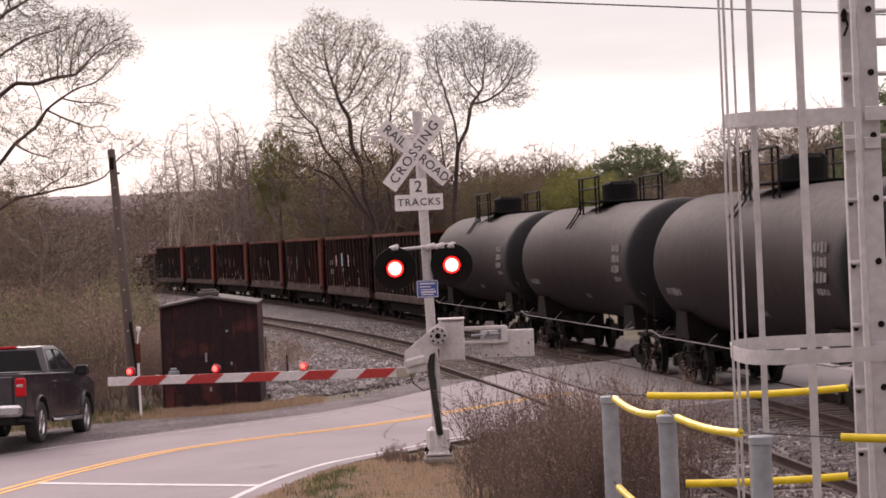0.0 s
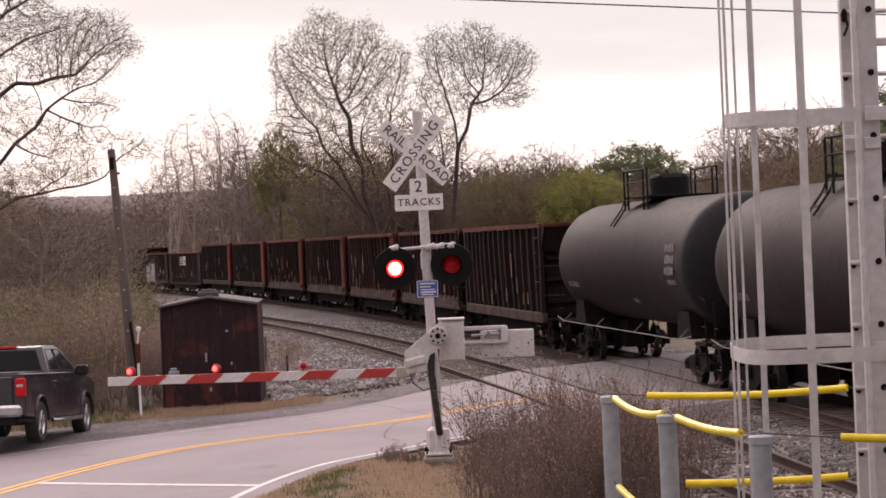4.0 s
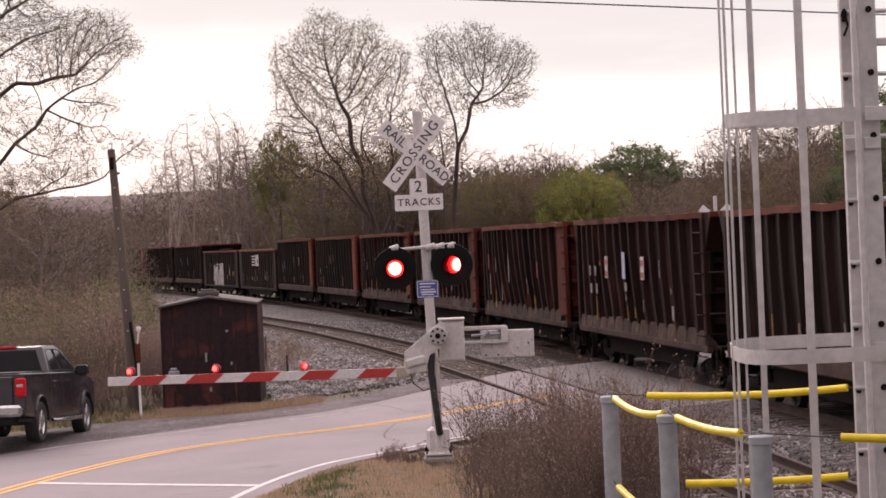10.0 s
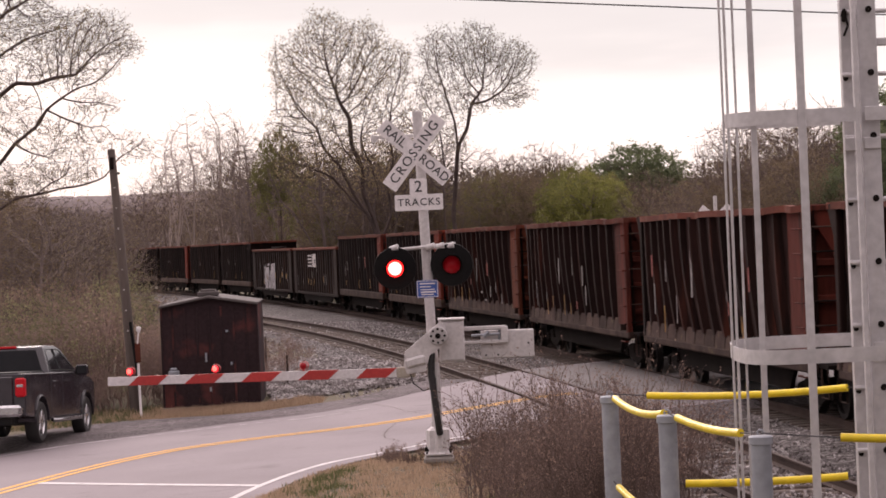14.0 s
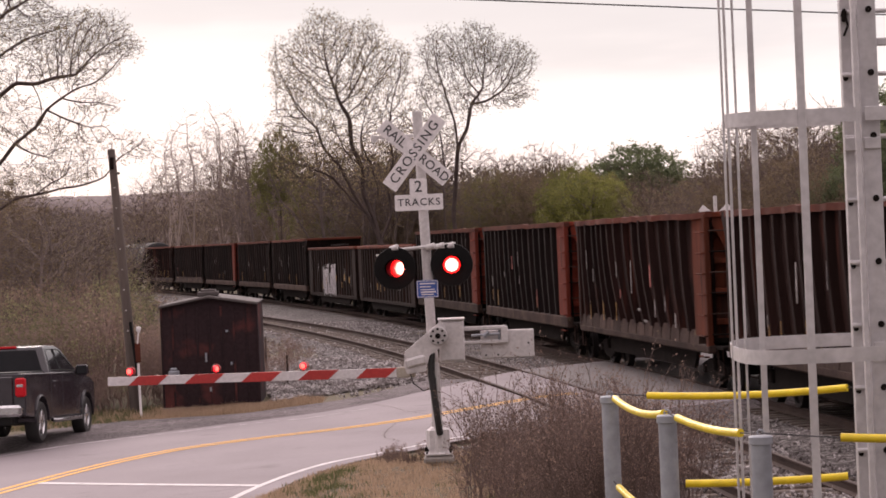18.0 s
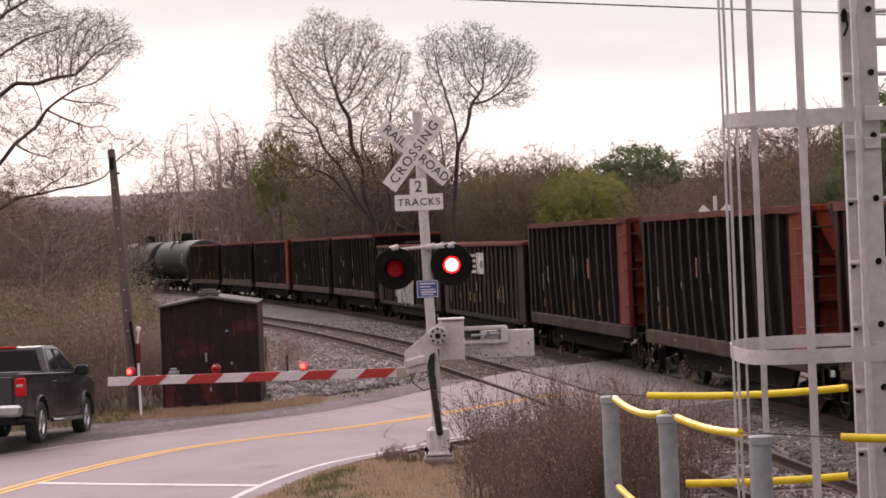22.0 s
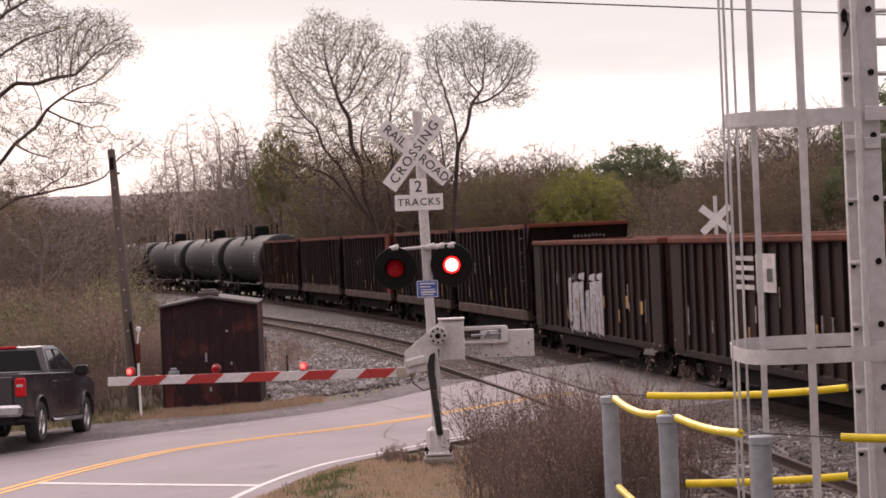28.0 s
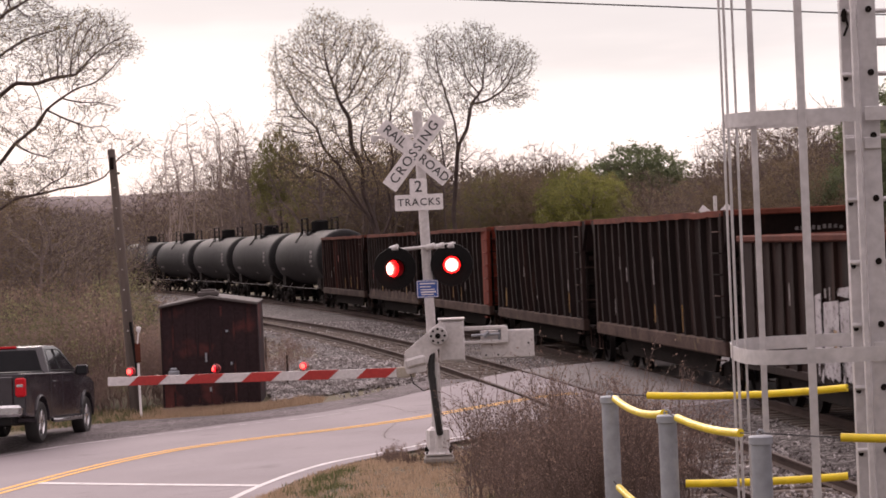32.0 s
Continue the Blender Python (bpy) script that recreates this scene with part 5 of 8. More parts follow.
    g.tube([(-0.5, -0.06, 3.01), (-0.5, -0.06, 2.86)], 0.022, 8)
    g.tube([(0.33, -0.06, 3.05), (0.33, -0.06, 2.88)], 0.022, 8)
    part("lamp_crossarm", g, M_GATEGREY, mast, smooth=40)
    flasher(mast, -0.495, -0.13, 2.755, 0)
    flasher(mast, 0.315, -0.13, 2.775, 1)
    # lamps for the other side of the crossing, seen from behind
    # blue notice
    g = Geo()
    g.prism(flat_round(0.31, 0.25, 0.02), -0.002, 0.002)
    nb = part("notice_sign", g, M_SIGNBLUE, mast, "small blue notice plate", m=at(-0.045, -0.075, 2.445))
    g = Geo()
    g.prism(flat_round(0.30, 0.24, 0.02) , -0.0045, -0.0042)
    b = Geo()
    for x, z, w, h in ((0, 0.113, 0.29, 0.008), (0, -0.113, 0.29, 0.008), (-0.143, 0, 0.008, 0.22), (0.143, 0, 0.008, 0.22), (0, 0.075, 0.22, 0.018), (-0.03, 0.03, 0.16, 0.014), (0, -0.01, 0.2, 0.014), (0.01, -0.045, 0.22, 0.02), (0.0, -0.08, 0.18, 0.014)):
        b.box((x, -0.005, z), (w, 0.003, h))
    part("notice_text", b, M_SIGNWHITE, nb)

    # gate mechanism on its own short post in front of the mast
    gate = thing("crossing_gate", "grey gate machine with lowered red and white striped arm", "crossing gate", at(X, Y - 0.25, G))
    g = Geo()
    g.box((0.27, 0, 1.70), (0.36, 0.42, 0.60), 0.02)
    part("machine_case", g, M_GATEGREY, gate)
    g = Geo()
    g.box((0.27, -0.215, 1.70), (0.32, 0.02, 0.54), 0.01)
    g.box((0.27, -0.03, 2.01), (0.38, 0.44, 0.025), 0.008)
    part("case_lid", g, M_GATEGREY, gate)
    g = Geo()
    g.tube([(0.03, -0.2, 1.40), (0.03, -0.2, 0.2)], 0.055, 14)
    part("machine_post", g, M_GATEGREY, gate, smooth=40)
    g = Geo()
    g.tube([(-0.02, -0.27, 1.55), (-0.04, -0.30, 1.25), (0.0, -0.30, 0.85), (0.04, -0.28, 0.45), (0.05, -0.26, 0.40)], 0.048, 12)
    part("flexible_conduit", g, M_RUBBER, gate, "black flexible cable conduit", smooth=60)
    # support arm: hub with bolts, tapered channel down to the arm
    g = Geo()
    g.prism([(0.12, 1.99), (0.19, 1.90), (0.12, 1.66), (-0.08, 1.66), (-0.10, 1.58), (-0.30, 1.49), (-0.36, 1.30), (-0.36, 1.24), (-0.10, 1.24), (-0.09, 1.38), (-0.05, 1.52), (0.05, 1.60), (0.17, 1.70), (0.23, 1.80), (0.22, 1.92), (0.14, 2.0)][:2] + [(0.22, 1.74), (0.10, 1.62), (-0.05, 1.52), (-0.12, 1.30), (-0.38, 1.27), (-0.42, 1.40), (-0.40, 1.58), (-0.10, 1.82)], -0.34, -0.24)
    part("arm_support", g, M_GATEGREY, gate)
    g = Geo()
    g.box((-0.25, -0.30, 1.44), (0.30, 0.16, 0.14), 0.03, Euler((0, radians(-12), 0)).to_matrix())
    part("arm_channel", g, M_GATEGREY, gate)
    g = Geo()
    g.lathe([(0.001, 0.03), (0.125, 0.03), (0.135, 0.015), (0.135, 0)], at(0.075, -0.345, 1.79) @ pose(0, 0, 0, 90, 0, 0), 24)
    hub = part("hub_plate", g, M_GATEGREY, gate, smooth=30)
    for k in range(8):
        a = math.pi * 2 * k / 8
        h = Geo()
        h.lathe([(0.001, 0.014), (0.016, 0.014), (0.018, 0)], at(0.075 + 0.095 * math.cos(a), -0.376, 1.79 + 0.095 * math.sin(a)) @ pose(0, 0, 0, 90, 0, 0), 8)
        part("hub_bolt", h, M_UNDER, hub)
    h = Geo()
    h.lathe([(0.001, 0.03), (0.035, 0.03), (0.04, 0)], at(0.075, -0.376, 1.79) @ pose(0, 0, 0, 90, 0, 0), 12)
    part("hub_nut", h, M_UNDER, hub)
    # counterweight arm and plates
    g = Geo()
    g.box((0.68, -0.02, 1.86), (0.72, 0.05, 0.06), 0.01)
    g.box((0.68, -0.02, 1.66), (0.72, 0.05, 0.05), 0.01)
    g.box((1.02, -0.02, 1.76), (0.10, 0.06, 0.24), 0.01)
    part("counterweight_arm", g, M_GATEGREY, gate)
    g = Geo()
    g.box((0.98, 0.03, 1.76), (0.10, 0.03, 0.23), 0.005)
    g.tube([(0.55, -0.05, 1.76), (0.95, -0.05, 1.77)], 0.02, 8)
    g.tube([(0.72, -0.06, 1.74), (0.80, -0.06, 1.8)], 0.03, 8)
    part("adjuster", g, M_GALV, gate)
    g = Geo()
    g.box((1.06, 0.06, 1.62), (0.76, 0.05, 0.40), 0.012)
    part("counterweight_plate", g, M_GATEGREY, gate, "flat grey counterweight plate")
    g = Geo()
    for x in (0.75, 0.92, 1.36):
        g.tube([(x, 0.03, 1.62 if x > 1.2 else 1.47), (x, 0.0, 1.62 if x > 1.2 else 1.47)], 0.014, 8)
    part("plate_bolt", g, M_UNDER, gate)
    # arm
    ax0, ax1, az = -0.53, -4.80, 1.29
    arm = part("gate_arm", _arm_base(ax0, ax1, az), M_ARMWHITE, gate, "white gate arm with slanted red stripes", m=pose(0, -0.28, 0, 0, 0, -10.5) @ at(0, 0, 0))
    n = 5
    for k in range(n):
        xa = ax0 + 0.005 - k * 0.842
        g = Geo()
        g.prism([(xa - 0.16, az - 0.0655), (xa - 0.60, az - 0.0655), (xa - 0.44, az + 0.0655), (xa, az + 0.0655)], -0.0285, 0.0285)
        part("red_stripe", g, M_ARMRED, arm)
    g = Geo()
    g.box((ax0 + 0.13, 0, az), (0.27, 0.075, 0.15), 0.012)
    for dxk in (0.03, 0.21):
        g.tube([(ax0 + dxk, -0.045, az + 0.03), (ax0 + dxk, -0.03, az + 0.03)], 0.014, 8)
        g.tube([(ax0 + dxk, -0.045, az - 0.03), (ax0 + dxk, -0.03, az - 0.03)], 0.014, 8)
    part("arm_clamp", g, M_CLAMP, arm, "cream metal arm clamp")
    g = Geo()
    g.tube([(ax0 + 0.2, -0.04, az - 0.03), (ax0 + 0.24, -0.05, az - 0.16), (ax0 + 0.38, -0.05, az - 0.27), (ax0 + 0.52, -0.02, az - 0.22), (ax0 + 0.56, 0.05, az - 0.05)], 0.008, 6)
    part("lamp_cable", g, M_CABLE, arm)
    for x, phase in ((-4.47, None), (-3.19, 0), (-1.89, 1)):
        g = Geo()
        g.lathe([(0.062, 0.0), (0.066, -0.03), (0.062, -0.06)], at(x, 0.02, az + 0.135) @ pose(0, 0, 0, 90, 0, 0), 18)
        g.box((x, 0.01, az + 0.075), (0.03, 0.03, 0.04))
        part("arm_lamp_ring", g, M_ARMRED, arm, "red gate arm lamp")
        lens = part("lens", LENS_SMALL, [M_LIT], arm, m=at(x, 0, az + 0.135))
        if phase is not None:
            BULBS.append((lens, at(x, 0, az + 0.135), phase))


def _arm_base(x0, x1, z):
    g = Geo()
    g.prism([(x1, z - 0.062), (x0, z - 0.062), (x0, z + 0.062), (x1, z + 0.062)], -0.025, 0.025)
    return g


build_signal()


# ---------------------------------------------------------------- relay shed, poles
def build_shed():
    W, D, H = 2.34, 2.9, 2.44
    shed = thing("relay_shed", "dark stained metal relay shed with faded red patches", "shed", at(-5.68, 56.9, -0.40) @ pose(0, 0, 0, 0, 0, 2))
    g = Geo()
    g.prism([(-W / 2, 0), (W / 2, 0), (W / 2, H), (0, H + 0.2), (-W / 2, H)], 0, 0.08)
    part("front_wall", g, M_SHED, shed)
    g = Geo()
    g.prism([(-W / 2, 0), (W / 2, 0), (W / 2, H), (0, H + 0.2), (-W / 2, H)], D - 0.08, D)
    part("rear_wall", g, M_SHED, shed)
    for s in (-1, 1):
        g = Geo()
        g.box((s * (W / 2 - 0.04), D / 2, H / 2), (0.08, D - 0.16, H))
        part("side_wall", g, M_SHED, shed)
        g = Geo()
        ang = math.atan2(0.2, W / 2)
        g.box((s * W / 4 * 1.02, D / 2, H + 0.14), (W / 2 * 1.03, D + 0.2, 0.03), 0.01, Euler((0, s * ang, 0)).to_matrix())
        part("roof_sheet", g, M_SHEDROOF, shed)
        g = Geo()
        g.box((s * W / 4 * 1.02, -0.10, H + 0.115), (W / 2 * 1.03, 0.04, 0.05), 0.01, Euler((0, s * ang, 0)).to_matrix())
        part("fascia", g, M_SHEDROOF, shed)
    for k in range(9):
        g = Geo()
        x = -W / 2 + W * k / 8
        g.box((min(max(x, -W / 2 + 0.03), W / 2 - 0.03), -0.012, H / 2), (0.05, 0.03, H - 0.02), 0.008)
        part("siding_seam", g, M_SHED, shed)
    g = Geo()
    g.box((-0.02, 0.5, H + 0.29), (0.5, 0.5, 0.12), 0.02)
    g.box((-0.02, 0.5, H + 0.37), (0.36, 0.36, 0.06), 0.02)
    part("roof_vent", g, M_SHEDROOF, shed)
    g = Geo()
    g.box((-0.88, -0.10, 0.86), (0.26, 0.18, 0.15), 0.02)
    g.box((-0.88, -0.10, 0.97), (0.16, 0.12, 0.07), 0.02)
    part("junction_box", g, M_GALV, shed, "small grey junction box")
    for x, z, w, h in ((-0.1, 1.22, 0.05, 0.22), (0.5, 1.05, 0.05, 0.07), (0.42, 1.83, 0.07, 0.05), (-0.02, 0.45, 0.05, 0.1)):
        g = Geo()
        g.box((x, -0.03, z), (w, 0.012, h), 0.003)
        part("hasp", g, M_GALV, shed)
    g = Geo()
    g.box((0, D / 2, -0.06), (W + 0.1, D + 0.1, 0.2), 0.02)
    part("footing", g, M_CONCRETE, shed)


def build_poles():
    pole = thing("utility_pole", "leaning weathered grey wooden utility pole", "utility pole", at(-7.66, 58.0, -0.7))
    g = Geo()
    g.tube([(0, 0, 0), (-0.06, 0, 1.5), (-0.2, 0, 4.2), (-0.335, 0, 6.64)], [0.135, 0.13, 0.11, 0.09], 14)
    part("pole_shaft", g, M_POLE, pole, smooth=50)
    g = Geo()
    g.box((-0.32, -0.1, 6.3), (0.10, 0.12, 0.3), 0.02)
    g.tube([(-0.26, 0, 6.05), (-0.15, -0.05, 6.05)], 0.03, 8)
    part("pole_bracket", g, M_UNDER, pole)
    g = Geo()
    for k in range(8):
        z = 2.2 + k * 0.5
        g.tube([(-0.1 - 0.05 * (z - 2.2), -0.13, z), (-0.1 - 0.05 * (z - 2.2), -0.17, z)], 0.02, 6)
    part("tag", g, M_STENCIL, pole)
    g = Geo()
    a, b = Vector((-0.33, 0, 6.45)), Vector((-9.0, 4.0, 7.3))
    g.tube([a + (b - a) * t - Vector((0, 0, 0.35 * 4 * t * (1 - t))) for t in np.linspace(0, 1, 16)], 0.008, 5)
    part("service_wire", g, M_GALV, pole)
    post = thing("marker_post", "thin white post with a black rod and small rusty box", "marker post", at(-7.15, 55.0, -0.42))
    g = Geo()
    g.tube([(0, 0, 0), (-0.02, 0, 1.25)], 0.03, 8)
    part("white_post", g, M_SIGNWHITE, post, smooth=40)
    g = Geo()
    g.tube([(-0.06, 0.02, 1.15), (-0.17, 0.02, 2.22)], 0.035, 8)
    part("black_rod", g, M_BLACK, post, smooth=40)
    g = Geo()
    g.box((-0.02, 0.03, 1.5), (0.12, 0.1, 0.45), 0.02)
    part("rusty_box", g, M_CHORD, post)
    g = Geo()
    g.lathe([(0.001, 0.06), (0.05, 0.05), (0.06, 0), (0.04, -0.07), (0.02, -0.09)], at(0.02, 0, 2.05), 12)
    g.tube([(-0.02, 0, 1.7), (0.02, 0, 2.0)], 0.02, 6)
    part("white_insulator", g, M_SIGNWHITE, post, smooth=60)
    for x, y, h in ((-5.05, 66, 1.25), (-4.3, 63.5, 0.8)):
        st = thing("track_stake", "thin dark steel stake standing in ballast", "stake", at(x, y, ground_z(x, y)), group="stakes by the track")
        g = Geo()
        g.tube([(0, 0, -0.2), (0.01, 0, h)], 0.03, 6)
        part("stake_rod", g, M_RAIL, st)


build_shed()
build_poles()


# ---------------------------------------------------------------- ladder mast with cage, bollards
def build_ladder_mast():
    X, Y = 2.47, 13.8
    z0, z1 = 1.2, 7.4
    mast = thing("signal_mast", "aluminium signal mast with caged ladder", "signal mast", at(X, Y, 0))
    # two channel legs
    for x0, x1, y in ((-0.095, -0.035, 0.12), (-0.010, 0.096, 0.02)):
        g = Geo()
        g.box(((x0 + x1) / 2, y, (z0 + z1) / 2), (x1 - x0, 0.07, z1 - z0), 0.004)
        part("mast_leg", g, M_ALU, mast)
    # ladder stile in front with rungs
    g = Geo()
    g.box((-0.043, -0.05, (z0 + z1) / 2), (0.027, 0.05, z1 - z0), 0.004)
    part("ladder_stile", g, M_ALU, mast)
    g = Geo()
    g.box((0.36, -0.05, (z0 + z1) / 2), (0.030, 0.05, z1 - z0), 0.004)
    part("ladder_stile", g, M_ALU, mast)
    z = 2.14
    for k in range(15):
        g = Geo()
        zz = z + 0.366 * k
        g.tube([(-0.10, 0.07, zz), (0.36, 0.07, zz)], 0.014, 8)
        part("rung", g, M_ALU, mast)
        g = Geo()
        g.lathe([(0.001, 0.012), (0.017, 0.012), (0.02, 0)], at(0.055, -0.017, zz + 0.005) @ pose(0, 0, 0, 90, 0, 0), 10)
        part("rung_bolt", g, M_UNDER, mast)
        g = Geo()
        g.lathe([(0.001, 0.012), (0.013, 0.012), (0.016, 0)], at(-0.075, 0.083, zz - 0.02) @ pose(0, 0, 0, 90, 0, 0), 10)
        part("rung_bolt", g, M_UNDER, mast)
    for zb in (4.0,):
        g = Geo()
        g.box((-0.065, 0.07, zb - 0.07), (0.075, 0.05, 0.08), 0.005)
        g.box((0.045, -0.02, zb - 0.07), (0.10, 0.02, 0.07), 0.005)
        part("splice_plate", g, M_ALU, mast)
    g = Geo()
    g.box((-0.075, 0.06, 4.68), (0.03, 0.04, 0.07), 0.008)
    g.tube([(-0.075, 0.06, 4.72), (-0.06, 0.03, 4.62), (-0.085, 0.03, 4.56)], 0.008, 6)
    part("latch", g, M_UNDER, mast)
    # cage: flat hoops and long bars, bulging towards the tracks
    for zc in (2.735, 4.10, 5.46, 6.8):
        a = [(-0.02, -0.07), (-0.30, -0.085), (-0.55, -0.07), (-0.68, 0.0), (-0.755, 0.12), (-0.775, 0.24), (-0.74, 0.36), (-0.62, 0.42), (-0.36, 0.44), (-0.06, 0.42)]
        if zc < 3:
            a = [(-0.02, -0.5), (-0.45, -0.51), (-0.67, -0.47), (-0.765, -0.3), (-0.79, 0.0), (-0.775, 0.4), (-0.70, 0.85), (-0.5, 1.12), (-0.2, 1.2), (0.12, 1.2)]
        line = curve(a, 40)
        g = Geo()
        for p in line:
            for zz in (-0.041, 0.041):
                g.v.append((p.x, p.y, zc + zz))
        n = len(line)
        inner = offset_line(line, -0.007)
        for p in inner:
            for zz in (-0.041, 0.041):
                g.v.append((p.x, p.y, zc + zz))
        for i in range(n - 1):
            for o, flip in ((0, 0), (2 * n, 1)):
                q = (o + 2 * i, o + 2 * i + 2, o + 2 * i + 3, o + 2 * i + 1)
                g.f.append(q[::-1] if flip else q)
            g.f.append((2 * i + 1, 2 * i + 3, 2 * n + 2 * i + 3, 2 * n + 2 * i + 1))
            g.f.append((2 * i, 2 * n + 2 * i, 2 * n + 2 * i + 2, 2 * i + 2))
        g.s = [0] * len(g.f)
        part("cage_hoop", g, M_ALU, mast, smooth=40)
        g = Geo()
        g.box((0.36, -0.06, zc), (0.72, 0.008, 0.082), 0.002)
        part("hoop_end", g, M_ALU, mast)
    for x, y, wd in ((-0.632, 0.03, 0.036), (-0.368, -0.09, 0.048)):
        g = Geo()
        g.box((x, y, (2.27 if x < -0.5 else 1.2) / 2 + z1 / 2), (wd, 0.008, z1 - (2.27 if x < -0.5 else 1.2)), 0.002)
        part("cage_bar", g, M_ALU, mast)
    for x, y, wd in ((-0.787, 0.2, 0.015), (-0.759, 0.2, 0.017), (-0.710, 0.2, 0.015)):
        g = Geo()
        g.tube([(x, y, 1.2), (x, y, z1)], wd / 2, 8)
        part("cage_rod", g, M_ALU, mast, smooth=40)
    g = Geo()
    g.box((0.5, 0.06, 4.52), (0.8, 0.05, 0.045), 0.005)
    part("mast_bracket", g, M_ALU, mast)
    g = Geo()
    g.box((0.1, 0.1, 1.25), (0.6, 0.6, 0.25), 0.03)
    part("mast_footing", g, M_CONCRETE, mast)


def build_bollards():
    spots = [(1.08, 16.0, 2.37), (1.325, 14.5, 2.345), (1.708, 13.1, 2.32)]
    posts = []
    for x, y, top in spots:
        z = ground_z(x, y)
        b = thing("bollard", "galvanised round steel bollard with a flat cap", "bollard", at(x, y, z), group="bollards round the ladder mast")
        g = Geo()
        g.tube([(0, 0, -0.3), (0, 0, top - z - 0.02)], 0.057, 20)
        part("bollard_pipe", g, M_GALV, b, smooth=40)
        g = Geo()
        g.lathe([(0.001, 0.0), (0.060, 0.0), (0.066, -0.006), (0.067, -0.045), (0.06, -0.048)], at(0, 0, top - z), 24)
        part("bollard_cap", g, M_GALV, b, smooth=40)
        g = Geo()
        pts = [(0.018 * math.cos(a), 0, top - z + 0.016 + 0.018 * math.sin(a)) for a in np.linspace(-0.6, math.pi + 0.6, 10)]
        g.tube(pts, 0.005, 6)
        part("eye_bolt", g, M_GALV, b)
    runs = [
        ("top", (1.08, 16.0, 2.385), (1.325, 14.5, 2.36), 0.06, 0.1, 0.95),
        ("top", (1.325, 14.5, 2.36), (1.708, 13.1, 2.34), 0.045, 0.12, 0.80),
        ("top", (1.708, 13.1, 2.335), (3.4, 12.6, 2.30), 0.03, 0.25, 0.9),
        ("top", (1.08, 16.0, 2.385), (2.9, 14.9, 2.47), 0.05, 0.135, 0.8),
        ("low", (1.08, 15.95, 1.80), (1.325, 14.5, 1.74), 0.06, 0.1, 0.9),
        ("low", (1.325, 14.55, 1.92), (3.0, 14.3, 1.99), 0.03, 0.06, 0.64),
    ]
    for kind, a, b, sag, lo, hi in runs:
        a, b = Vector(a), Vector(b)
        rope = thing("guard_rope", "wire rope with bright yellow plastic guard tube between bollards", "guard rope", at(0, 0, 0), group="guard ropes round the ladder mast")

        def pt(t):
            p = a + (b - a) * t
            p.z -= sag * 4 * t * (1 - t)
            return p
        g = Geo()
        g.tube([pt(k / 16) for k in range(17)], 0.004, 6)
        part("wire_rope", g, M_CABLE, rope)
        g = Geo()
        g.tube([pt(lo + (hi - lo) * k / 14) for k in range(15)], 0.024, 14)
        part("guard_tube", g, M_YTUBE, rope, "bright yellow guard tube", smooth=50)


build_ladder_mast()
build_bollards()


def build_wire():
    w = thing("overhead_wire", "thin dark overhead wire across the sky", "overhead wire", at(0, 0, 0))
    a, b = Vector((-16, 40, 8.82)), Vector((24, 40, 5.66))
    g = Geo()
    g.tube([a + (b - a) * t - Vector((0, 0, 0.06 * 4 * t * (1 - t))) for t in np.linspace(0, 1, 40)], 0.013, 6)
    part("wire", g, M_CABLE, w)


build_wire()


def build_far_signs():
    X, Y = 8.65, 75.0
    s = thing("far_crossbuck", "white crossbuck on the far side of the tracks", "crossing sign", at(X, Y, -0.2))
    g = Geo()
    g.tube([(0, 0, 0), (0, 0, 4.58)], 0.06, 10)
    part("sign_post", g, M_GATEGREY, s)
    for a, dy in ((-43, -0.075), (39, -0.09)):
        g = Geo()
        g.box((0, dy, 3.84), (1.22, 0.006, 0.23), 0, Euler((0, radians(a), 0)).to_matrix())
        part("crossbuck_blade", g, M_SIGNWHITE, s)


build_far_signs()


# ---------------------------------------------------------------- parked pickup
def bevelled(geo, name, mats, width, smooth=35):
    me = geo.mesh(name, mats)
    bm = bmesh.new()
    bm.from_mesh(me)
    bmesh.ops.remove_doubles(bm, verts=bm.verts, dist=0.0005)
    bmesh.ops.recalc_face_normals(bm, faces=bm.faces)
    sharp = [e for e in bm.edges if len(e.link_faces) == 2 and e.calc_face_angle(0) > radians(28)]
    bmesh.ops.bevel(bm, geom=sharp, offset=width, segments=3, affect="EDGES", profile=0.6)
    bm.to_mesh(me)
    bm.free()
    me.polygons.foreach_set("use_smooth", [True] * len(me.polygons))
    me.set_sharp_from_angle(angle=radians(smooth))
    return me


M_CARPAINT = mat("black_car_paint", (0.026, 0.0205, 0.0265), (0.030, 0.024, 0.030), 0.22, 0.0, fine=6, coarse=1, bump=0.008, spots=(0.02, 0.017, 0.018), spot_at=0.68, vary=0, spec=0.5)
M_CARPAINT.node_tree.nodes["Principled BSDF"].inputs["Coat Weight"].default_value = 0.25
M_CARPAINT.node_tree.nodes["Principled BSDF"].inputs["Coat Roughness"].default_value = 0.15
M_CARGLASS = mat("dark_car_glass", (0.02, 0.021, 0.024), (0.025, 0.025, 0.028), 0.05, 0.0, bump=0, vary=0, spec=0.5)
# near-black stands for the unlit cab behind the glass; sky reflection is cut
M_REARGLASS = mat("dark_rear_glass", (0.012, 0.012, 0.014), (0.016, 0.016, 0.018), 0.08, 0.0, bump=0, vary=0, spec=0.07)
M_CHROME = mat("chrome", (0.6, 0.59, 0.6), (0.5, 0.49, 0.5), 0.2, 0.9, bump=0, vary=0)
M_TAILRED = glow("tail_lamp_red", (0.42, 0.008, 0.014), 0.12)
M_TRIM = mat("black_trim", (0.012, 0.012, 0.012), (0.02, 0.02, 0.02), 0.6, bump=0.02)


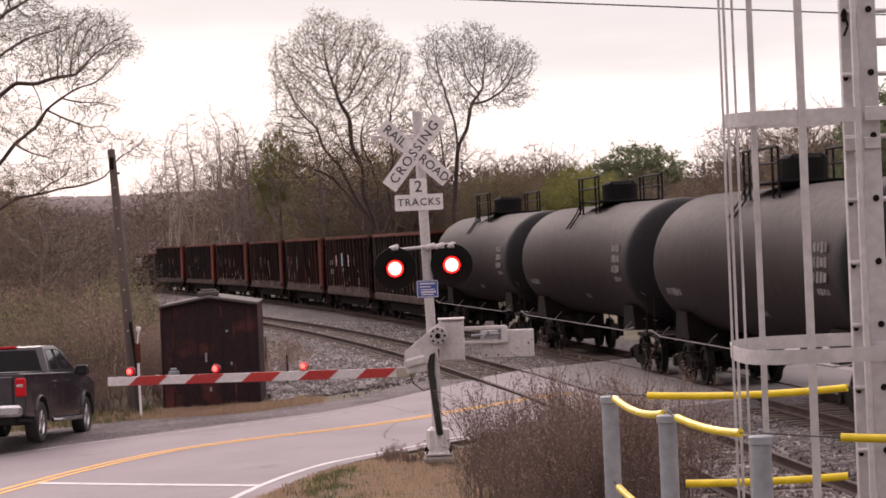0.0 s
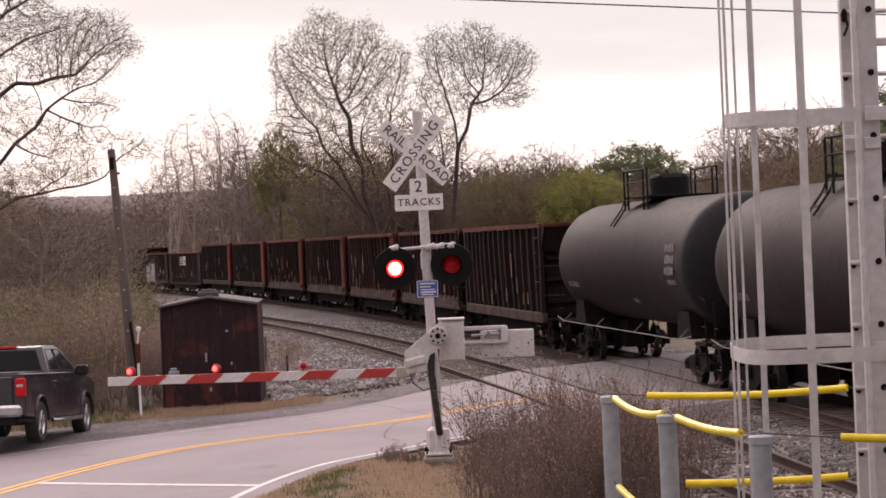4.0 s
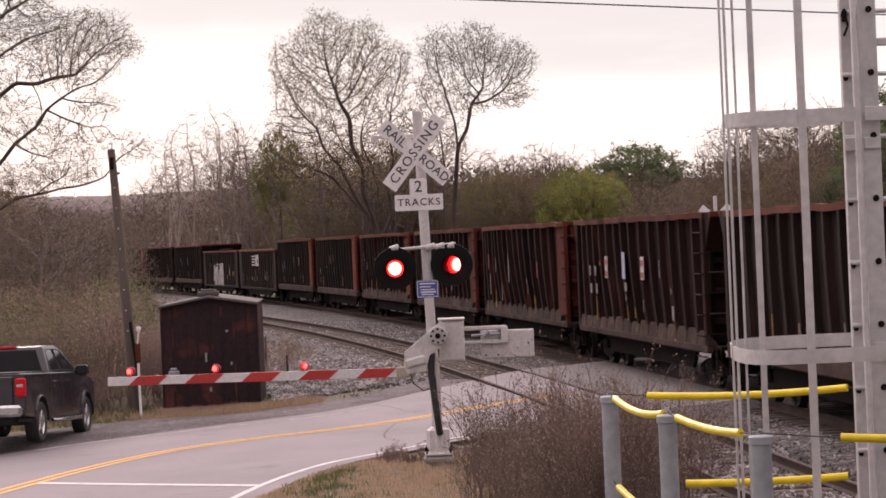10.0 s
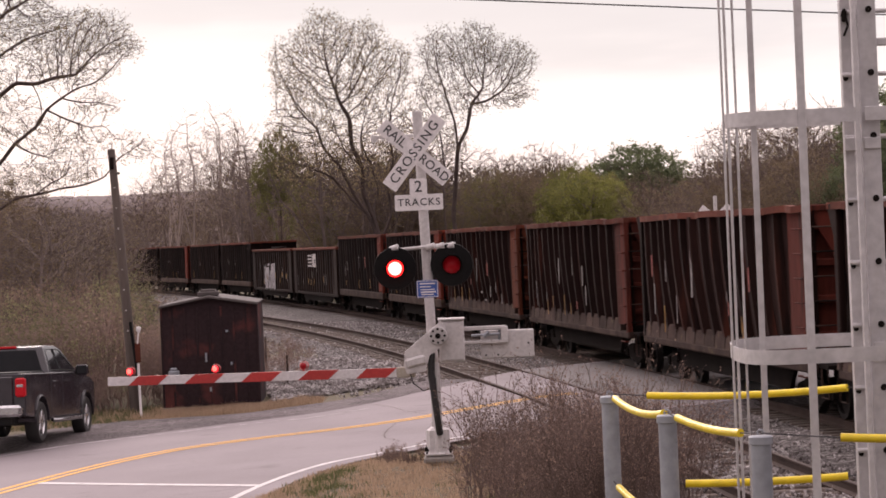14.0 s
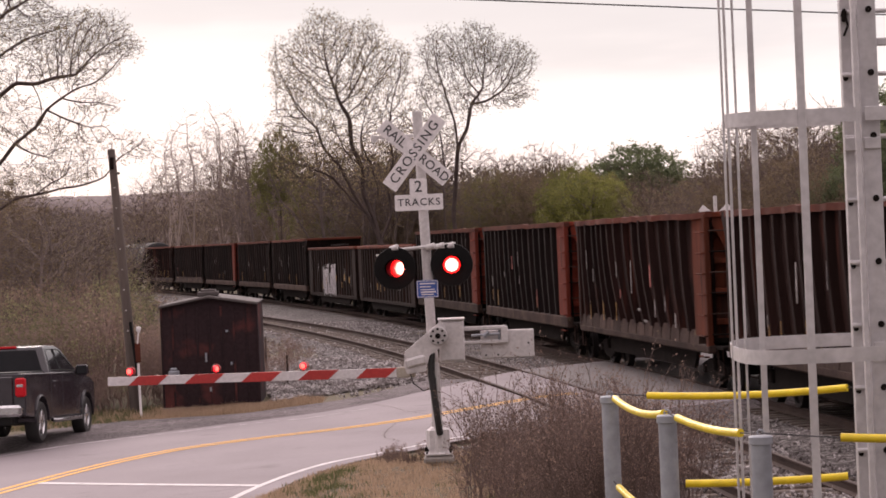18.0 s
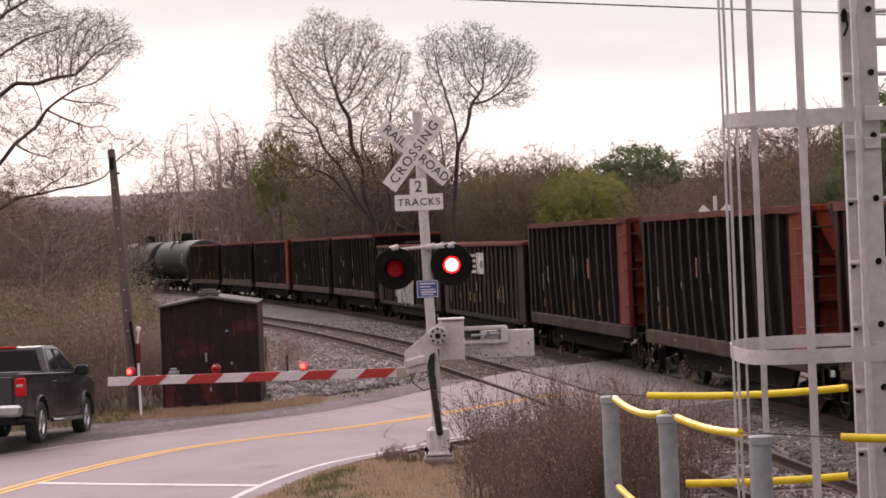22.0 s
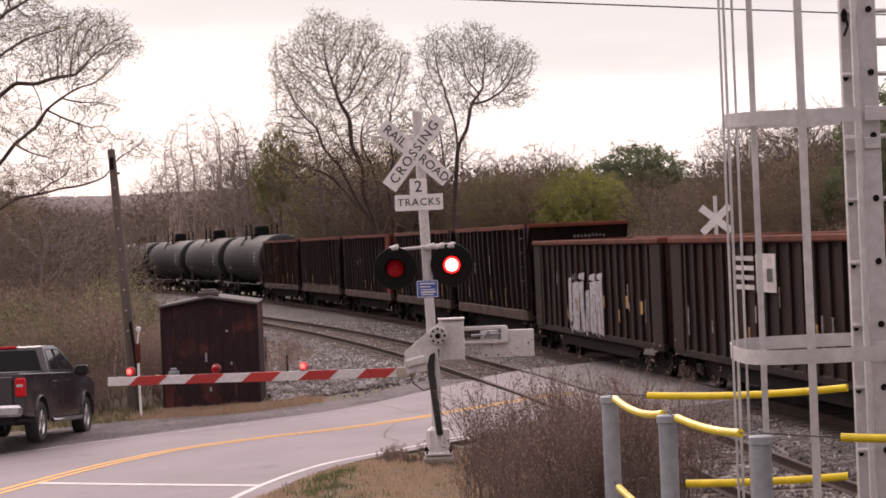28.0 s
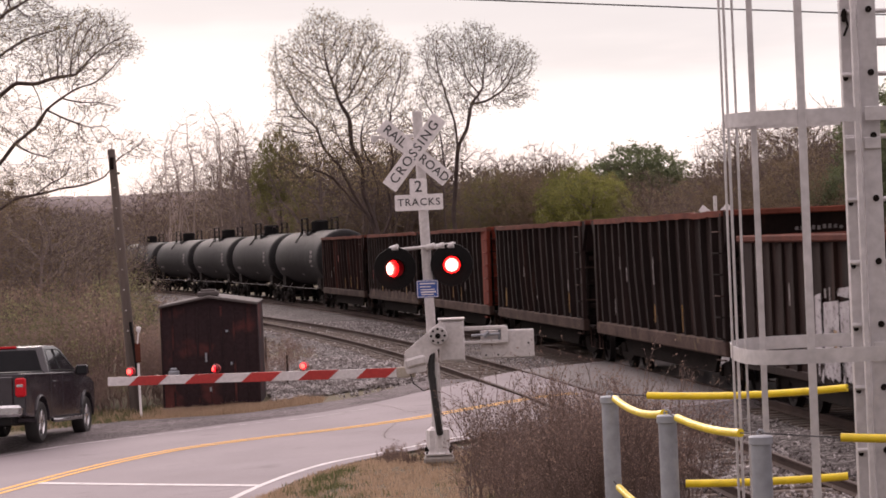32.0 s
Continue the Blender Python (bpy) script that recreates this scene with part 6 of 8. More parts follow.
def build_truck():
    t = thing("pickup_truck", "black crew pickup truck parked on the gravel shoulder", "pickup truck", at(-9.455, 47.16, -0.315) @ pose(0, 0, 0, 0, 0, 84.9) @ pose(0, 0, 0, 0, 2.5, 0) @ Matrix.Scale(1.05, 4))
    wb0, wb1, R = 1.22, 4.86, 0.405

    def arch(cx, r):
        return [(cx + r * math.cos(a), 0.40 + r * math.sin(a)) for a in np.linspace(math.pi, 0, 13)]
    low = [(0.06, 0.62), (0.04, 0.56), (wb0 - 0.52, 0.50)] + arch(wb0, 0.50) + [(wb0 + 0.52, 0.44), (wb1 - 0.52, 0.44)] + arch(wb1, 0.50) + [(wb1 + 0.52, 0.42), (5.52, 0.46), (5.60, 0.60), (5.60, 0.96), (5.52, 1.10), (5.32, 1.18), (4.45, 1.30), (4.25, 1.33), (0.03, 1.36)]
    g = Geo()
    g.prism(low, -0.985, 0.985)
    part("body", bevelled(g, "body", M_CARPAINT, 0.035), M_CARPAINT, t)
    # cab with a narrower roof
    g = Geo()
    bel, rf = [(1.97, 1.33), (4.36, 1.31)], [(2.22, 1.86), (2.5, 1.89), (3.25, 1.88), (3.55, 1.83)]
    poly = [bel[0], rf[0], rf[1], rf[2], rf[3], bel[1]]
    wid = [0.955, 0.77, 0.73, 0.73, 0.76, 0.95]
    n = len(poly)
    vs = [(x, -w, z) for (x, z), w in zip(poly, wid)] + [(x, w, z) for (x, z), w in zip(poly, wid)]
    g.add(vs, [tuple(range(n)), tuple(range(2 * n - 1, n - 1, -1))] + [(i, i + n, (i + 1) % n + n, (i + 1) % n) for i in range(n)])
    part("cab", bevelled(g, "cab", M_CARPAINT, 0.04), M_CARPAINT, t)

    def wall_y(x, z):
        k = min(max((z - 1.33) / (1.86 - 1.33), 0), 1)
        return 0.955 + (0.75 - 0.955) * k + 0.006
    for sgn in (-1, 1):
        for name, q in (("rear_side_window", [(2.16, 1.40), (2.32, 1.80), (2.86, 1.81), (2.86, 1.38)]), ("front_side_window", [(2.96, 1.38), (2.96, 1.81), (3.38, 1.79), (3.98, 1.37)])):
            g = Geo()
            vs = [(x, sgn * wall_y(x, z), z) for x, z in q] + [(x, sgn * (wall_y(x, z) - 0.02), z) for x, z in q]
            g.add(vs, [(0, 1, 2, 3), (7, 6, 5, 4)] + [(i, (i + 1) % 4, (i + 1) % 4 + 4, i + 4) for i in range(4)])
            w = part(name, g, M_CARGLASS, t, "dark tinted window")
            f = Geo()
            pts = [Vector((x, sgn * (wall_y(x, z) + 0.002), z)) for x, z in q]
            f.tube(pts + [pts[0]], 0.012, 5)
            part("window_trim", f, M_TRIM, w)
        for x in (2.91, 4.05, 1.985):
            g = Geo()
            g.box((x, sgn * 0.986, 0.93), (0.012, 0.006, 0.8))
            part("panel_gap", g, M_TRIM, t)
        for x in (2.2, 3.1):
            g = Geo()
            g.box((x, sgn * 1.0, 1.17), (0.2, 0.03, 0.035), 0.008)
            part("door_handle", g, M_CARPAINT, t)
        g = Geo()
        g.tube([(1.85, sgn * 1.03, 0.42), (1.95, sgn * 1.08, 0.40), (3.95, sgn * 1.08, 0.40), (4.05, sgn * 1.03, 0.42)], 0.04, 10)
        part("running_board", g, M_CHROME, t, "bright tubular side step", smooth=50)
        g = Geo()
        g.box((3.95, sgn * 1.13, 1.36), (0.14, 0.26, 0.22), 0.04)
        g.box((3.98, sgn * 1.0, 1.33), (0.06, 0.12, 0.05), 0.01)
        m = part("door_mirror", g, M_CARPAINT, t)
        g = Geo()
        g.box((3.872, sgn * 1.14, 1.37), (0.012, 0.20, 0.16), 0.003)
        part("mirror_glass", g, M_CARGLASS, m)
        g = Geo()
        g.box((0.05, sgn * 0.90, 1.10), (0.16, 0.19, 0.36), 0.03)
        lamp = part("tail_lamp", g, M_TAILRED, t, "red tail lamp")
        g = Geo()
        g.box((-0.028, sgn * 0.90, 1.13), (0.012, 0.13, 0.05), 0.004)
        part("reversing_lamp", g, M_CHROME, lamp)
        g = Geo()
        g.box((0.05, sgn * 0.992, 1.10), (0.15, 0.012, 0.012), 0.003)
        part("lens_seam", g, M_TRIM, lamp)
        g = Geo()
        g.box((5.57, sgn * 0.78, 1.0), (0.12, 0.38, 0.22), 0.03)
        part("headlamp", g, M_CARGLASS, t)
        # wheel arch lips
        for cx in (wb0, wb1):
            g = Geo()
            g.tube([(x, sgn * 0.988, z) for x, z in [(cx + 0.52 * math.cos(a), 0.40 + 0.52 * math.sin(a)) for a in np.linspace(0, math.pi, 14)]], 0.022, 6)
            part("arch_lip", g, M_CARPAINT, t)
    g = Geo()
    q = [(1.998, 1.40), (2.186, 1.80)]
    vs = [(q[0][0] - 0.012, -0.80, q[0][1]), (q[0][0] - 0.012, 0.80, q[0][1]), (q[1][0] - 0.012, 0.64, q[1][1]), (q[1][0] - 0.012, -0.64, q[1][1])]
    g.add(vs + [(x + 0.02, y, z) for x, y, z in vs], [(0, 1, 2, 3), (7, 6, 5, 4)] + [(i, (i + 1) % 4, (i + 1) % 4 + 4, i + 4) for i in range(4)])
    part("rear_window", g, M_REARGLASS, t, "dark rear window")
    g = Geo()
    q = [(3.56, 1.80), (4.27, 1.36)]
    vs = [(q[0][0] + 0.02, -0.68, q[0][1]), (q[0][0] + 0.02, 0.68, q[0][1]), (q[1][0] + 0.02, 0.84, q[1][1]), (q[1][0] + 0.02, -0.84, q[1][1])]
    g.add(vs + [(x - 0.02, y, z - 0.01) for x, y, z in vs], [(0, 1, 2, 3), (7, 6, 5, 4)] + [(i, (i + 1) % 4, (i + 1) % 4 + 4, i + 4) for i in range(4)])
    part("windshield", g, M_CARGLASS, t)
    g = Geo()
    g.box((2.21, 0, 1.865), (0.05, 0.5, 0.045), 0.01)
    part("high_brake_lamp", g, M_TAILRED, t)
    g = Geo()
    g.box((0.03, 0, 1.02), (0.06, 1.52, 0.58), 0.02)
    tg = part("tailgate", g, M_CARPAINT, t)
    g = Geo()
    g.box((-0.01, 0, 1.20), (0.03, 0.28, 0.08), 0.01)
    part("tailgate_handle", g, M_TRIM, tg)
    g = Geo()
    g.box((1.0, 0, 1.372), (1.86, 1.7, 0.03), 0.005)
    part("bed_cover", g, M_TRIM, t, "matt black bed cover")
    g = Geo()
    g.box((-0.07, 0, 0.66), (0.22, 1.9, 0.22), 0.05)
    b = part("rear_bumper", g, M_CHROME, t, "chrome rear bumper")
    g = Geo()
    g.box((-0.185, 0, 0.68), (0.012, 0.31, 0.16), 0.003)
    part("plate_holder", g, M_STENCIL, b)
    g = Geo()
    g.box((5.64, 0, 0.58), (0.16, 1.9, 0.24), 0.05)
    part("front_bumper", g, M_CHROME, t)
    g = Geo()
    g.box((5.60, 0, 0.92), (0.08, 1.1, 0.34), 0.02)
    part("grille", g, M_TRIM, t)
    g = Geo()
    g.box((2.8, 0, 0.46), (4.9, 1.3, 0.16), 0.03)
    for x in (wb0, wb1):
        g.tube([(x, -0.75, R), (x, 0.75, R)], 0.06, 8)
    part("chassis", g, M_TRIM, t)
    for x in (wb0, wb1):
        for sgn in (-1, 1):
            m = at(x, sgn * 0.86, R) @ pose(0, 0, 0, 90 if sgn < 0 else -90, 0, 0)
            w = Geo()
            w.lathe([(0.25, 0.11), (0.30, 0.135), (0.37, 0.13), (0.40, 0.09), (0.405, 0.0), (0.40, -0.09), (0.37, -0.13), (0.25, -0.11)], None, 36)
            wheel = part("wheel", w, M_RUBBER, t, "black tyre on a bright alloy rim", m=m, smooth=40)
            r = Geo()
            r.lathe([(0.255, 0.115), (0.25, 0.10), (0.235, 0.05), (0.235, -0.1)], None, 30)
            part("rim", r, M_CHROME, wheel, smooth=40)
            r = Geo()
            for k in range(6):
                a = math.pi * 2 * k / 6
                r.box((0.145 * math.cos(a), 0.145 * math.sin(a), 0.085), (0.22, 0.065, 0.035), 0.01, Euler((0, 0, a)).to_matrix())
            r.lathe([(0.001, 0.115), (0.05, 0.11), (0.06, 0.06)], None, 16)
            part("spokes", r, M_CHROME, wheel)
            r = Geo()
            r.lathe([(0.001, 0.03), (0.23, 0.03)], None, 20)
            part("brake_disc", r, M_TRIM, wheel)


build_truck()


# ---------------------------------------------------------------- trees and brush
def ring(p, d, r, n, out):
    u = d.cross(Vector((0.3, 0.5, 0.81)) if abs(d.z) < 0.95 else Vector((1, 0, 0))).normalized()
    w = d.cross(u)
    for k in range(n):
        a = 2 * math.pi * k / n
        out.append(p + (u * math.cos(a) + w * math.sin(a)) * r)


def limb(g, pts, r0, r1, n):
    base = len(g.v)
    vs = []
    m = len(pts)
    for i, p in enumerate(pts):
        d = (pts[min(i + 1, m - 1)] - pts[max(i - 1, 0)])
        d = d.normalized() if d.length > 1e-6 else Vector((0, 0, 1))
        ring(p, d, r0 + (r1 - r0) * i / (m - 1), n, vs)
    g.v.extend(tuple(p) for p in vs)
    for i in range(m - 1):
        for k in range(n):
            a, b = base + i * n + k, base + i * n + (k + 1) % n
            g.f.append((a, b, b + n, a + n))
            g.s.append(0)


def leaf(g, p, s, rnd):
    u = Vector((rnd.gauss(0, 1), rnd.gauss(0, 1), rnd.gauss(0, 1))).normalized() * s
    w = u.cross(Vector((rnd.gauss(0, 1), rnd.gauss(0, 1), rnd.gauss(0, 1)))).normalized() * s * 0.55
    k = len(g.v)
    g.v.extend((tuple(p - u), tuple(p + w), tuple(p + u), tuple(p - w)))
    g.f.append((k, k + 1, k + 2, k + 3))
    g.s.append(0)


def colonize(rnd, seeds, pts, step, reach, kill, lift=0.08, wander=0.12, most=140):
    """Lets the given stems grow towards scattered points of the crown until the points are used up. Gives nodes and their parents."""
    pos, parent = [], []
    for line in seeds:
        prev = -1
        for k, p in enumerate(line):
            p = Vector(p)
            if k == 0 and pos:
                near = min(range(len(pos)), key=lambda i: (pos[i] - p).length)
                if (pos[near] - p).length < 0.5:
                    prev = near
                    continue
            if prev >= 0:
                a = pos[prev]
                n = max(1, int((p - a).length / step))
                for j in range(1, n + 1):
                    q = a.lerp(p, j / n) + Vector((rnd.gauss(0, 1), rnd.gauss(0, 1), rnd.gauss(0, 1))) * step * wander * (0.6 if j < n else 0)
                    pos.append(q)
                    parent.append(prev)
                    prev = len(pos) - 1
            else:
                pos.append(p)
                parent.append(-1)
                prev = len(pos) - 1
    pts = np.array(pts)
    best = np.full(len(pts), 1e9)
    which = np.zeros(len(pts), int)
    first, born = 0, {}
    for turn in range(most):
        fresh = np.array([tuple(p) for p in pos[first:]])
        d = np.linalg.norm(pts[:, None, :] - fresh[None], axis=2)
        k = d.argmin(1)
        dm = d[np.arange(len(pts)), k]
        better = dm < best
        best[better], which[better] = dm[better], k[better] + first
        keep = best > kill
        pts, best, which = pts[keep], best[keep], which[keep]
        if not len(pts):
            break
        use = best < reach
        if not use.any():
            use = best <= best.min() + 0.01
        first = len(pos)
        acc = {}
        for p, n in zip(pts[use], which[use]):
            v = Vector(p) - pos[n]
            acc[int(n)] = acc.get(int(n), Vector((0, 0, 0))) + v.normalized()
        for n, v in acc.items():
            born[n] = born.get(n, 0) + 1
            if born[n] > 3:
                stale = which == n
                best[stale] = 0
                continue
            v = v.normalized() if v.length > 1e-4 else Vector((rnd.gauss(0, 1), rnd.gauss(0, 1), 1)).normalized()
            v = (v + Vector((rnd.gauss(0, wander), rnd.gauss(0, wander), rnd.gauss(0, wander) + lift))).normalized()
            pos.append(pos[n] + v * step)
            parent.append(n)
        if len(pos) > 16000 or len(pos) == first:
            break
    return pos, parent


def crown_points(rnd, lobes, n):
    """Random points in a union of ellipsoids, each centre, half sizes and share."""
    out = []
    total = sum(b[6] for b in lobes)
    for cx, cy, cz, rx, ry, rz, share in lobes:
        for k in range(int(n * share / total)):
            v = Vector((rnd.gauss(0, 1), rnd.gauss(0, 1), rnd.gauss(0, 1))).normalized() * rnd.random() ** 0.36
            out.append((cx + v.x * rx, cy + v.y * ry, cz + v.z * rz))
    return out


def crown_tree(seed, seeds, lobes, n, step, reach, kill, tip, bark, leafm, twigs=1.5, twig=0.4, leaf_n=1, leaf_s=0.04, power=2.35, lift=0.08):
    """A tree grown into its crown: smooth tapering limbs, side twigs on the thin wood, and buds or leaves on the twigs."""
    rnd = random.Random(seed)
    pos, parent = colonize(rnd, seeds, crown_points(rnd, lobes, n), step, reach, kill, lift)
    count = len(pos)
    kids = [[] for _ in range(count)]
    for i, p in enumerate(parent):
        if p >= 0:
            kids[p].append(i)
    acc = [0.0] * count
    for i in range(count - 1, -1, -1):
        acc[i] = acc[i] or tip ** power
        if parent[i] >= 0:
            acc[parent[i]] += acc[i]
    rad = [a ** (1 / power) for a in acc]
    wood, leaves = Geo(), Geo()
    todo = [(i, -1) for i, p in enumerate(parent) if p < 0]
    while todo:
        i, came = todo.pop()
        line = [came] if came >= 0 else []
        while True:
            line.append(i)
            if not kids[i]:
                break
            order = sorted(kids[i], key=lambda j: -rad[j])
            todo.extend((j, i) for j in order[1:])
            i = order[0]
        if len(line) < 2:
            continue
        pts = [pos[j] for j in line]
        sm = [pts[0]] + [(pts[k - 1] + pts[k] * 2 + pts[k + 1]) / 4 for k in range(1, len(pts) - 1)] + [pts[-1]]
        rr = [rad[j] for j in line]
        rr[0] = min(rr[0], rr[1] * 1.25)
        sm[0] = pos[line[0]]
        taper_limb(wood, sm, rr, 7 if rr[0] > tip * 8 else 5 if rr[0] > tip * 3 else 3)
    for i in range(count):
        if rad[i] > tip * 3.2:
            continue
        way = (pos[i] - pos[parent[i]]).normalized() if parent[i] >= 0 else Vector((0, 0, 1))
        for k in range(int(twigs + rnd.random())):
            d = (way + Vector((rnd.gauss(0, 0.75), rnd.gauss(0, 0.75), rnd.gauss(0.15, 0.6)))).normalized()
            ln = twig * rnd.uniform(0.4, 1.15)
            mid = pos[i] + d * ln * 0.5 + Vector((rnd.gauss(0, 0.05), rnd.gauss(0, 0.05), rnd.gauss(0, 0.05))) * ln
            end = mid + (d + Vector((rnd.gauss(0, 0.3), rnd.gauss(0, 0.3), 0.15 + rnd.gauss(0, 0.3)))).normalized() * ln * 0.5
            taper_limb(wood, [pos[i], mid, end], [tip * 0.8, tip * 0.65, tip * 0.4], 3)
            for j in range(leaf_n):
                q = mid.lerp(end, rnd.uniform(-0.3, 1.1)) + Vector((rnd.gauss(0, 1), rnd.gauss(0, 1), rnd.gauss(0, 1))) * twig * 0.22
                leaf(leaves, q, leaf_s * rnd.uniform(0.6, 1.3), rnd)
    return wood.mesh("trunk", bark, 60), leaves.mesh("crown", leafm) if leaves.f else None


def taper_limb(g, pts, radii, n):
    base = len(g.v)
    vs = []
    m = len(pts)
    for i, p in enumerate(pts):
        d = pts[min(i + 1, m - 1)] - pts[max(i - 1, 0)]
        d = d.normalized() if d.length > 1e-6 else Vector((0, 0, 1))
        ring(p, d, radii[i], n, vs)
    g.v.extend(tuple(p) for p in vs)
    for i in range(m - 1):
        for k in range(n):
            a, b = base + i * n + k, base + i * n + (k + 1) % n
            g.f.append((a, b, b + n, a + n))
            g.s.append(0)


def grow(rnd, wood, leaves, start, way, length, radius, level, plan, leaf_n, leaf_s):
    """One branch and all that it carries. plan: for each level the count of children, their angle, length and the branch's wander."""
    count, angle, ratio, wander = plan[level]
    last = level == len(plan) - 1
    segs = 8 if level == 0 else 5 if level == 1 else 4 if level == 2 else 3
    pts, p, d = [start.copy()], start.copy(), way.normalized()
    for i in range(segs):
        d = (d + Vector((rnd.gauss(0, wander), rnd.gauss(0, wander), rnd.gauss(0, wander) + (0.06 if level == 0 else 0.012)))).normalized()
        p = p + d * length / segs
        pts.append(p.copy())
    tip = radius * (0.35 if not last else 0.4)
    limb(wood, pts, radius, tip, 8 if level == 0 else 5 if level == 1 else 4 if level == 2 else 3)
    if last:
        for k in range(leaf_n):
            q = pts[rnd.randrange(1, len(pts))] + Vector((rnd.gauss(0, 1), rnd.gauss(0, 1), rnd.gauss(0, 1))) * min(leaf_s * 3, 0.12)
            leaf(leaves, q, leaf_s * rnd.uniform(0.6, 1.3), rnd)
        return
    for k in range(count):
        t = rnd.uniform(0.25 if level else 0.45, 1.0) if k else 1.0
        f = t * segs
        i = min(int(f), segs - 1)
        q = pts[i].lerp(pts[i + 1], f - i)
        dd = (pts[i + 1] - pts[i]).normalized()
        side = dd.cross(Vector((rnd.gauss(0, 1), rnd.gauss(0, 1), rnd.gauss(0, 1)))).normalized()
        a = radians(angle) * rnd.uniform(0.6, 1.25) * (0.4 if k == 0 else 1)
        w = dd * math.cos(a) + side * math.sin(a)
        grow(rnd, wood, leaves, q, w, length * ratio * rnd.uniform(0.7, 1.15) * (1.15 - 0.45 * t), max(radius * (1 - 0.5 * t) * (0.55 if level == 0 else 0.5), min(0.0055, radius * 0.6)), level + 1, plan, leaf_n, leaf_s)


def tree_meshes(seed, trunks, plan, leaf_n, leaf_s, bark, leafm):
    """trunks: start, way, length, radius of each stem."""
    rnd = random.Random(seed)
    wood, leaves = Geo(), Geo()
    for st, way, length, radius in trunks:
        grow(rnd, wood, leaves, Vector(st), Vector(way), length, radius, 0, plan, leaf_n, leaf_s)
    return wood.mesh("trunk", bark), leaves.mesh("crown", leafm) if leaves.f else None


def plant(name, label, category, meshes, m, group=""):
    t = thing(name, label, category, m, group)
    part("trunk", meshes[0], None, t)
    if meshes[1]:
        part("crown", meshes[1], None, t)
    return t


def build_trees():
    # the pair of tall budding trees behind the train
    stems = [[(0, 0, 0), (0.1, 0, 3.6), (-0.4, 0, 5.0), (-1.2, -0.3, 6.3), (-1.8, -0.2, 7.7), (-2.7, 0.0, 8.8), (-3.0, 0.1, 9.9)], [(0.1, 0, 3.6), (-0.2, 0, 5.1), (-0.7, 0.1, 6.3), (-0.6, 0.1, 7.6), (-1.2, -0.3, 8.8), (-1.2, -0.4, 10.2), (-1.8, -0.3, 11.3)], [(-0.2, 0, 5.1), (0.1, 0.3, 6.4), (-0.2, 0.4, 7.8), (-0.7, 0.2, 8.9), (-0.6, 0, 9.8)],
             [(-0.4, 0, 5.0), (-1.5, 0.5, 6.2), (-2.4, 0.4, 7.3), (-3.3, 0.3, 7.7)], [(0.1, 0, 3.6), (0.8, 0, 5.2), (0.6, 0, 6.6), (1.0, 0.1, 8.0), (0.8, 0.1, 9.6)], [(0.1, 0, 3.6), (1.2, 0.4, 5.0), (1.5, 0.3, 6.3), (2.1, 0.4, 7.4)], [(-0.6, 0.1, 7.6), (-1.6, 0.2, 8.6), (-2.0, 0.5, 9.6)]]
    lobes = [(-4.2, 0, 13.0, 1.3, 1.4, 1.7, 2.4), (-2.4, 0, 14.3, 1.6, 1.6, 1.7, 3.4), (-0.3, 0, 14.0, 1.3, 1.4, 1.4, 2.4), (-3.2, 0, 11.5, 2.2, 2.2, 1.9, 2.6), (-0.5, 0, 11.8, 2.0, 2.2, 1.8, 2.4), (1.2, 0, 12.6, 1.1, 1.5, 1.7, 1.4), (-4.6, 0, 9.8, 1.2, 1.4, 1.4, 1.1), (-2.2, 0, 9.2, 2.3, 2.0, 1.7, 1.5), (1.3, 0, 9.6, 1.4, 1.6, 1.9, 1.2), (-3.7, 0, 7.8, 1.8, 1.4, 1.1, 0.6), (0, 0, 7.4, 2.6, 2.0, 1.4, 0.8)]
    big = crown_tree(31, stems, lobes, 5600, 0.27, 2.6, 0.29, 0.0092, M_DARKBARK, M_BUD, 2.3, 0.5, 3, 0.045, 2.4)
    plant("tall_tree", "tall bare tree with fine branches and first buds", "tree", big, at(-3.39, 125, -0.4))
    stems = [[(0, 0, 0), (0, 0, 3.4), (-0.1, 0, 5.0), (0.1, 0, 6.5), (0.3, -0.3, 8.6), (0.9, -0.1, 9.7), (1.1, 0.0, 10.9), (1.8, -0.1, 11.7)], [(0.3, -0.3, 8.6), (0.2, 0, 9.9), (-0.1, 0, 11.0)], [(0.1, 0, 6.5), (-0.5, 0.2, 7.8), (-0.6, 0.1, 9.3), (-0.9, -0.3, 10.4)], [(1.1, 0, 10.9), (1.9, 0.2, 11.0), (2.6, 0.3, 11.4)]]
    lobes = [(-0.4, 0, 13.6, 1.3, 1.4, 1.5, 2), (1.5, 0, 13.8, 1.5, 1.5, 1.5, 2.4), (3.3, 0, 13.0, 1.5, 1.4, 1.3, 2), (-1.0, 0, 11.2, 1.1, 1.4, 1.7, 1.2), (1.0, 0, 11.5, 1.5, 1.5, 1.5, 1.2), (3.3, 0, 11.3, 1.3, 1.2, 0.8, 0.9), (0.0, 0, 9.2, 1.2, 1.2, 1.3, 0.6)]
    big2 = crown_tree(34, stems, lobes, 3300, 0.27, 2.4, 0.29, 0.0092, M_DARKBARK, M_BUD, 2.3, 0.5, 3, 0.045, 2.4)
    plant("tall_tree", "tall bare tree with arching branches and first buds", "tree", big2, at(0.73, 128, -0.4))
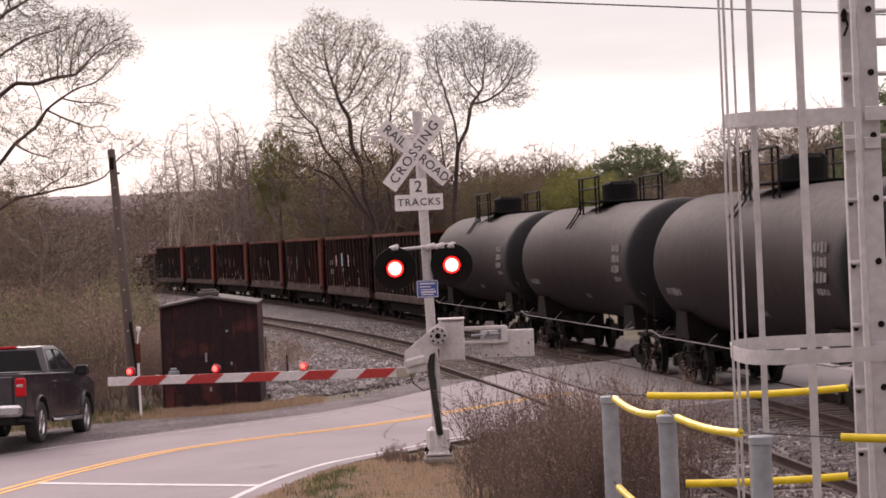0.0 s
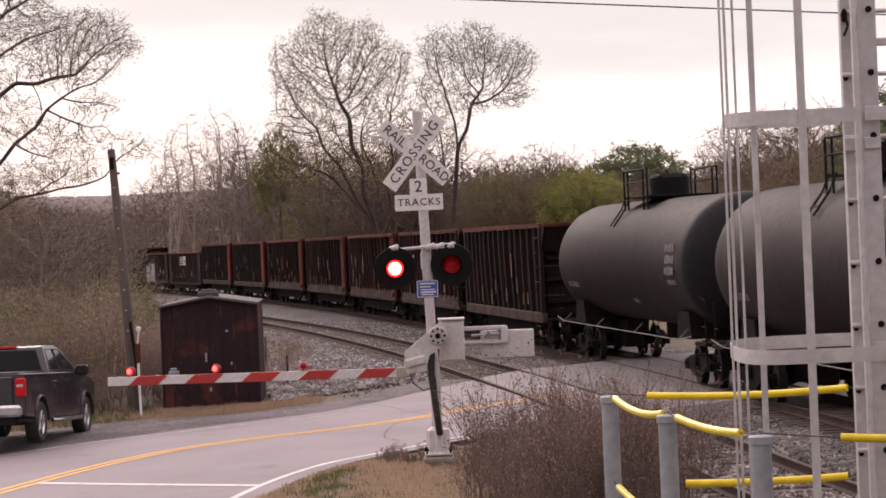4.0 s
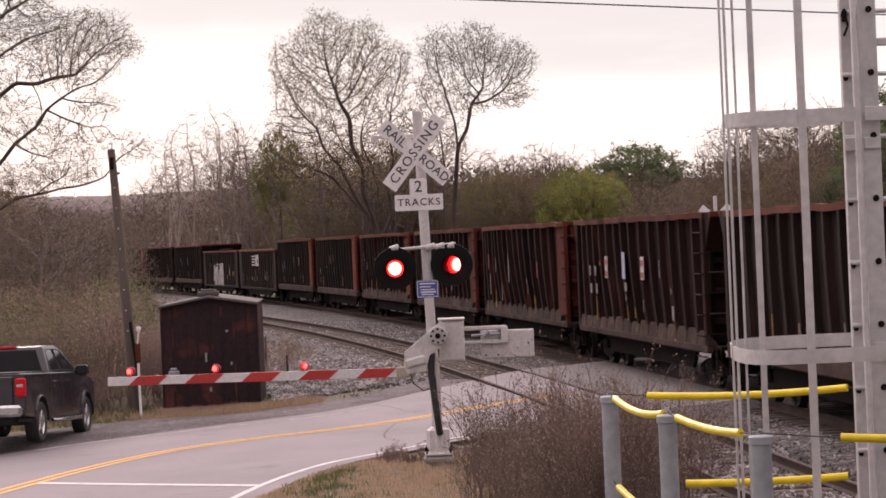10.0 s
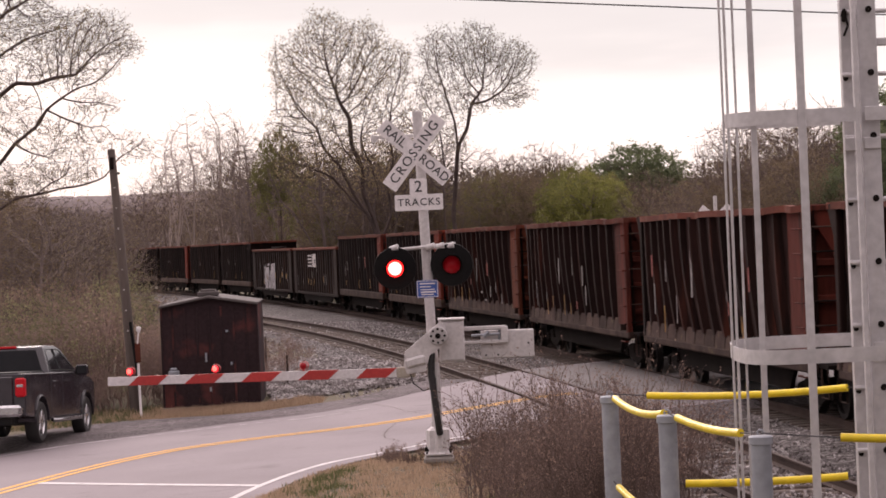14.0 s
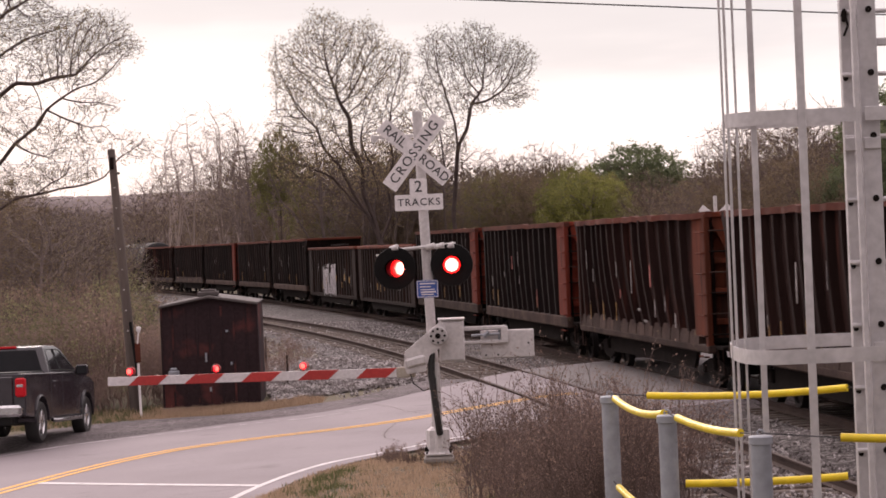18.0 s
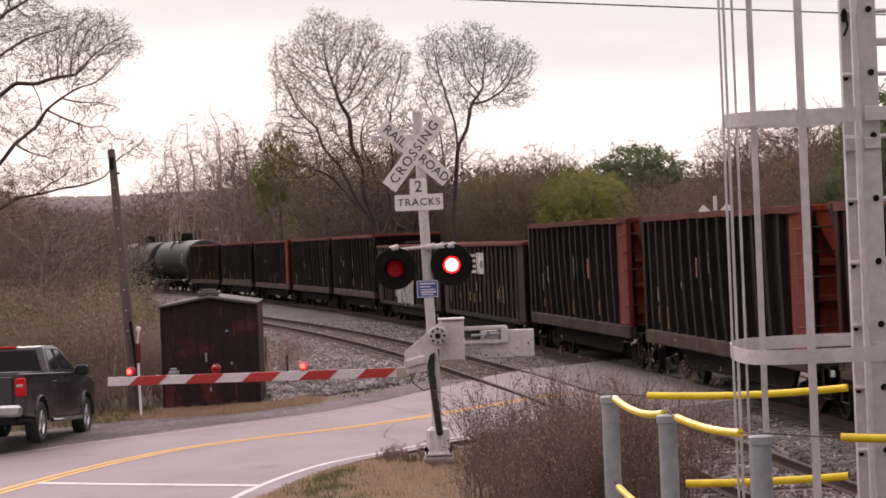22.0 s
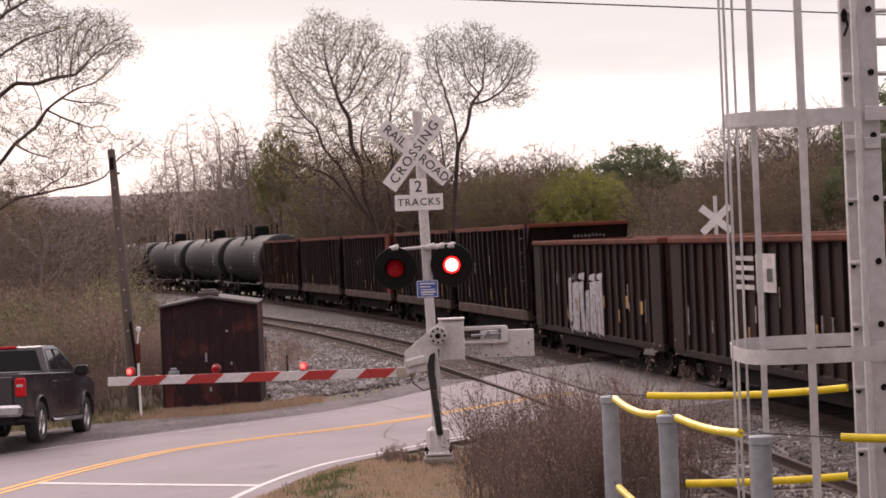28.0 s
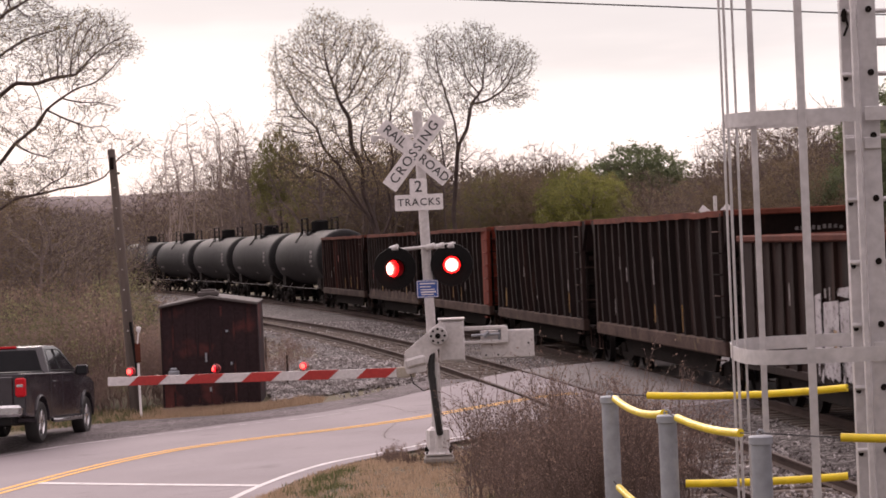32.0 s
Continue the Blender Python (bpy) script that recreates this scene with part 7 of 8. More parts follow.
    # big tree whose limbs reach in beside the road
    stems = [[(0, 0, 0), (0, 0, 3.8), (0, 0, 5.0), (0, 0, 6.1), (0.1, 0, 7.9), (0.2, 0, 10.4)], [(0, 0, 6.1), (1.5, 0, 6.7), (1.9, 0.1, 7.25), (2.5, 0.1, 7.65), (2.85, 0, 8.15), (3.3, -0.1, 8.45), (3.75, 0.2, 8.75)], [(0.1, 0, 7.9), (1.6, 0, 8.6), (2.1, -0.2, 8.95), (2.5, 0, 8.85), (3.2, 0, 9.05), (3.7, 0.2, 9.1)], [(0, 0, 5.0), (1.4, 0, 5.4), (1.9, 0.1, 5.75), (2.4, 0.1, 5.8), (3.0, -0.2, 6.15), (3.3, 0, 6.3)],
             [(2.4, 0.1, 5.8), (3.1, 0.1, 5.95), (3.7, 0.2, 6.0), (4.4, 0.0, 6.2)], [(2.85, 0, 8.15), (3.4, 0, 7.85), (3.9, 0.1, 7.65)], [(2.5, 0, 8.85), (2.7, 0, 8.4), (2.75, -0.1, 8.0)], [(0.1, 0, 7.9), (1.6, 0, 9.7), (2.2, 0.2, 10.1)], [(0.1, 0, 7.9), (1.7, 0, 10.8), (2.3, -0.2, 11.1)], [(1.9, 0.1, 7.25), (2.4, 0, 6.95), (2.9, -0.2, 6.8)], [(3.3, -0.1, 8.45), (3.8, 0, 8.3)]]
    lobes = [(4.0, 0, 10.1, 1.4, 1.1, 0.8, 4.5), (2.6, 0, 10.3, 1.2, 1.1, 0.9, 3.5), (5.0, 0, 9.8, 0.6, 0.6, 0.5, 1.3), (3.5, 0, 9.2, 1.5, 1.1, 0.6, 2.2), (4.2, 0, 8.2, 0.8, 0.6, 0.4, 1.0), (3.2, 0, 7.3, 1.5, 1.1, 0.6, 1.1), (5.1, 0, 7.0, 0.7, 0.6, 0.5, 0.5), (3.0, 0, 6.35, 1.6, 1.0, 0.45, 1.6), (1.3, 0, 9.4, 0.9, 1.2, 1.4, 2), (2.2, 0, 11.9, 1.7, 1.3, 0.9, 2.4), (1.2, 0, 6.1, 1.0, 1.0, 0.8, 1.6), (1.8, 0, 7.9, 1.2, 1.0, 0.8, 0.9)]
    left = crown_tree(39, stems, lobes, 6800, 0.16, 1.6, 0.165, 0.0050, M_DARKBARK, M_BUD, 2.4, 0.28, 2, 0.026, 2.25)
    plant("spreading_tree", "large bare tree with long spreading limbs beside the road", "tree", left, at(-13.7, 66, -0.7))

    # kinds for the woods, each eight metres high
    def dome(seed, lean, w, bark, n=800, twigs=1.6, leafm=None, leaf_n=1, leaf_s=0.035, low=0.36):
        top = 8.0
        zc = top * (1 + low) / 2
        return crown_tree(seed, [[(0, 0, 0), (lean * 0.3, 0, 1.6), (lean, 0.1, 3.6), (lean * 1.2, 0, 5.2)], [(lean * 0.3, 0, 1.6), (lean - 0.9 * w / 2.4, 0.2, 3.6)], [(lean * 0.3, 0, 1.6), (lean + 0.9 * w / 2.4, -0.3, 3.4)]], [(lean, 0, zc, w, w, top - zc - 0.3, 5), (lean - 0.8, 0.3, zc - 0.6, w * 0.8, w * 0.8, (top - zc) * 0.75, 2)], n, 0.28, 2.0, 0.34, 0.0085, bark, leafm or M_BUD, twigs, 0.45, leaf_n, leaf_s)
    bare = [dome(50, -0.3, 2.4, M_TWIG), dome(51, 0.3, 2.0, M_TWIG), dome(52, 0.1, 2.8, M_TWIG)]
    gnarled = dome(53, -0.2, 2.7, M_BARK, 900)
    slim = dome(77, 0.2, 1.25, M_BIRCH, 260, low=0.25)
    budding = [dome(60, -0.2, 2.5, M_TWIG, 420, 1.5, M_LEAF, 12, 0.05), dome(61, 0.3, 2.2, M_TWIG, 420, 1.5, M_OLIVE, 15, 0.052)]
    spray = dome(65, 0.2, 2.4, M_DARKBARK, 300, 1.4, M_FRESH, 3, 0.085)
    crown_only = dome(64, 0.1, 2.0, M_DARKBARK, 420, 1.6, M_LEAF, 34, 0.05, low=0.46)
    full = dome(62, 0.1, 2.4, M_BARK, 520, 1.6, M_YOUNG, 32, 0.05, low=0.12)
    brown = dome(63, 0.0, 2.6, M_TWIG, 460, 1.8, M_WOODS, 18, 0.045, low=0.12)
    ever = crown_tree(70, [[(0, 0, 0), (0, 0, 3), (0.2, 0, 5)], [(0, 0, 2), (-2, 0.2, 4)], [(0, 0, 2), (2.2, 0.2, 3.8)]], [(0.3, 0, 6.1, 2.2, 2.2, 1.6, 4), (-2.2, 0, 4.9, 2.0, 1.8, 1.2, 3), (2.4, 0, 4.6, 1.9, 1.8, 1.2, 3), (0, 0, 3, 3.2, 2.4, 1.5, 3)], 1100, 0.3, 2.2, 0.36, 0.009, M_BARK, M_LEAFDARK, 1.9, 0.5, 40, 0.062)
    shrub = [tree_meshes(80 + k, [((rr.uniform(-.5, .5), rr.uniform(-.5, .5), 0), (rr.uniform(-.5, .5), rr.uniform(-.4, .4), 1), 1.7, 0.022) for _ in range(9)], [(7, 34, 0.6, 0.12), (6, 46, 0.6, 0.2), (0, 0, 0, 0.28)], ln, 0.034, M_SHRUBTWIG, lm) for k, (rr, lm, ln) in enumerate(((random.Random(1), M_BRUSH, 1), (random.Random(2), M_FRESH, 4), (random.Random(3), M_BRUSH, 2), (random.Random(4), M_FRESH, 2)))]
    rnd = random.Random(9)

    def ground_at(x, y):
        return max(ground_z(x, y), -0.6) - 0.1

    def clear_of_track(x, y):
        s, off = track_frame(x, y)
        return not (off > MAIN - 4.5 and y > 58 and x > -0.121 * y)

    # height of the wood's outline over the eye, for each bearing
    BEARING = (-0.20, -0.186, -0.162, -0.1275, -0.103, -0.084, -0.070, -0.05, -0.03, 0.0, 0.02, 0.049, 0.065, 0.085, 0.1, 0.118, 0.135, 0.152, 0.170, 0.2)
    RISE = (0.042, 0.040, 0.032, 0.036, 0.044, 0.046, 0.046, 0.042, 0.038, 0.034, 0.036, 0.040, 0.034, 0.030, 0.028, 0.042, 0.0545, 0.063, 0.056, 0.050)

    def stand(kinds, u0, u1, y0, y1, n, lo, hi, name, label, group):
        for k in range(n):
            u, y = u0 + (u1 - u0) * (k + rnd.random()) / n, rnd.uniform(y0, y1)
            x = u * y
            if not clear_of_track(x, y):
                continue
            z = ground_at(x, y)
            high = (3.5 + float(np.interp(u, BEARING, RISE)) * y - z) * rnd.uniform(lo, hi)
            wide = rnd.uniform(0.85, 1.15)
            plant(name, label, "tree", rnd.choice(kinds), at(x, y, z) @ pose(0, 0, 0, 0, 0, rnd.uniform(0, 360)) @ Matrix.Diagonal((high / 8 * wide, high / 8 * wide, high / 8, 1)), group)

    woods = "trees of the woods"
    stand(bare, -0.135, -0.05, 200, 285, 26, 0.62, 0.98, "bare_tree", "bare pale brown tree in the woods", woods)
    stand([brown], -0.2, -0.06, 190, 270, 16, 0.3, 0.5, "brown_tree", "brown budding tree in the woods", woods)
    stand(bare + [brown], -0.2, -0.135, 120, 160, 22, 0.5, 0.86, "bare_tree", "bare brown tree behind the thicket", woods)
    stand([brown, gnarled, gnarled], -0.2, -0.146, 84, 102, 10, 0.78, 0.98, "brown_tree", "brown budding tree behind the thicket", woods)
    stand(bare + [brown, brown], -0.062, -0.008, 136, 150, 14, 0.8, 1.12, "brown_tree", "brown budding tree in the woods", woods)
    stand([brown, gnarled, brown, budding[1]], -0.068, -0.012, 137, 162, 20, 0.82, 1.04, "brown_tree", "brown budding tree in the woods", woods)
    stand([gnarled], -0.1, -0.066, 166, 190, 9, 0.8, 1.08, "bare_tree", "dark bare tree at the edge of the woods", woods)
    stand(bare, -0.06, 0.03, 150, 195, 22, 0.7, 1.0, "bare_tree", "bare pale brown tree in the woods", woods)
    stand([brown] + budding, -0.06, 0.03, 145, 185, 20, 0.5, 0.85, "brown_tree", "brown budding tree in the woods", woods)
    stand(bare, 0.02, 0.075, 140, 175, 16, 0.8, 1.05, "bare_tree", "bare pale brown tree in the woods", woods)
    stand([brown, brown, budding[1]], 0.015, 0.078, 132, 165, 26, 0.6, 0.9, "brown_tree", "olive brown budding tree in the woods", woods)
    stand([full], 0.052, 0.076, 128, 138, 6, 0.72, 0.9, "budding_tree", "small tree with fresh green leaves", "leafing trees")
    stand(bare, 0.085, 0.2, 98, 135, 40, 0.7, 1.0, "bare_tree", "bare grey-brown tree on the rise", woods)
    stand([brown, brown, budding[1]], 0.08, 0.2, 94, 130, 34, 0.5, 0.85, "brown_tree", "olive brown budding tree on the rise", woods)
    for x, y, h in ((-24.3, 217, 16.6), (-22.6, 214, 17.4), (-20.6, 222, 18.3), (-18.6, 219, 17.6), (-26.2, 228, 16.0), (-21.5, 230, 18.0)):
        plant("slender_tree", "pale slender tree rising over the woods", "tree", slim, at(x, y, -0.6) @ pose(0, 0, 0, 0, 0, x * 31) @ Matrix.Scale(h / 8, 4), "slender trees in the woods")
    plant("budding_tree", "dense olive green tree behind the train", "tree", crown_only, at(-10.7, 158, -0.5) @ pose(0, 0, 0, 0, 0, 40) @ Matrix.Diagonal((0.86, 0.86, 1.48, 1)))
    for x, y, h, wide in ((-6.6, 136, 11.4, 0.9), (-4.6, 141, 12.2, 0.95), (-2.9, 138, 11.4, 0.85), (-1.5, 142, 12.4, 0.8), (0.4, 139, 11.0, 0.7), (2.2, 141, 9.6, 0.8), (-13.6, 172, 13.4, 0.75), (-14.8, 176, 11.6, 0.9)):
        plant("bare_tree", "dark crooked bare tree under the tall ones", "tree", gnarled, at(x, y, -0.5) @ pose(0, 0, 0, 0, 0, x * 53) @ Matrix.Diagonal((h / 8 * wide, h / 8 * wide, h / 8, 1)), woods)
    plant("evergreen_tree", "spreading dark green evergreen tree", "tree", ever, at(11.6, 143, -0.5) @ Matrix.Diagonal((1.32, 1.32, 1.14, 1)))
    for x, y, s in ((18.9, 98, 1.0), (19.6, 102, 1.2)):
        plant("evergreen_tree", "dense dark green tree", "tree", ever, at(x, y, -0.5) @ pose(0, 0, 0, 0, 0, x * 77) @ Matrix.Scale(s, 4))

    def wood(kinds, x0, x1, y0, y1, n, s0, s1, name, label, group, cat="shrub"):
        for k in range(n):
            x, y = rnd.uniform(x0, x1), rnd.uniform(y0, y1)
            sc = rnd.uniform(s0, s1)
            if clear_of_track(x, y):
                plant(name, label, cat, rnd.choice(kinds), at(x, y, ground_at(x, y)) @ pose(0, 0, 0, 0, 0, rnd.uniform(0, 360)) @ Matrix.Scale(sc, 4), group)

    # thicket beside the road
    thicket = "shrubs of the thicket"
    tangled = "tangled brown shrub with small new leaves"
    wood(bare, -16, -8.5, 64, 84, 15, 0.32, 0.5, "sapling", "thin bare sapling in the thicket", "saplings of the thicket", "tree")
    wood([shrub[0], shrub[2], shrub[0], shrub[2], shrub[3]], -17, -8.5, 57.5, 82, 46, 0.7, 1.4, "shrub", tangled, thicket)
    wood(shrub[:3:2], -9, -6.2, 64, 67, 5, 0.6, 0.9, "shrub", tangled, thicket)
    wood([shrub[1], shrub[3]], -13, -8.8, 58.5, 66, 10, 0.7, 1.2, "shrub", "shrub with fresh pale green leaves", thicket)
    wood(shrub, -13.5, -8.0, 57.0, 59.5, 18, 0.32, 0.62, "shrub", "low tangled brown shrub at the road's edge", thicket)
    wood(shrub, -30, -12, 100, 150, 30, 1.1, 2.0, "shrub", tangled, thicket)
    wood(shrub, 6, 30, 84, 120, 34, 1.0, 1.7, "shrub", tangled, thicket)
    for x, y, s in ((-4.62, 63.6, 0.42), (-4.35, 66.0, 0.5), (-4.9, 66.5, 0.62), (-4.0, 63.2, 0.22), (-3.6, 62.4, 0.2)):
        plant("shrub", "low dry brown shrub beside the shed", "shrub", shrub[2], at(x, y, ground_z(x, y) - 0.05) @ pose(0, 0, 0, 0, 0, x * 90) @ Matrix.Scale(s, 4), thicket)
    for x, y, s in ((-7.5, 60.5, 0.62), (-7.2, 61.5, 0.8), (-7.7, 62.5, 0.9), (-7.0, 63.0, 0.7), (-7.3, 59.4, 0.42), (-6.9, 60.2, 0.5), (-7.9, 59.8, 0.6)):
        plant("shrub", tangled, "shrub", shrub[0 if x < -7.25 else 2], at(x, y, ground_z(x, y) - 0.05) @ pose(0, 0, 0, 0, 0, x * 170) @ Matrix.Scale(s, 4), thicket)
    for x, y, s in ((-10.1, 76, 0.42), (-9.6, 71, 0.36), (-10.9, 80, 0.46), (-11.2, 68, 0.42), (-12.4, 66, 0.40), (-8.75, 68.5, 0.36), (-9.2, 64.5, 0.42)):
        plant("budding_tree", "slender sapling with sprays of pale green leaves", "tree", spray, at(x, y, -0.6) @ pose(0, 0, 0, 0, 0, x * 50) @ Matrix.Scale(s, 4), "leafing trees")

    # far woods: one mass of twigs and leaves
    g = Geo()
    for k in range(70000):
        x, y = (rnd.uniform(-110, 0), rnd.uniform(285, 350)) if k % 2 else (rnd.uniform(0, 75), rnd.uniform(180, 215))
        top = 8.3 + 2.0 * noise.noise((x * 0.09, 1.7, 0)) + 1.2 * noise.noise((x * 0.4, 5, 0))
        leaf(g, Vector((x, y, top * rnd.random() ** 0.8)), rnd.uniform(0.1, 0.22), rnd)
    ob = part("far_woods", g, M_FARWOODS)
    tagged(ob, "distant brown spring woods behind the tracks", "woods", kind="stuff")
    g = Geo()
    xs = np.linspace(-700, 700, 1400)
    for x in xs:
        h = 40.4 + 1.6 * noise.noise((x * 0.012, 0, 0)) + 1.1 * noise.noise((x * 0.21, 4, 0)) + 0.9 * noise.noise((x * 0.8, 9, 0)) - 0.02 * max(0, x + 100)
        for y, z in ((1500, -5), (1520, h * 0.7), (1600, h)):
            g.v.append((float(x), y, z))
    for i in range(len(xs) - 1):
        for k in range(2):
            a = i * 3 + k
            g.f.append((a, a + 3, a + 4, a + 1))
            g.s.append(0)
    # haze of the distance is mixed into this pale purple-grey colour
    ob = part("backdrop_ridge", g, mat("hazy_ridge_woods", (0.22, 0.175, 0.17), (0.16, 0.125, 0.122), 1.0, fine=0.25, coarse=0.03, bump=0, vary=0), smooth=60)
    tagged(ob, "low wooded ridge on the horizon", "ridge", kind="structure")


build_trees()


def weeds(seed, n, h, spread):
    """A clump of dry weed stalks with side twigs and seed heads."""
    rnd = random.Random(seed)
    wood, leaves = Geo(), Geo()
    for k in range(n):
        a, r = rnd.uniform(0, 6.28), spread * math.sqrt(rnd.random())
        grow(rnd, wood, leaves, Vector((r * math.cos(a), r * math.sin(a), -0.05)), Vector((rnd.gauss(0, 0.22), rnd.gauss(0, 0.22), 1)), h * rnd.uniform(0.55, 1.1), 0.0045, 0, [(8, 34, 0.42, 0.08), (4, 38, 0.5, 0.14), (0, 0, 0, 0.22)], 5, 0.009)
    return wood.mesh("stem_clump", M_STEM), leaves.mesh("seed_clump", M_SEED)


def build_weeds():
    kinds = [weeds(90 + k, 9, 1.0, 0.42) for k in range(4)]
    low = [weeds(95 + k, 14, 0.4, 0.3) for k in range(2)]
    rnd = random.Random(12)
    for k in range(94):
        y = rnd.uniform(19, 31)
        x = y * rnd.uniform(0.016, 0.093)
        t = thing("weed_bush", "tall dry reddish-brown weeds on the bank", "weeds", at(x, y, ground_z(x, y)) @ pose(0, 0, 0, 0, 0, rnd.uniform(0, 360)) @ Matrix.Scale(rnd.uniform(0.42, 0.98) if k % 6 else 1.2, 4), "dry weeds on the bank")
        a, b = rnd.choice(kinds)
        part("stem_clump", a, None, t)
        part("seed_clump", b, None, t)
    for x, y, sc in ((1.14, 27.0, 1.5), (1.02, 26.6, 1.25), (1.65, 25.0, 1.15)):
        t = thing("weed_bush", "tallest dry weed standing over the others", "weeds", at(x, y, ground_z(x, y)) @ pose(0, 0, 0, 0, 0, x * 200) @ Matrix.Diagonal((sc * 0.55, sc * 0.55, sc, 1)), "dry weeds on the bank")
        part("stem_clump", kinds[3][0], None, t)
        part("seed_clump", kinds[3][1], None, t)
    for k in range(12):
        x, y = rnd.uniform(-1.1, 0.2), rnd.uniform(34.6, 37.5)
        t = thing("low_weeds", "low dry weeds by the signal base", "weeds", at(x, y, ground_z(x, y)) @ pose(0, 0, 0, 0, 0, rnd.uniform(0, 360)) @ Matrix.Scale(rnd.uniform(0.3, 0.6), 4), "low weeds by the signal")
        a, b = rnd.choice(low)
        part("stem_clump", a, None, t)
        part("seed_clump", b, None, t)
    g, h = Geo(), Geo()

    def blades(g, x, y, s):
        z = ground_z(x, y)
        for k in range(7):
            a = rnd.uniform(0, 6.28)
            d = Vector((math.cos(a), math.sin(a), 0))
            w = Vector((-d.y, d.x, 0)) * 0.008
            p = Vector((x + rnd.gauss(0, 0.05), y + rnd.gauss(0, 0.05), z - 0.01))
            q = p + d * s * rnd.uniform(0.2, 0.6) + Vector((0, 0, s * rnd.uniform(0.6, 1.1)))
            i = len(g.v)
            g.v.extend((tuple(p - w), tuple(p + w), tuple(q)))
            g.f.append((i, i + 1, i + 2))
            g.s.append(0)
    for k in range(5200):
        x, y = rnd.uniform(-2.6, 1.6), rnd.uniform(24, 38.5)
        if x > near_x(y) + 0.5:
            blades(g if noise.noise((x * 0.9, y * 0.5, 2)) + rnd.gauss(0, 0.2) > -0.38 else h, x, y, rnd.uniform(0.03, 0.12))
    for k in range(5200):
        x, y = rnd.uniform(-7.4, -3.0), rnd.uniform(54.0, 56.9)
        if y < float(np.interp(x, (-7.4, -5.1, -3.8, -3.0), (54.4, 53.6, 54.3, 55.0))) or (x > -4.3 and y > 56.2 + (x + 4.3)):
            continue
        blades(g, x, y, rnd.uniform(0.03, 0.10) * (1.4 + noise.noise((x * 3, y, 0))))
    for k in range(1200):
        x, y = rnd.uniform(-10.5, -6.8), rnd.uniform(54.3, 58.5)
        blades(h if rnd.random() < 0.6 else g, x, y, rnd.uniform(0.06, 0.2))
    tagged(part("dry_grass", g, M_GRASSDRY), "short straw-coloured dry grass", "grass", kind="stuff")
    tagged(part("green_grass", h, M_GRASS), "short green grass tufts", "grass", kind="stuff")


build_weeds()


# ---------------------------------------------------------------- tracks in detail, stones
build_track(lambda s: MAIN, -400, 126, -12, 42, "dark ties")
build_track(siding, -400, 126, -60, 52, "weathered ties")


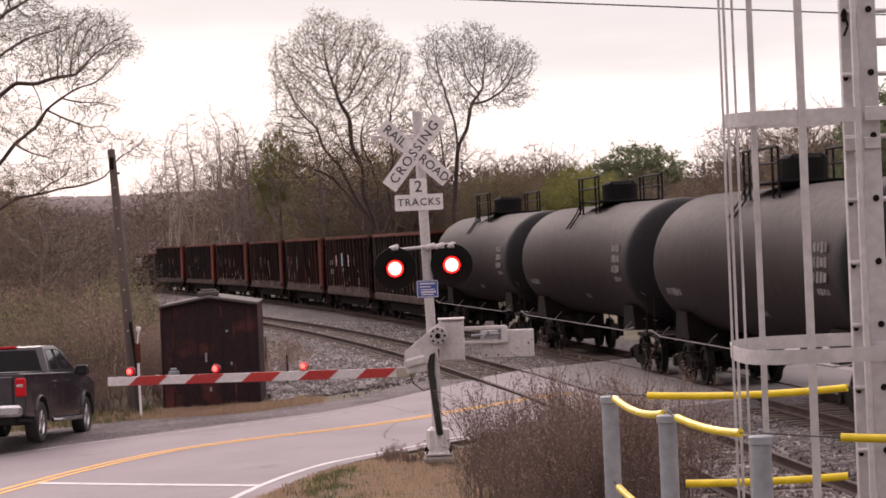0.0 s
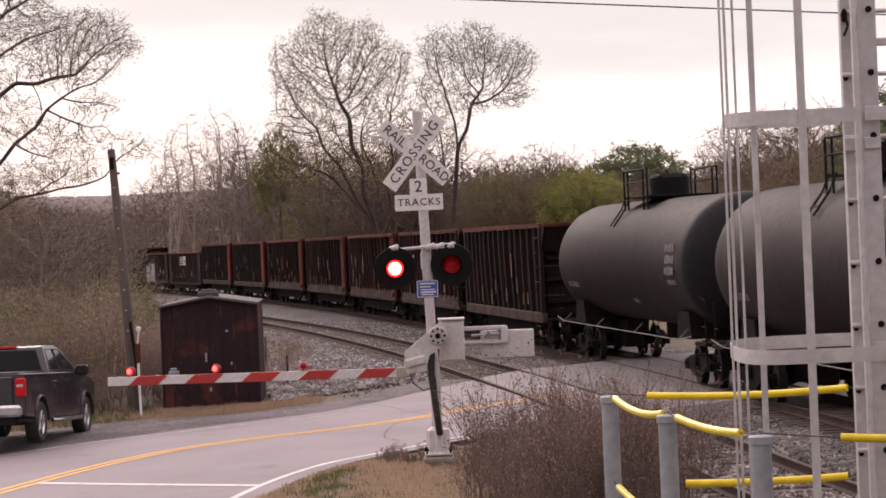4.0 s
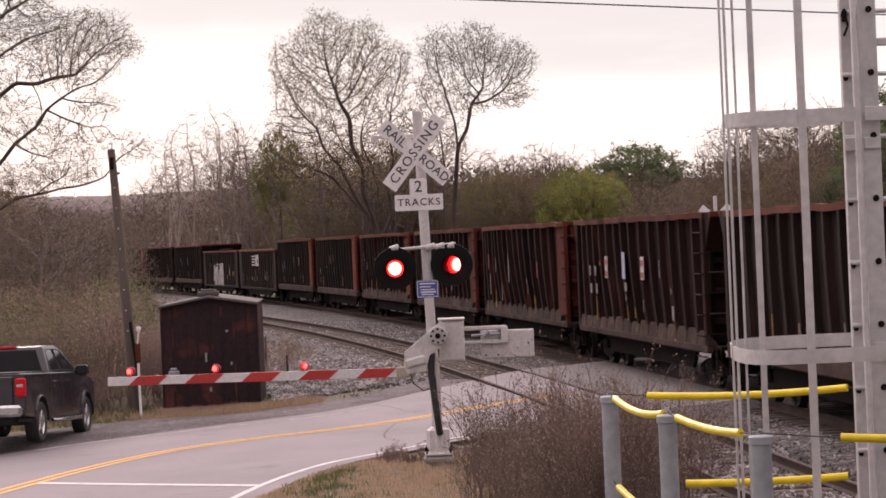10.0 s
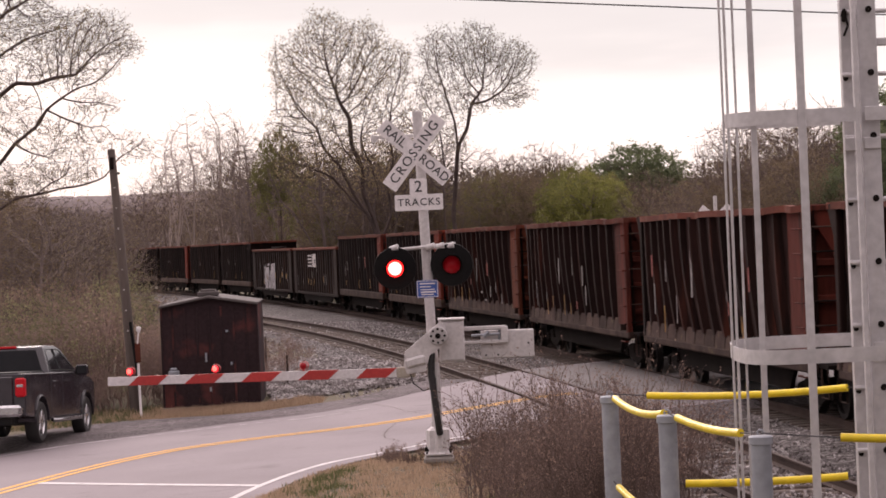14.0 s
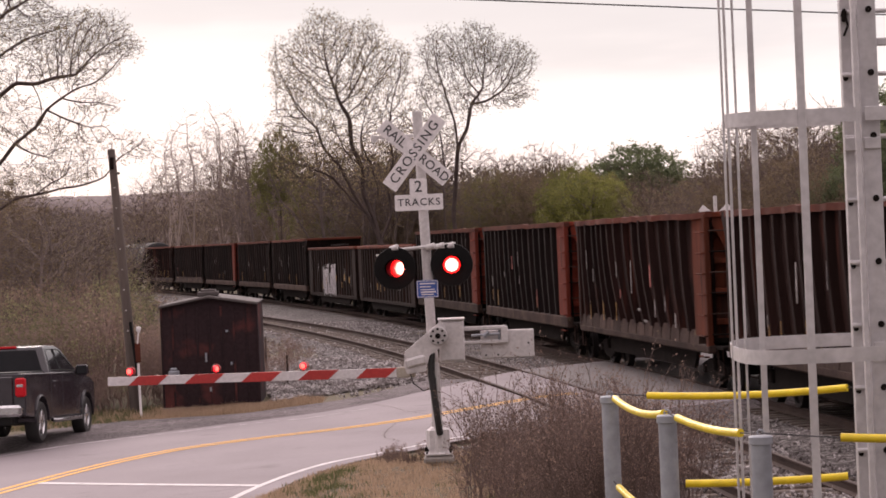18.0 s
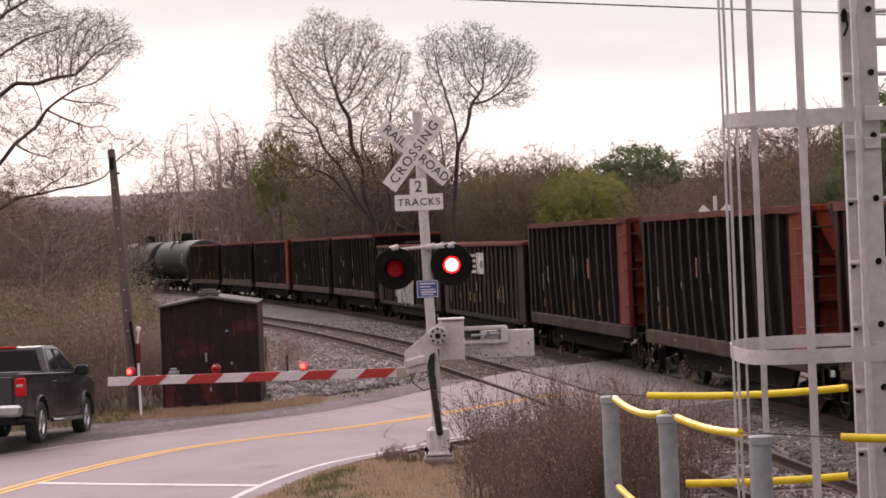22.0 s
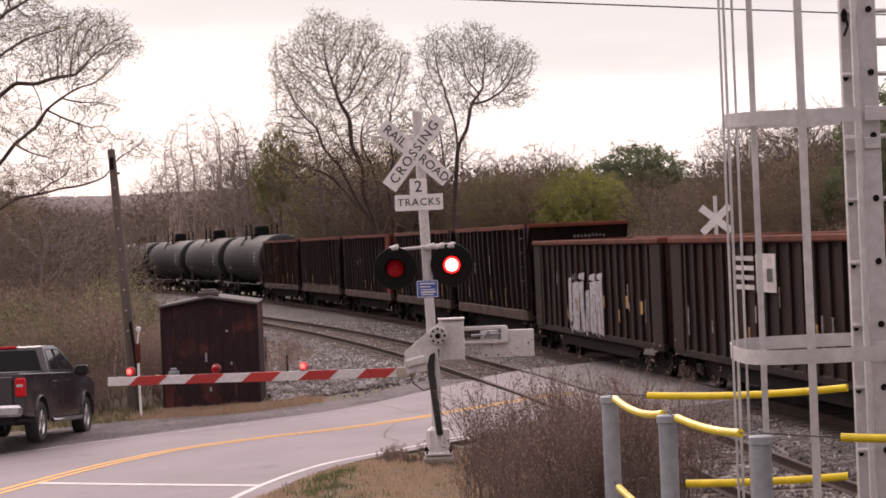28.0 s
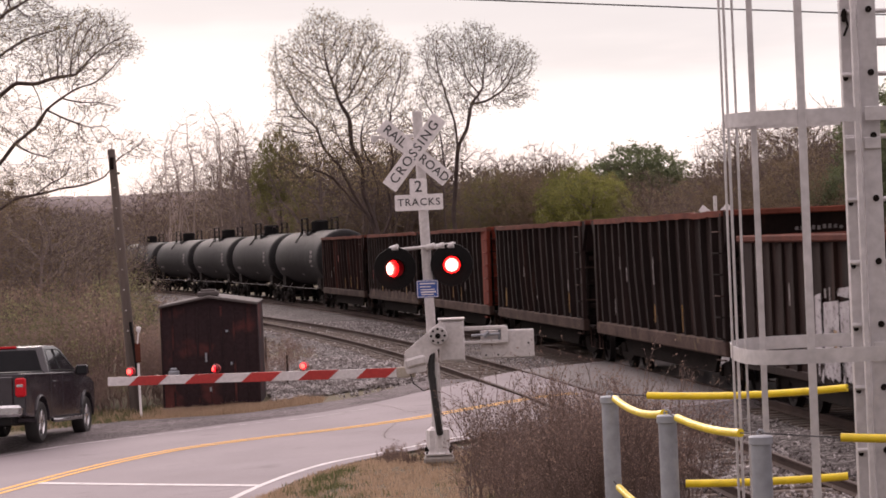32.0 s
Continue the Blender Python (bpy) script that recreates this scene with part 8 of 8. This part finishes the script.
def build_stones():
    rnd = random.Random(3)
    g = Geo()
    base = [Vector(p) for p in ((1, 0, 0), (-1, 0, 0), (0, 1, 0), (0, -1, 0), (0, 0, 1), (0, 0, -1))]
    tri = [(0, 2, 4), (2, 1, 4), (1, 3, 4), (3, 0, 4), (2, 0, 5), (1, 2, 5), (3, 1, 5), (0, 3, 5)]
    n = 0
    while n < 15000:
        s = rnd.uniform(-45, 46)
        off = rnd.uniform(-0.2, siding(s) + 4.2)
        p = on_track(s, off)
        if abs(off - siding(s)) < 1.25 and rnd.random() < 0.3 or near_road(p.x, p.y):
            n += 1
            continue
        z = max(ground_z(p.x, p.y), GRADE * s - 0.21 if off < siding(s) + 1.9 else -9)
        r = rnd.uniform(0.02, 0.055)
        q = Euler((rnd.uniform(0, 6), rnd.uniform(0, 6), rnd.uniform(0, 6))).to_matrix()
        g.add([q @ Vector((v.x * r * rnd.uniform(0.7, 1.4), v.y * r * rnd.uniform(0.7, 1.2), v.z * r * rnd.uniform(0.6, 1))) + Vector((p.x, p.y, z + r * 0.3)) for v in base], tri)
        n += 1
    # stones scattered over the ties of the near track
    for k in range(9000):
        s = rnd.uniform(20, 46)
        off = siding(s) + rnd.uniform(-1.5, 1.5)
        p = on_track(s, off)
        if near_road(p.x, p.y) or abs(abs(off - siding(s)) - 0.755) < 0.07 or noise.noise((p.x * 1.3, p.y * 1.3, 8)) < -0.15:
            continue
        r = rnd.uniform(0.02, 0.05)
        q = Euler((rnd.uniform(0, 6), rnd.uniform(0, 6), rnd.uniform(0, 6))).to_matrix()
        g.add([q @ Vector((v.x * r * rnd.uniform(0.7, 1.4), v.y * r * rnd.uniform(0.7, 1.2), v.z * r * rnd.uniform(0.6, 1))) + Vector((p.x, p.y, GRADE * s - 0.175 + r * 0.2)) for v in base], tri)
    # heap of coarser fresh stone by the road
    for k in range(7000):
        t, w = rnd.random(), rnd.random() ** 1.4
        near = Vector((-4.2 + 3.6 * t, 56.4 + 4.2 * t ** 1.3))
        far = Vector((-6.6 + 4.9 * t, 79 - 8.5 * t))
        p = near.lerp(far, w)
        z = max(ground_z(p.x, p.y), -0.42) + 0.05 + 0.06 * noise.noise((p.x * 0.8, p.y * 0.5, 4))
        r = rnd.uniform(0.03, 0.085)
        q = Euler((rnd.uniform(0, 6), rnd.uniform(0, 6), rnd.uniform(0, 6))).to_matrix()
        g.add([q @ Vector((v.x * r * rnd.uniform(0.7, 1.4), v.y * r * rnd.uniform(0.7, 1.2), v.z * r * rnd.uniform(0.6, 1))) + Vector((p.x, p.y, z)) for v in base], tri)
    tagged(part("ballast_stones", g, M_STONE), "loose pale grey ballast stones", "stones", kind="stuff")


def near_road(x, y):
    """Whether a place lies on the asphalt."""
    best = min(range(0, len(CENTRE), 2), key=lambda i: (CENTRE[i].x - x) ** 2 + (CENTRE[i].y - y) ** 2)
    a, b, p = NEAR[best], FAR[best], Vector((x, y))
    best_n = min((q - p).length for q in NEAR[::4])
    best_f = min((q - p).length for q in FAR[::4])
    best_c = (CENTRE[best] - p).length
    return best_c < 3.2 or (best_n < 4.4 and best_c < 6.5 and best_n + best_c < 9.0) or (best_f < 4.4 and best_f + best_c < 9.0)


build_stones()


# ---------------------------------------------------------------- what moves
HALF = 0.614
FLIP = 0.672


def lamp_motion():
    """Each lens turns its lit half to the road for one half period and its dark half for the next; for a moment both are lit."""
    for lens, m, phase in BULBS:
        rows = [(0.0, m)]
        t, on, angle = FLIP if phase == 0 else FLIP - HALF, True, 0.0
        while t < 32.0:
            for j, dt in enumerate((0.10, 0.133, 0.167, 0.20) if on else (-0.06, -0.027, 0.007, 0.04)):
                rows.append((t + dt, m @ pose(0, 0, 0, 0, 0, angle + 60 * j)))
            angle, on = angle + 180, not on
            t += HALF
        rows = [r for r in rows if r[0] < 31.998]
        walk(lens, rows + [(32.0, rows[-1][1])])


def motions():
    train_motion()
    lamp_motion()


motions()
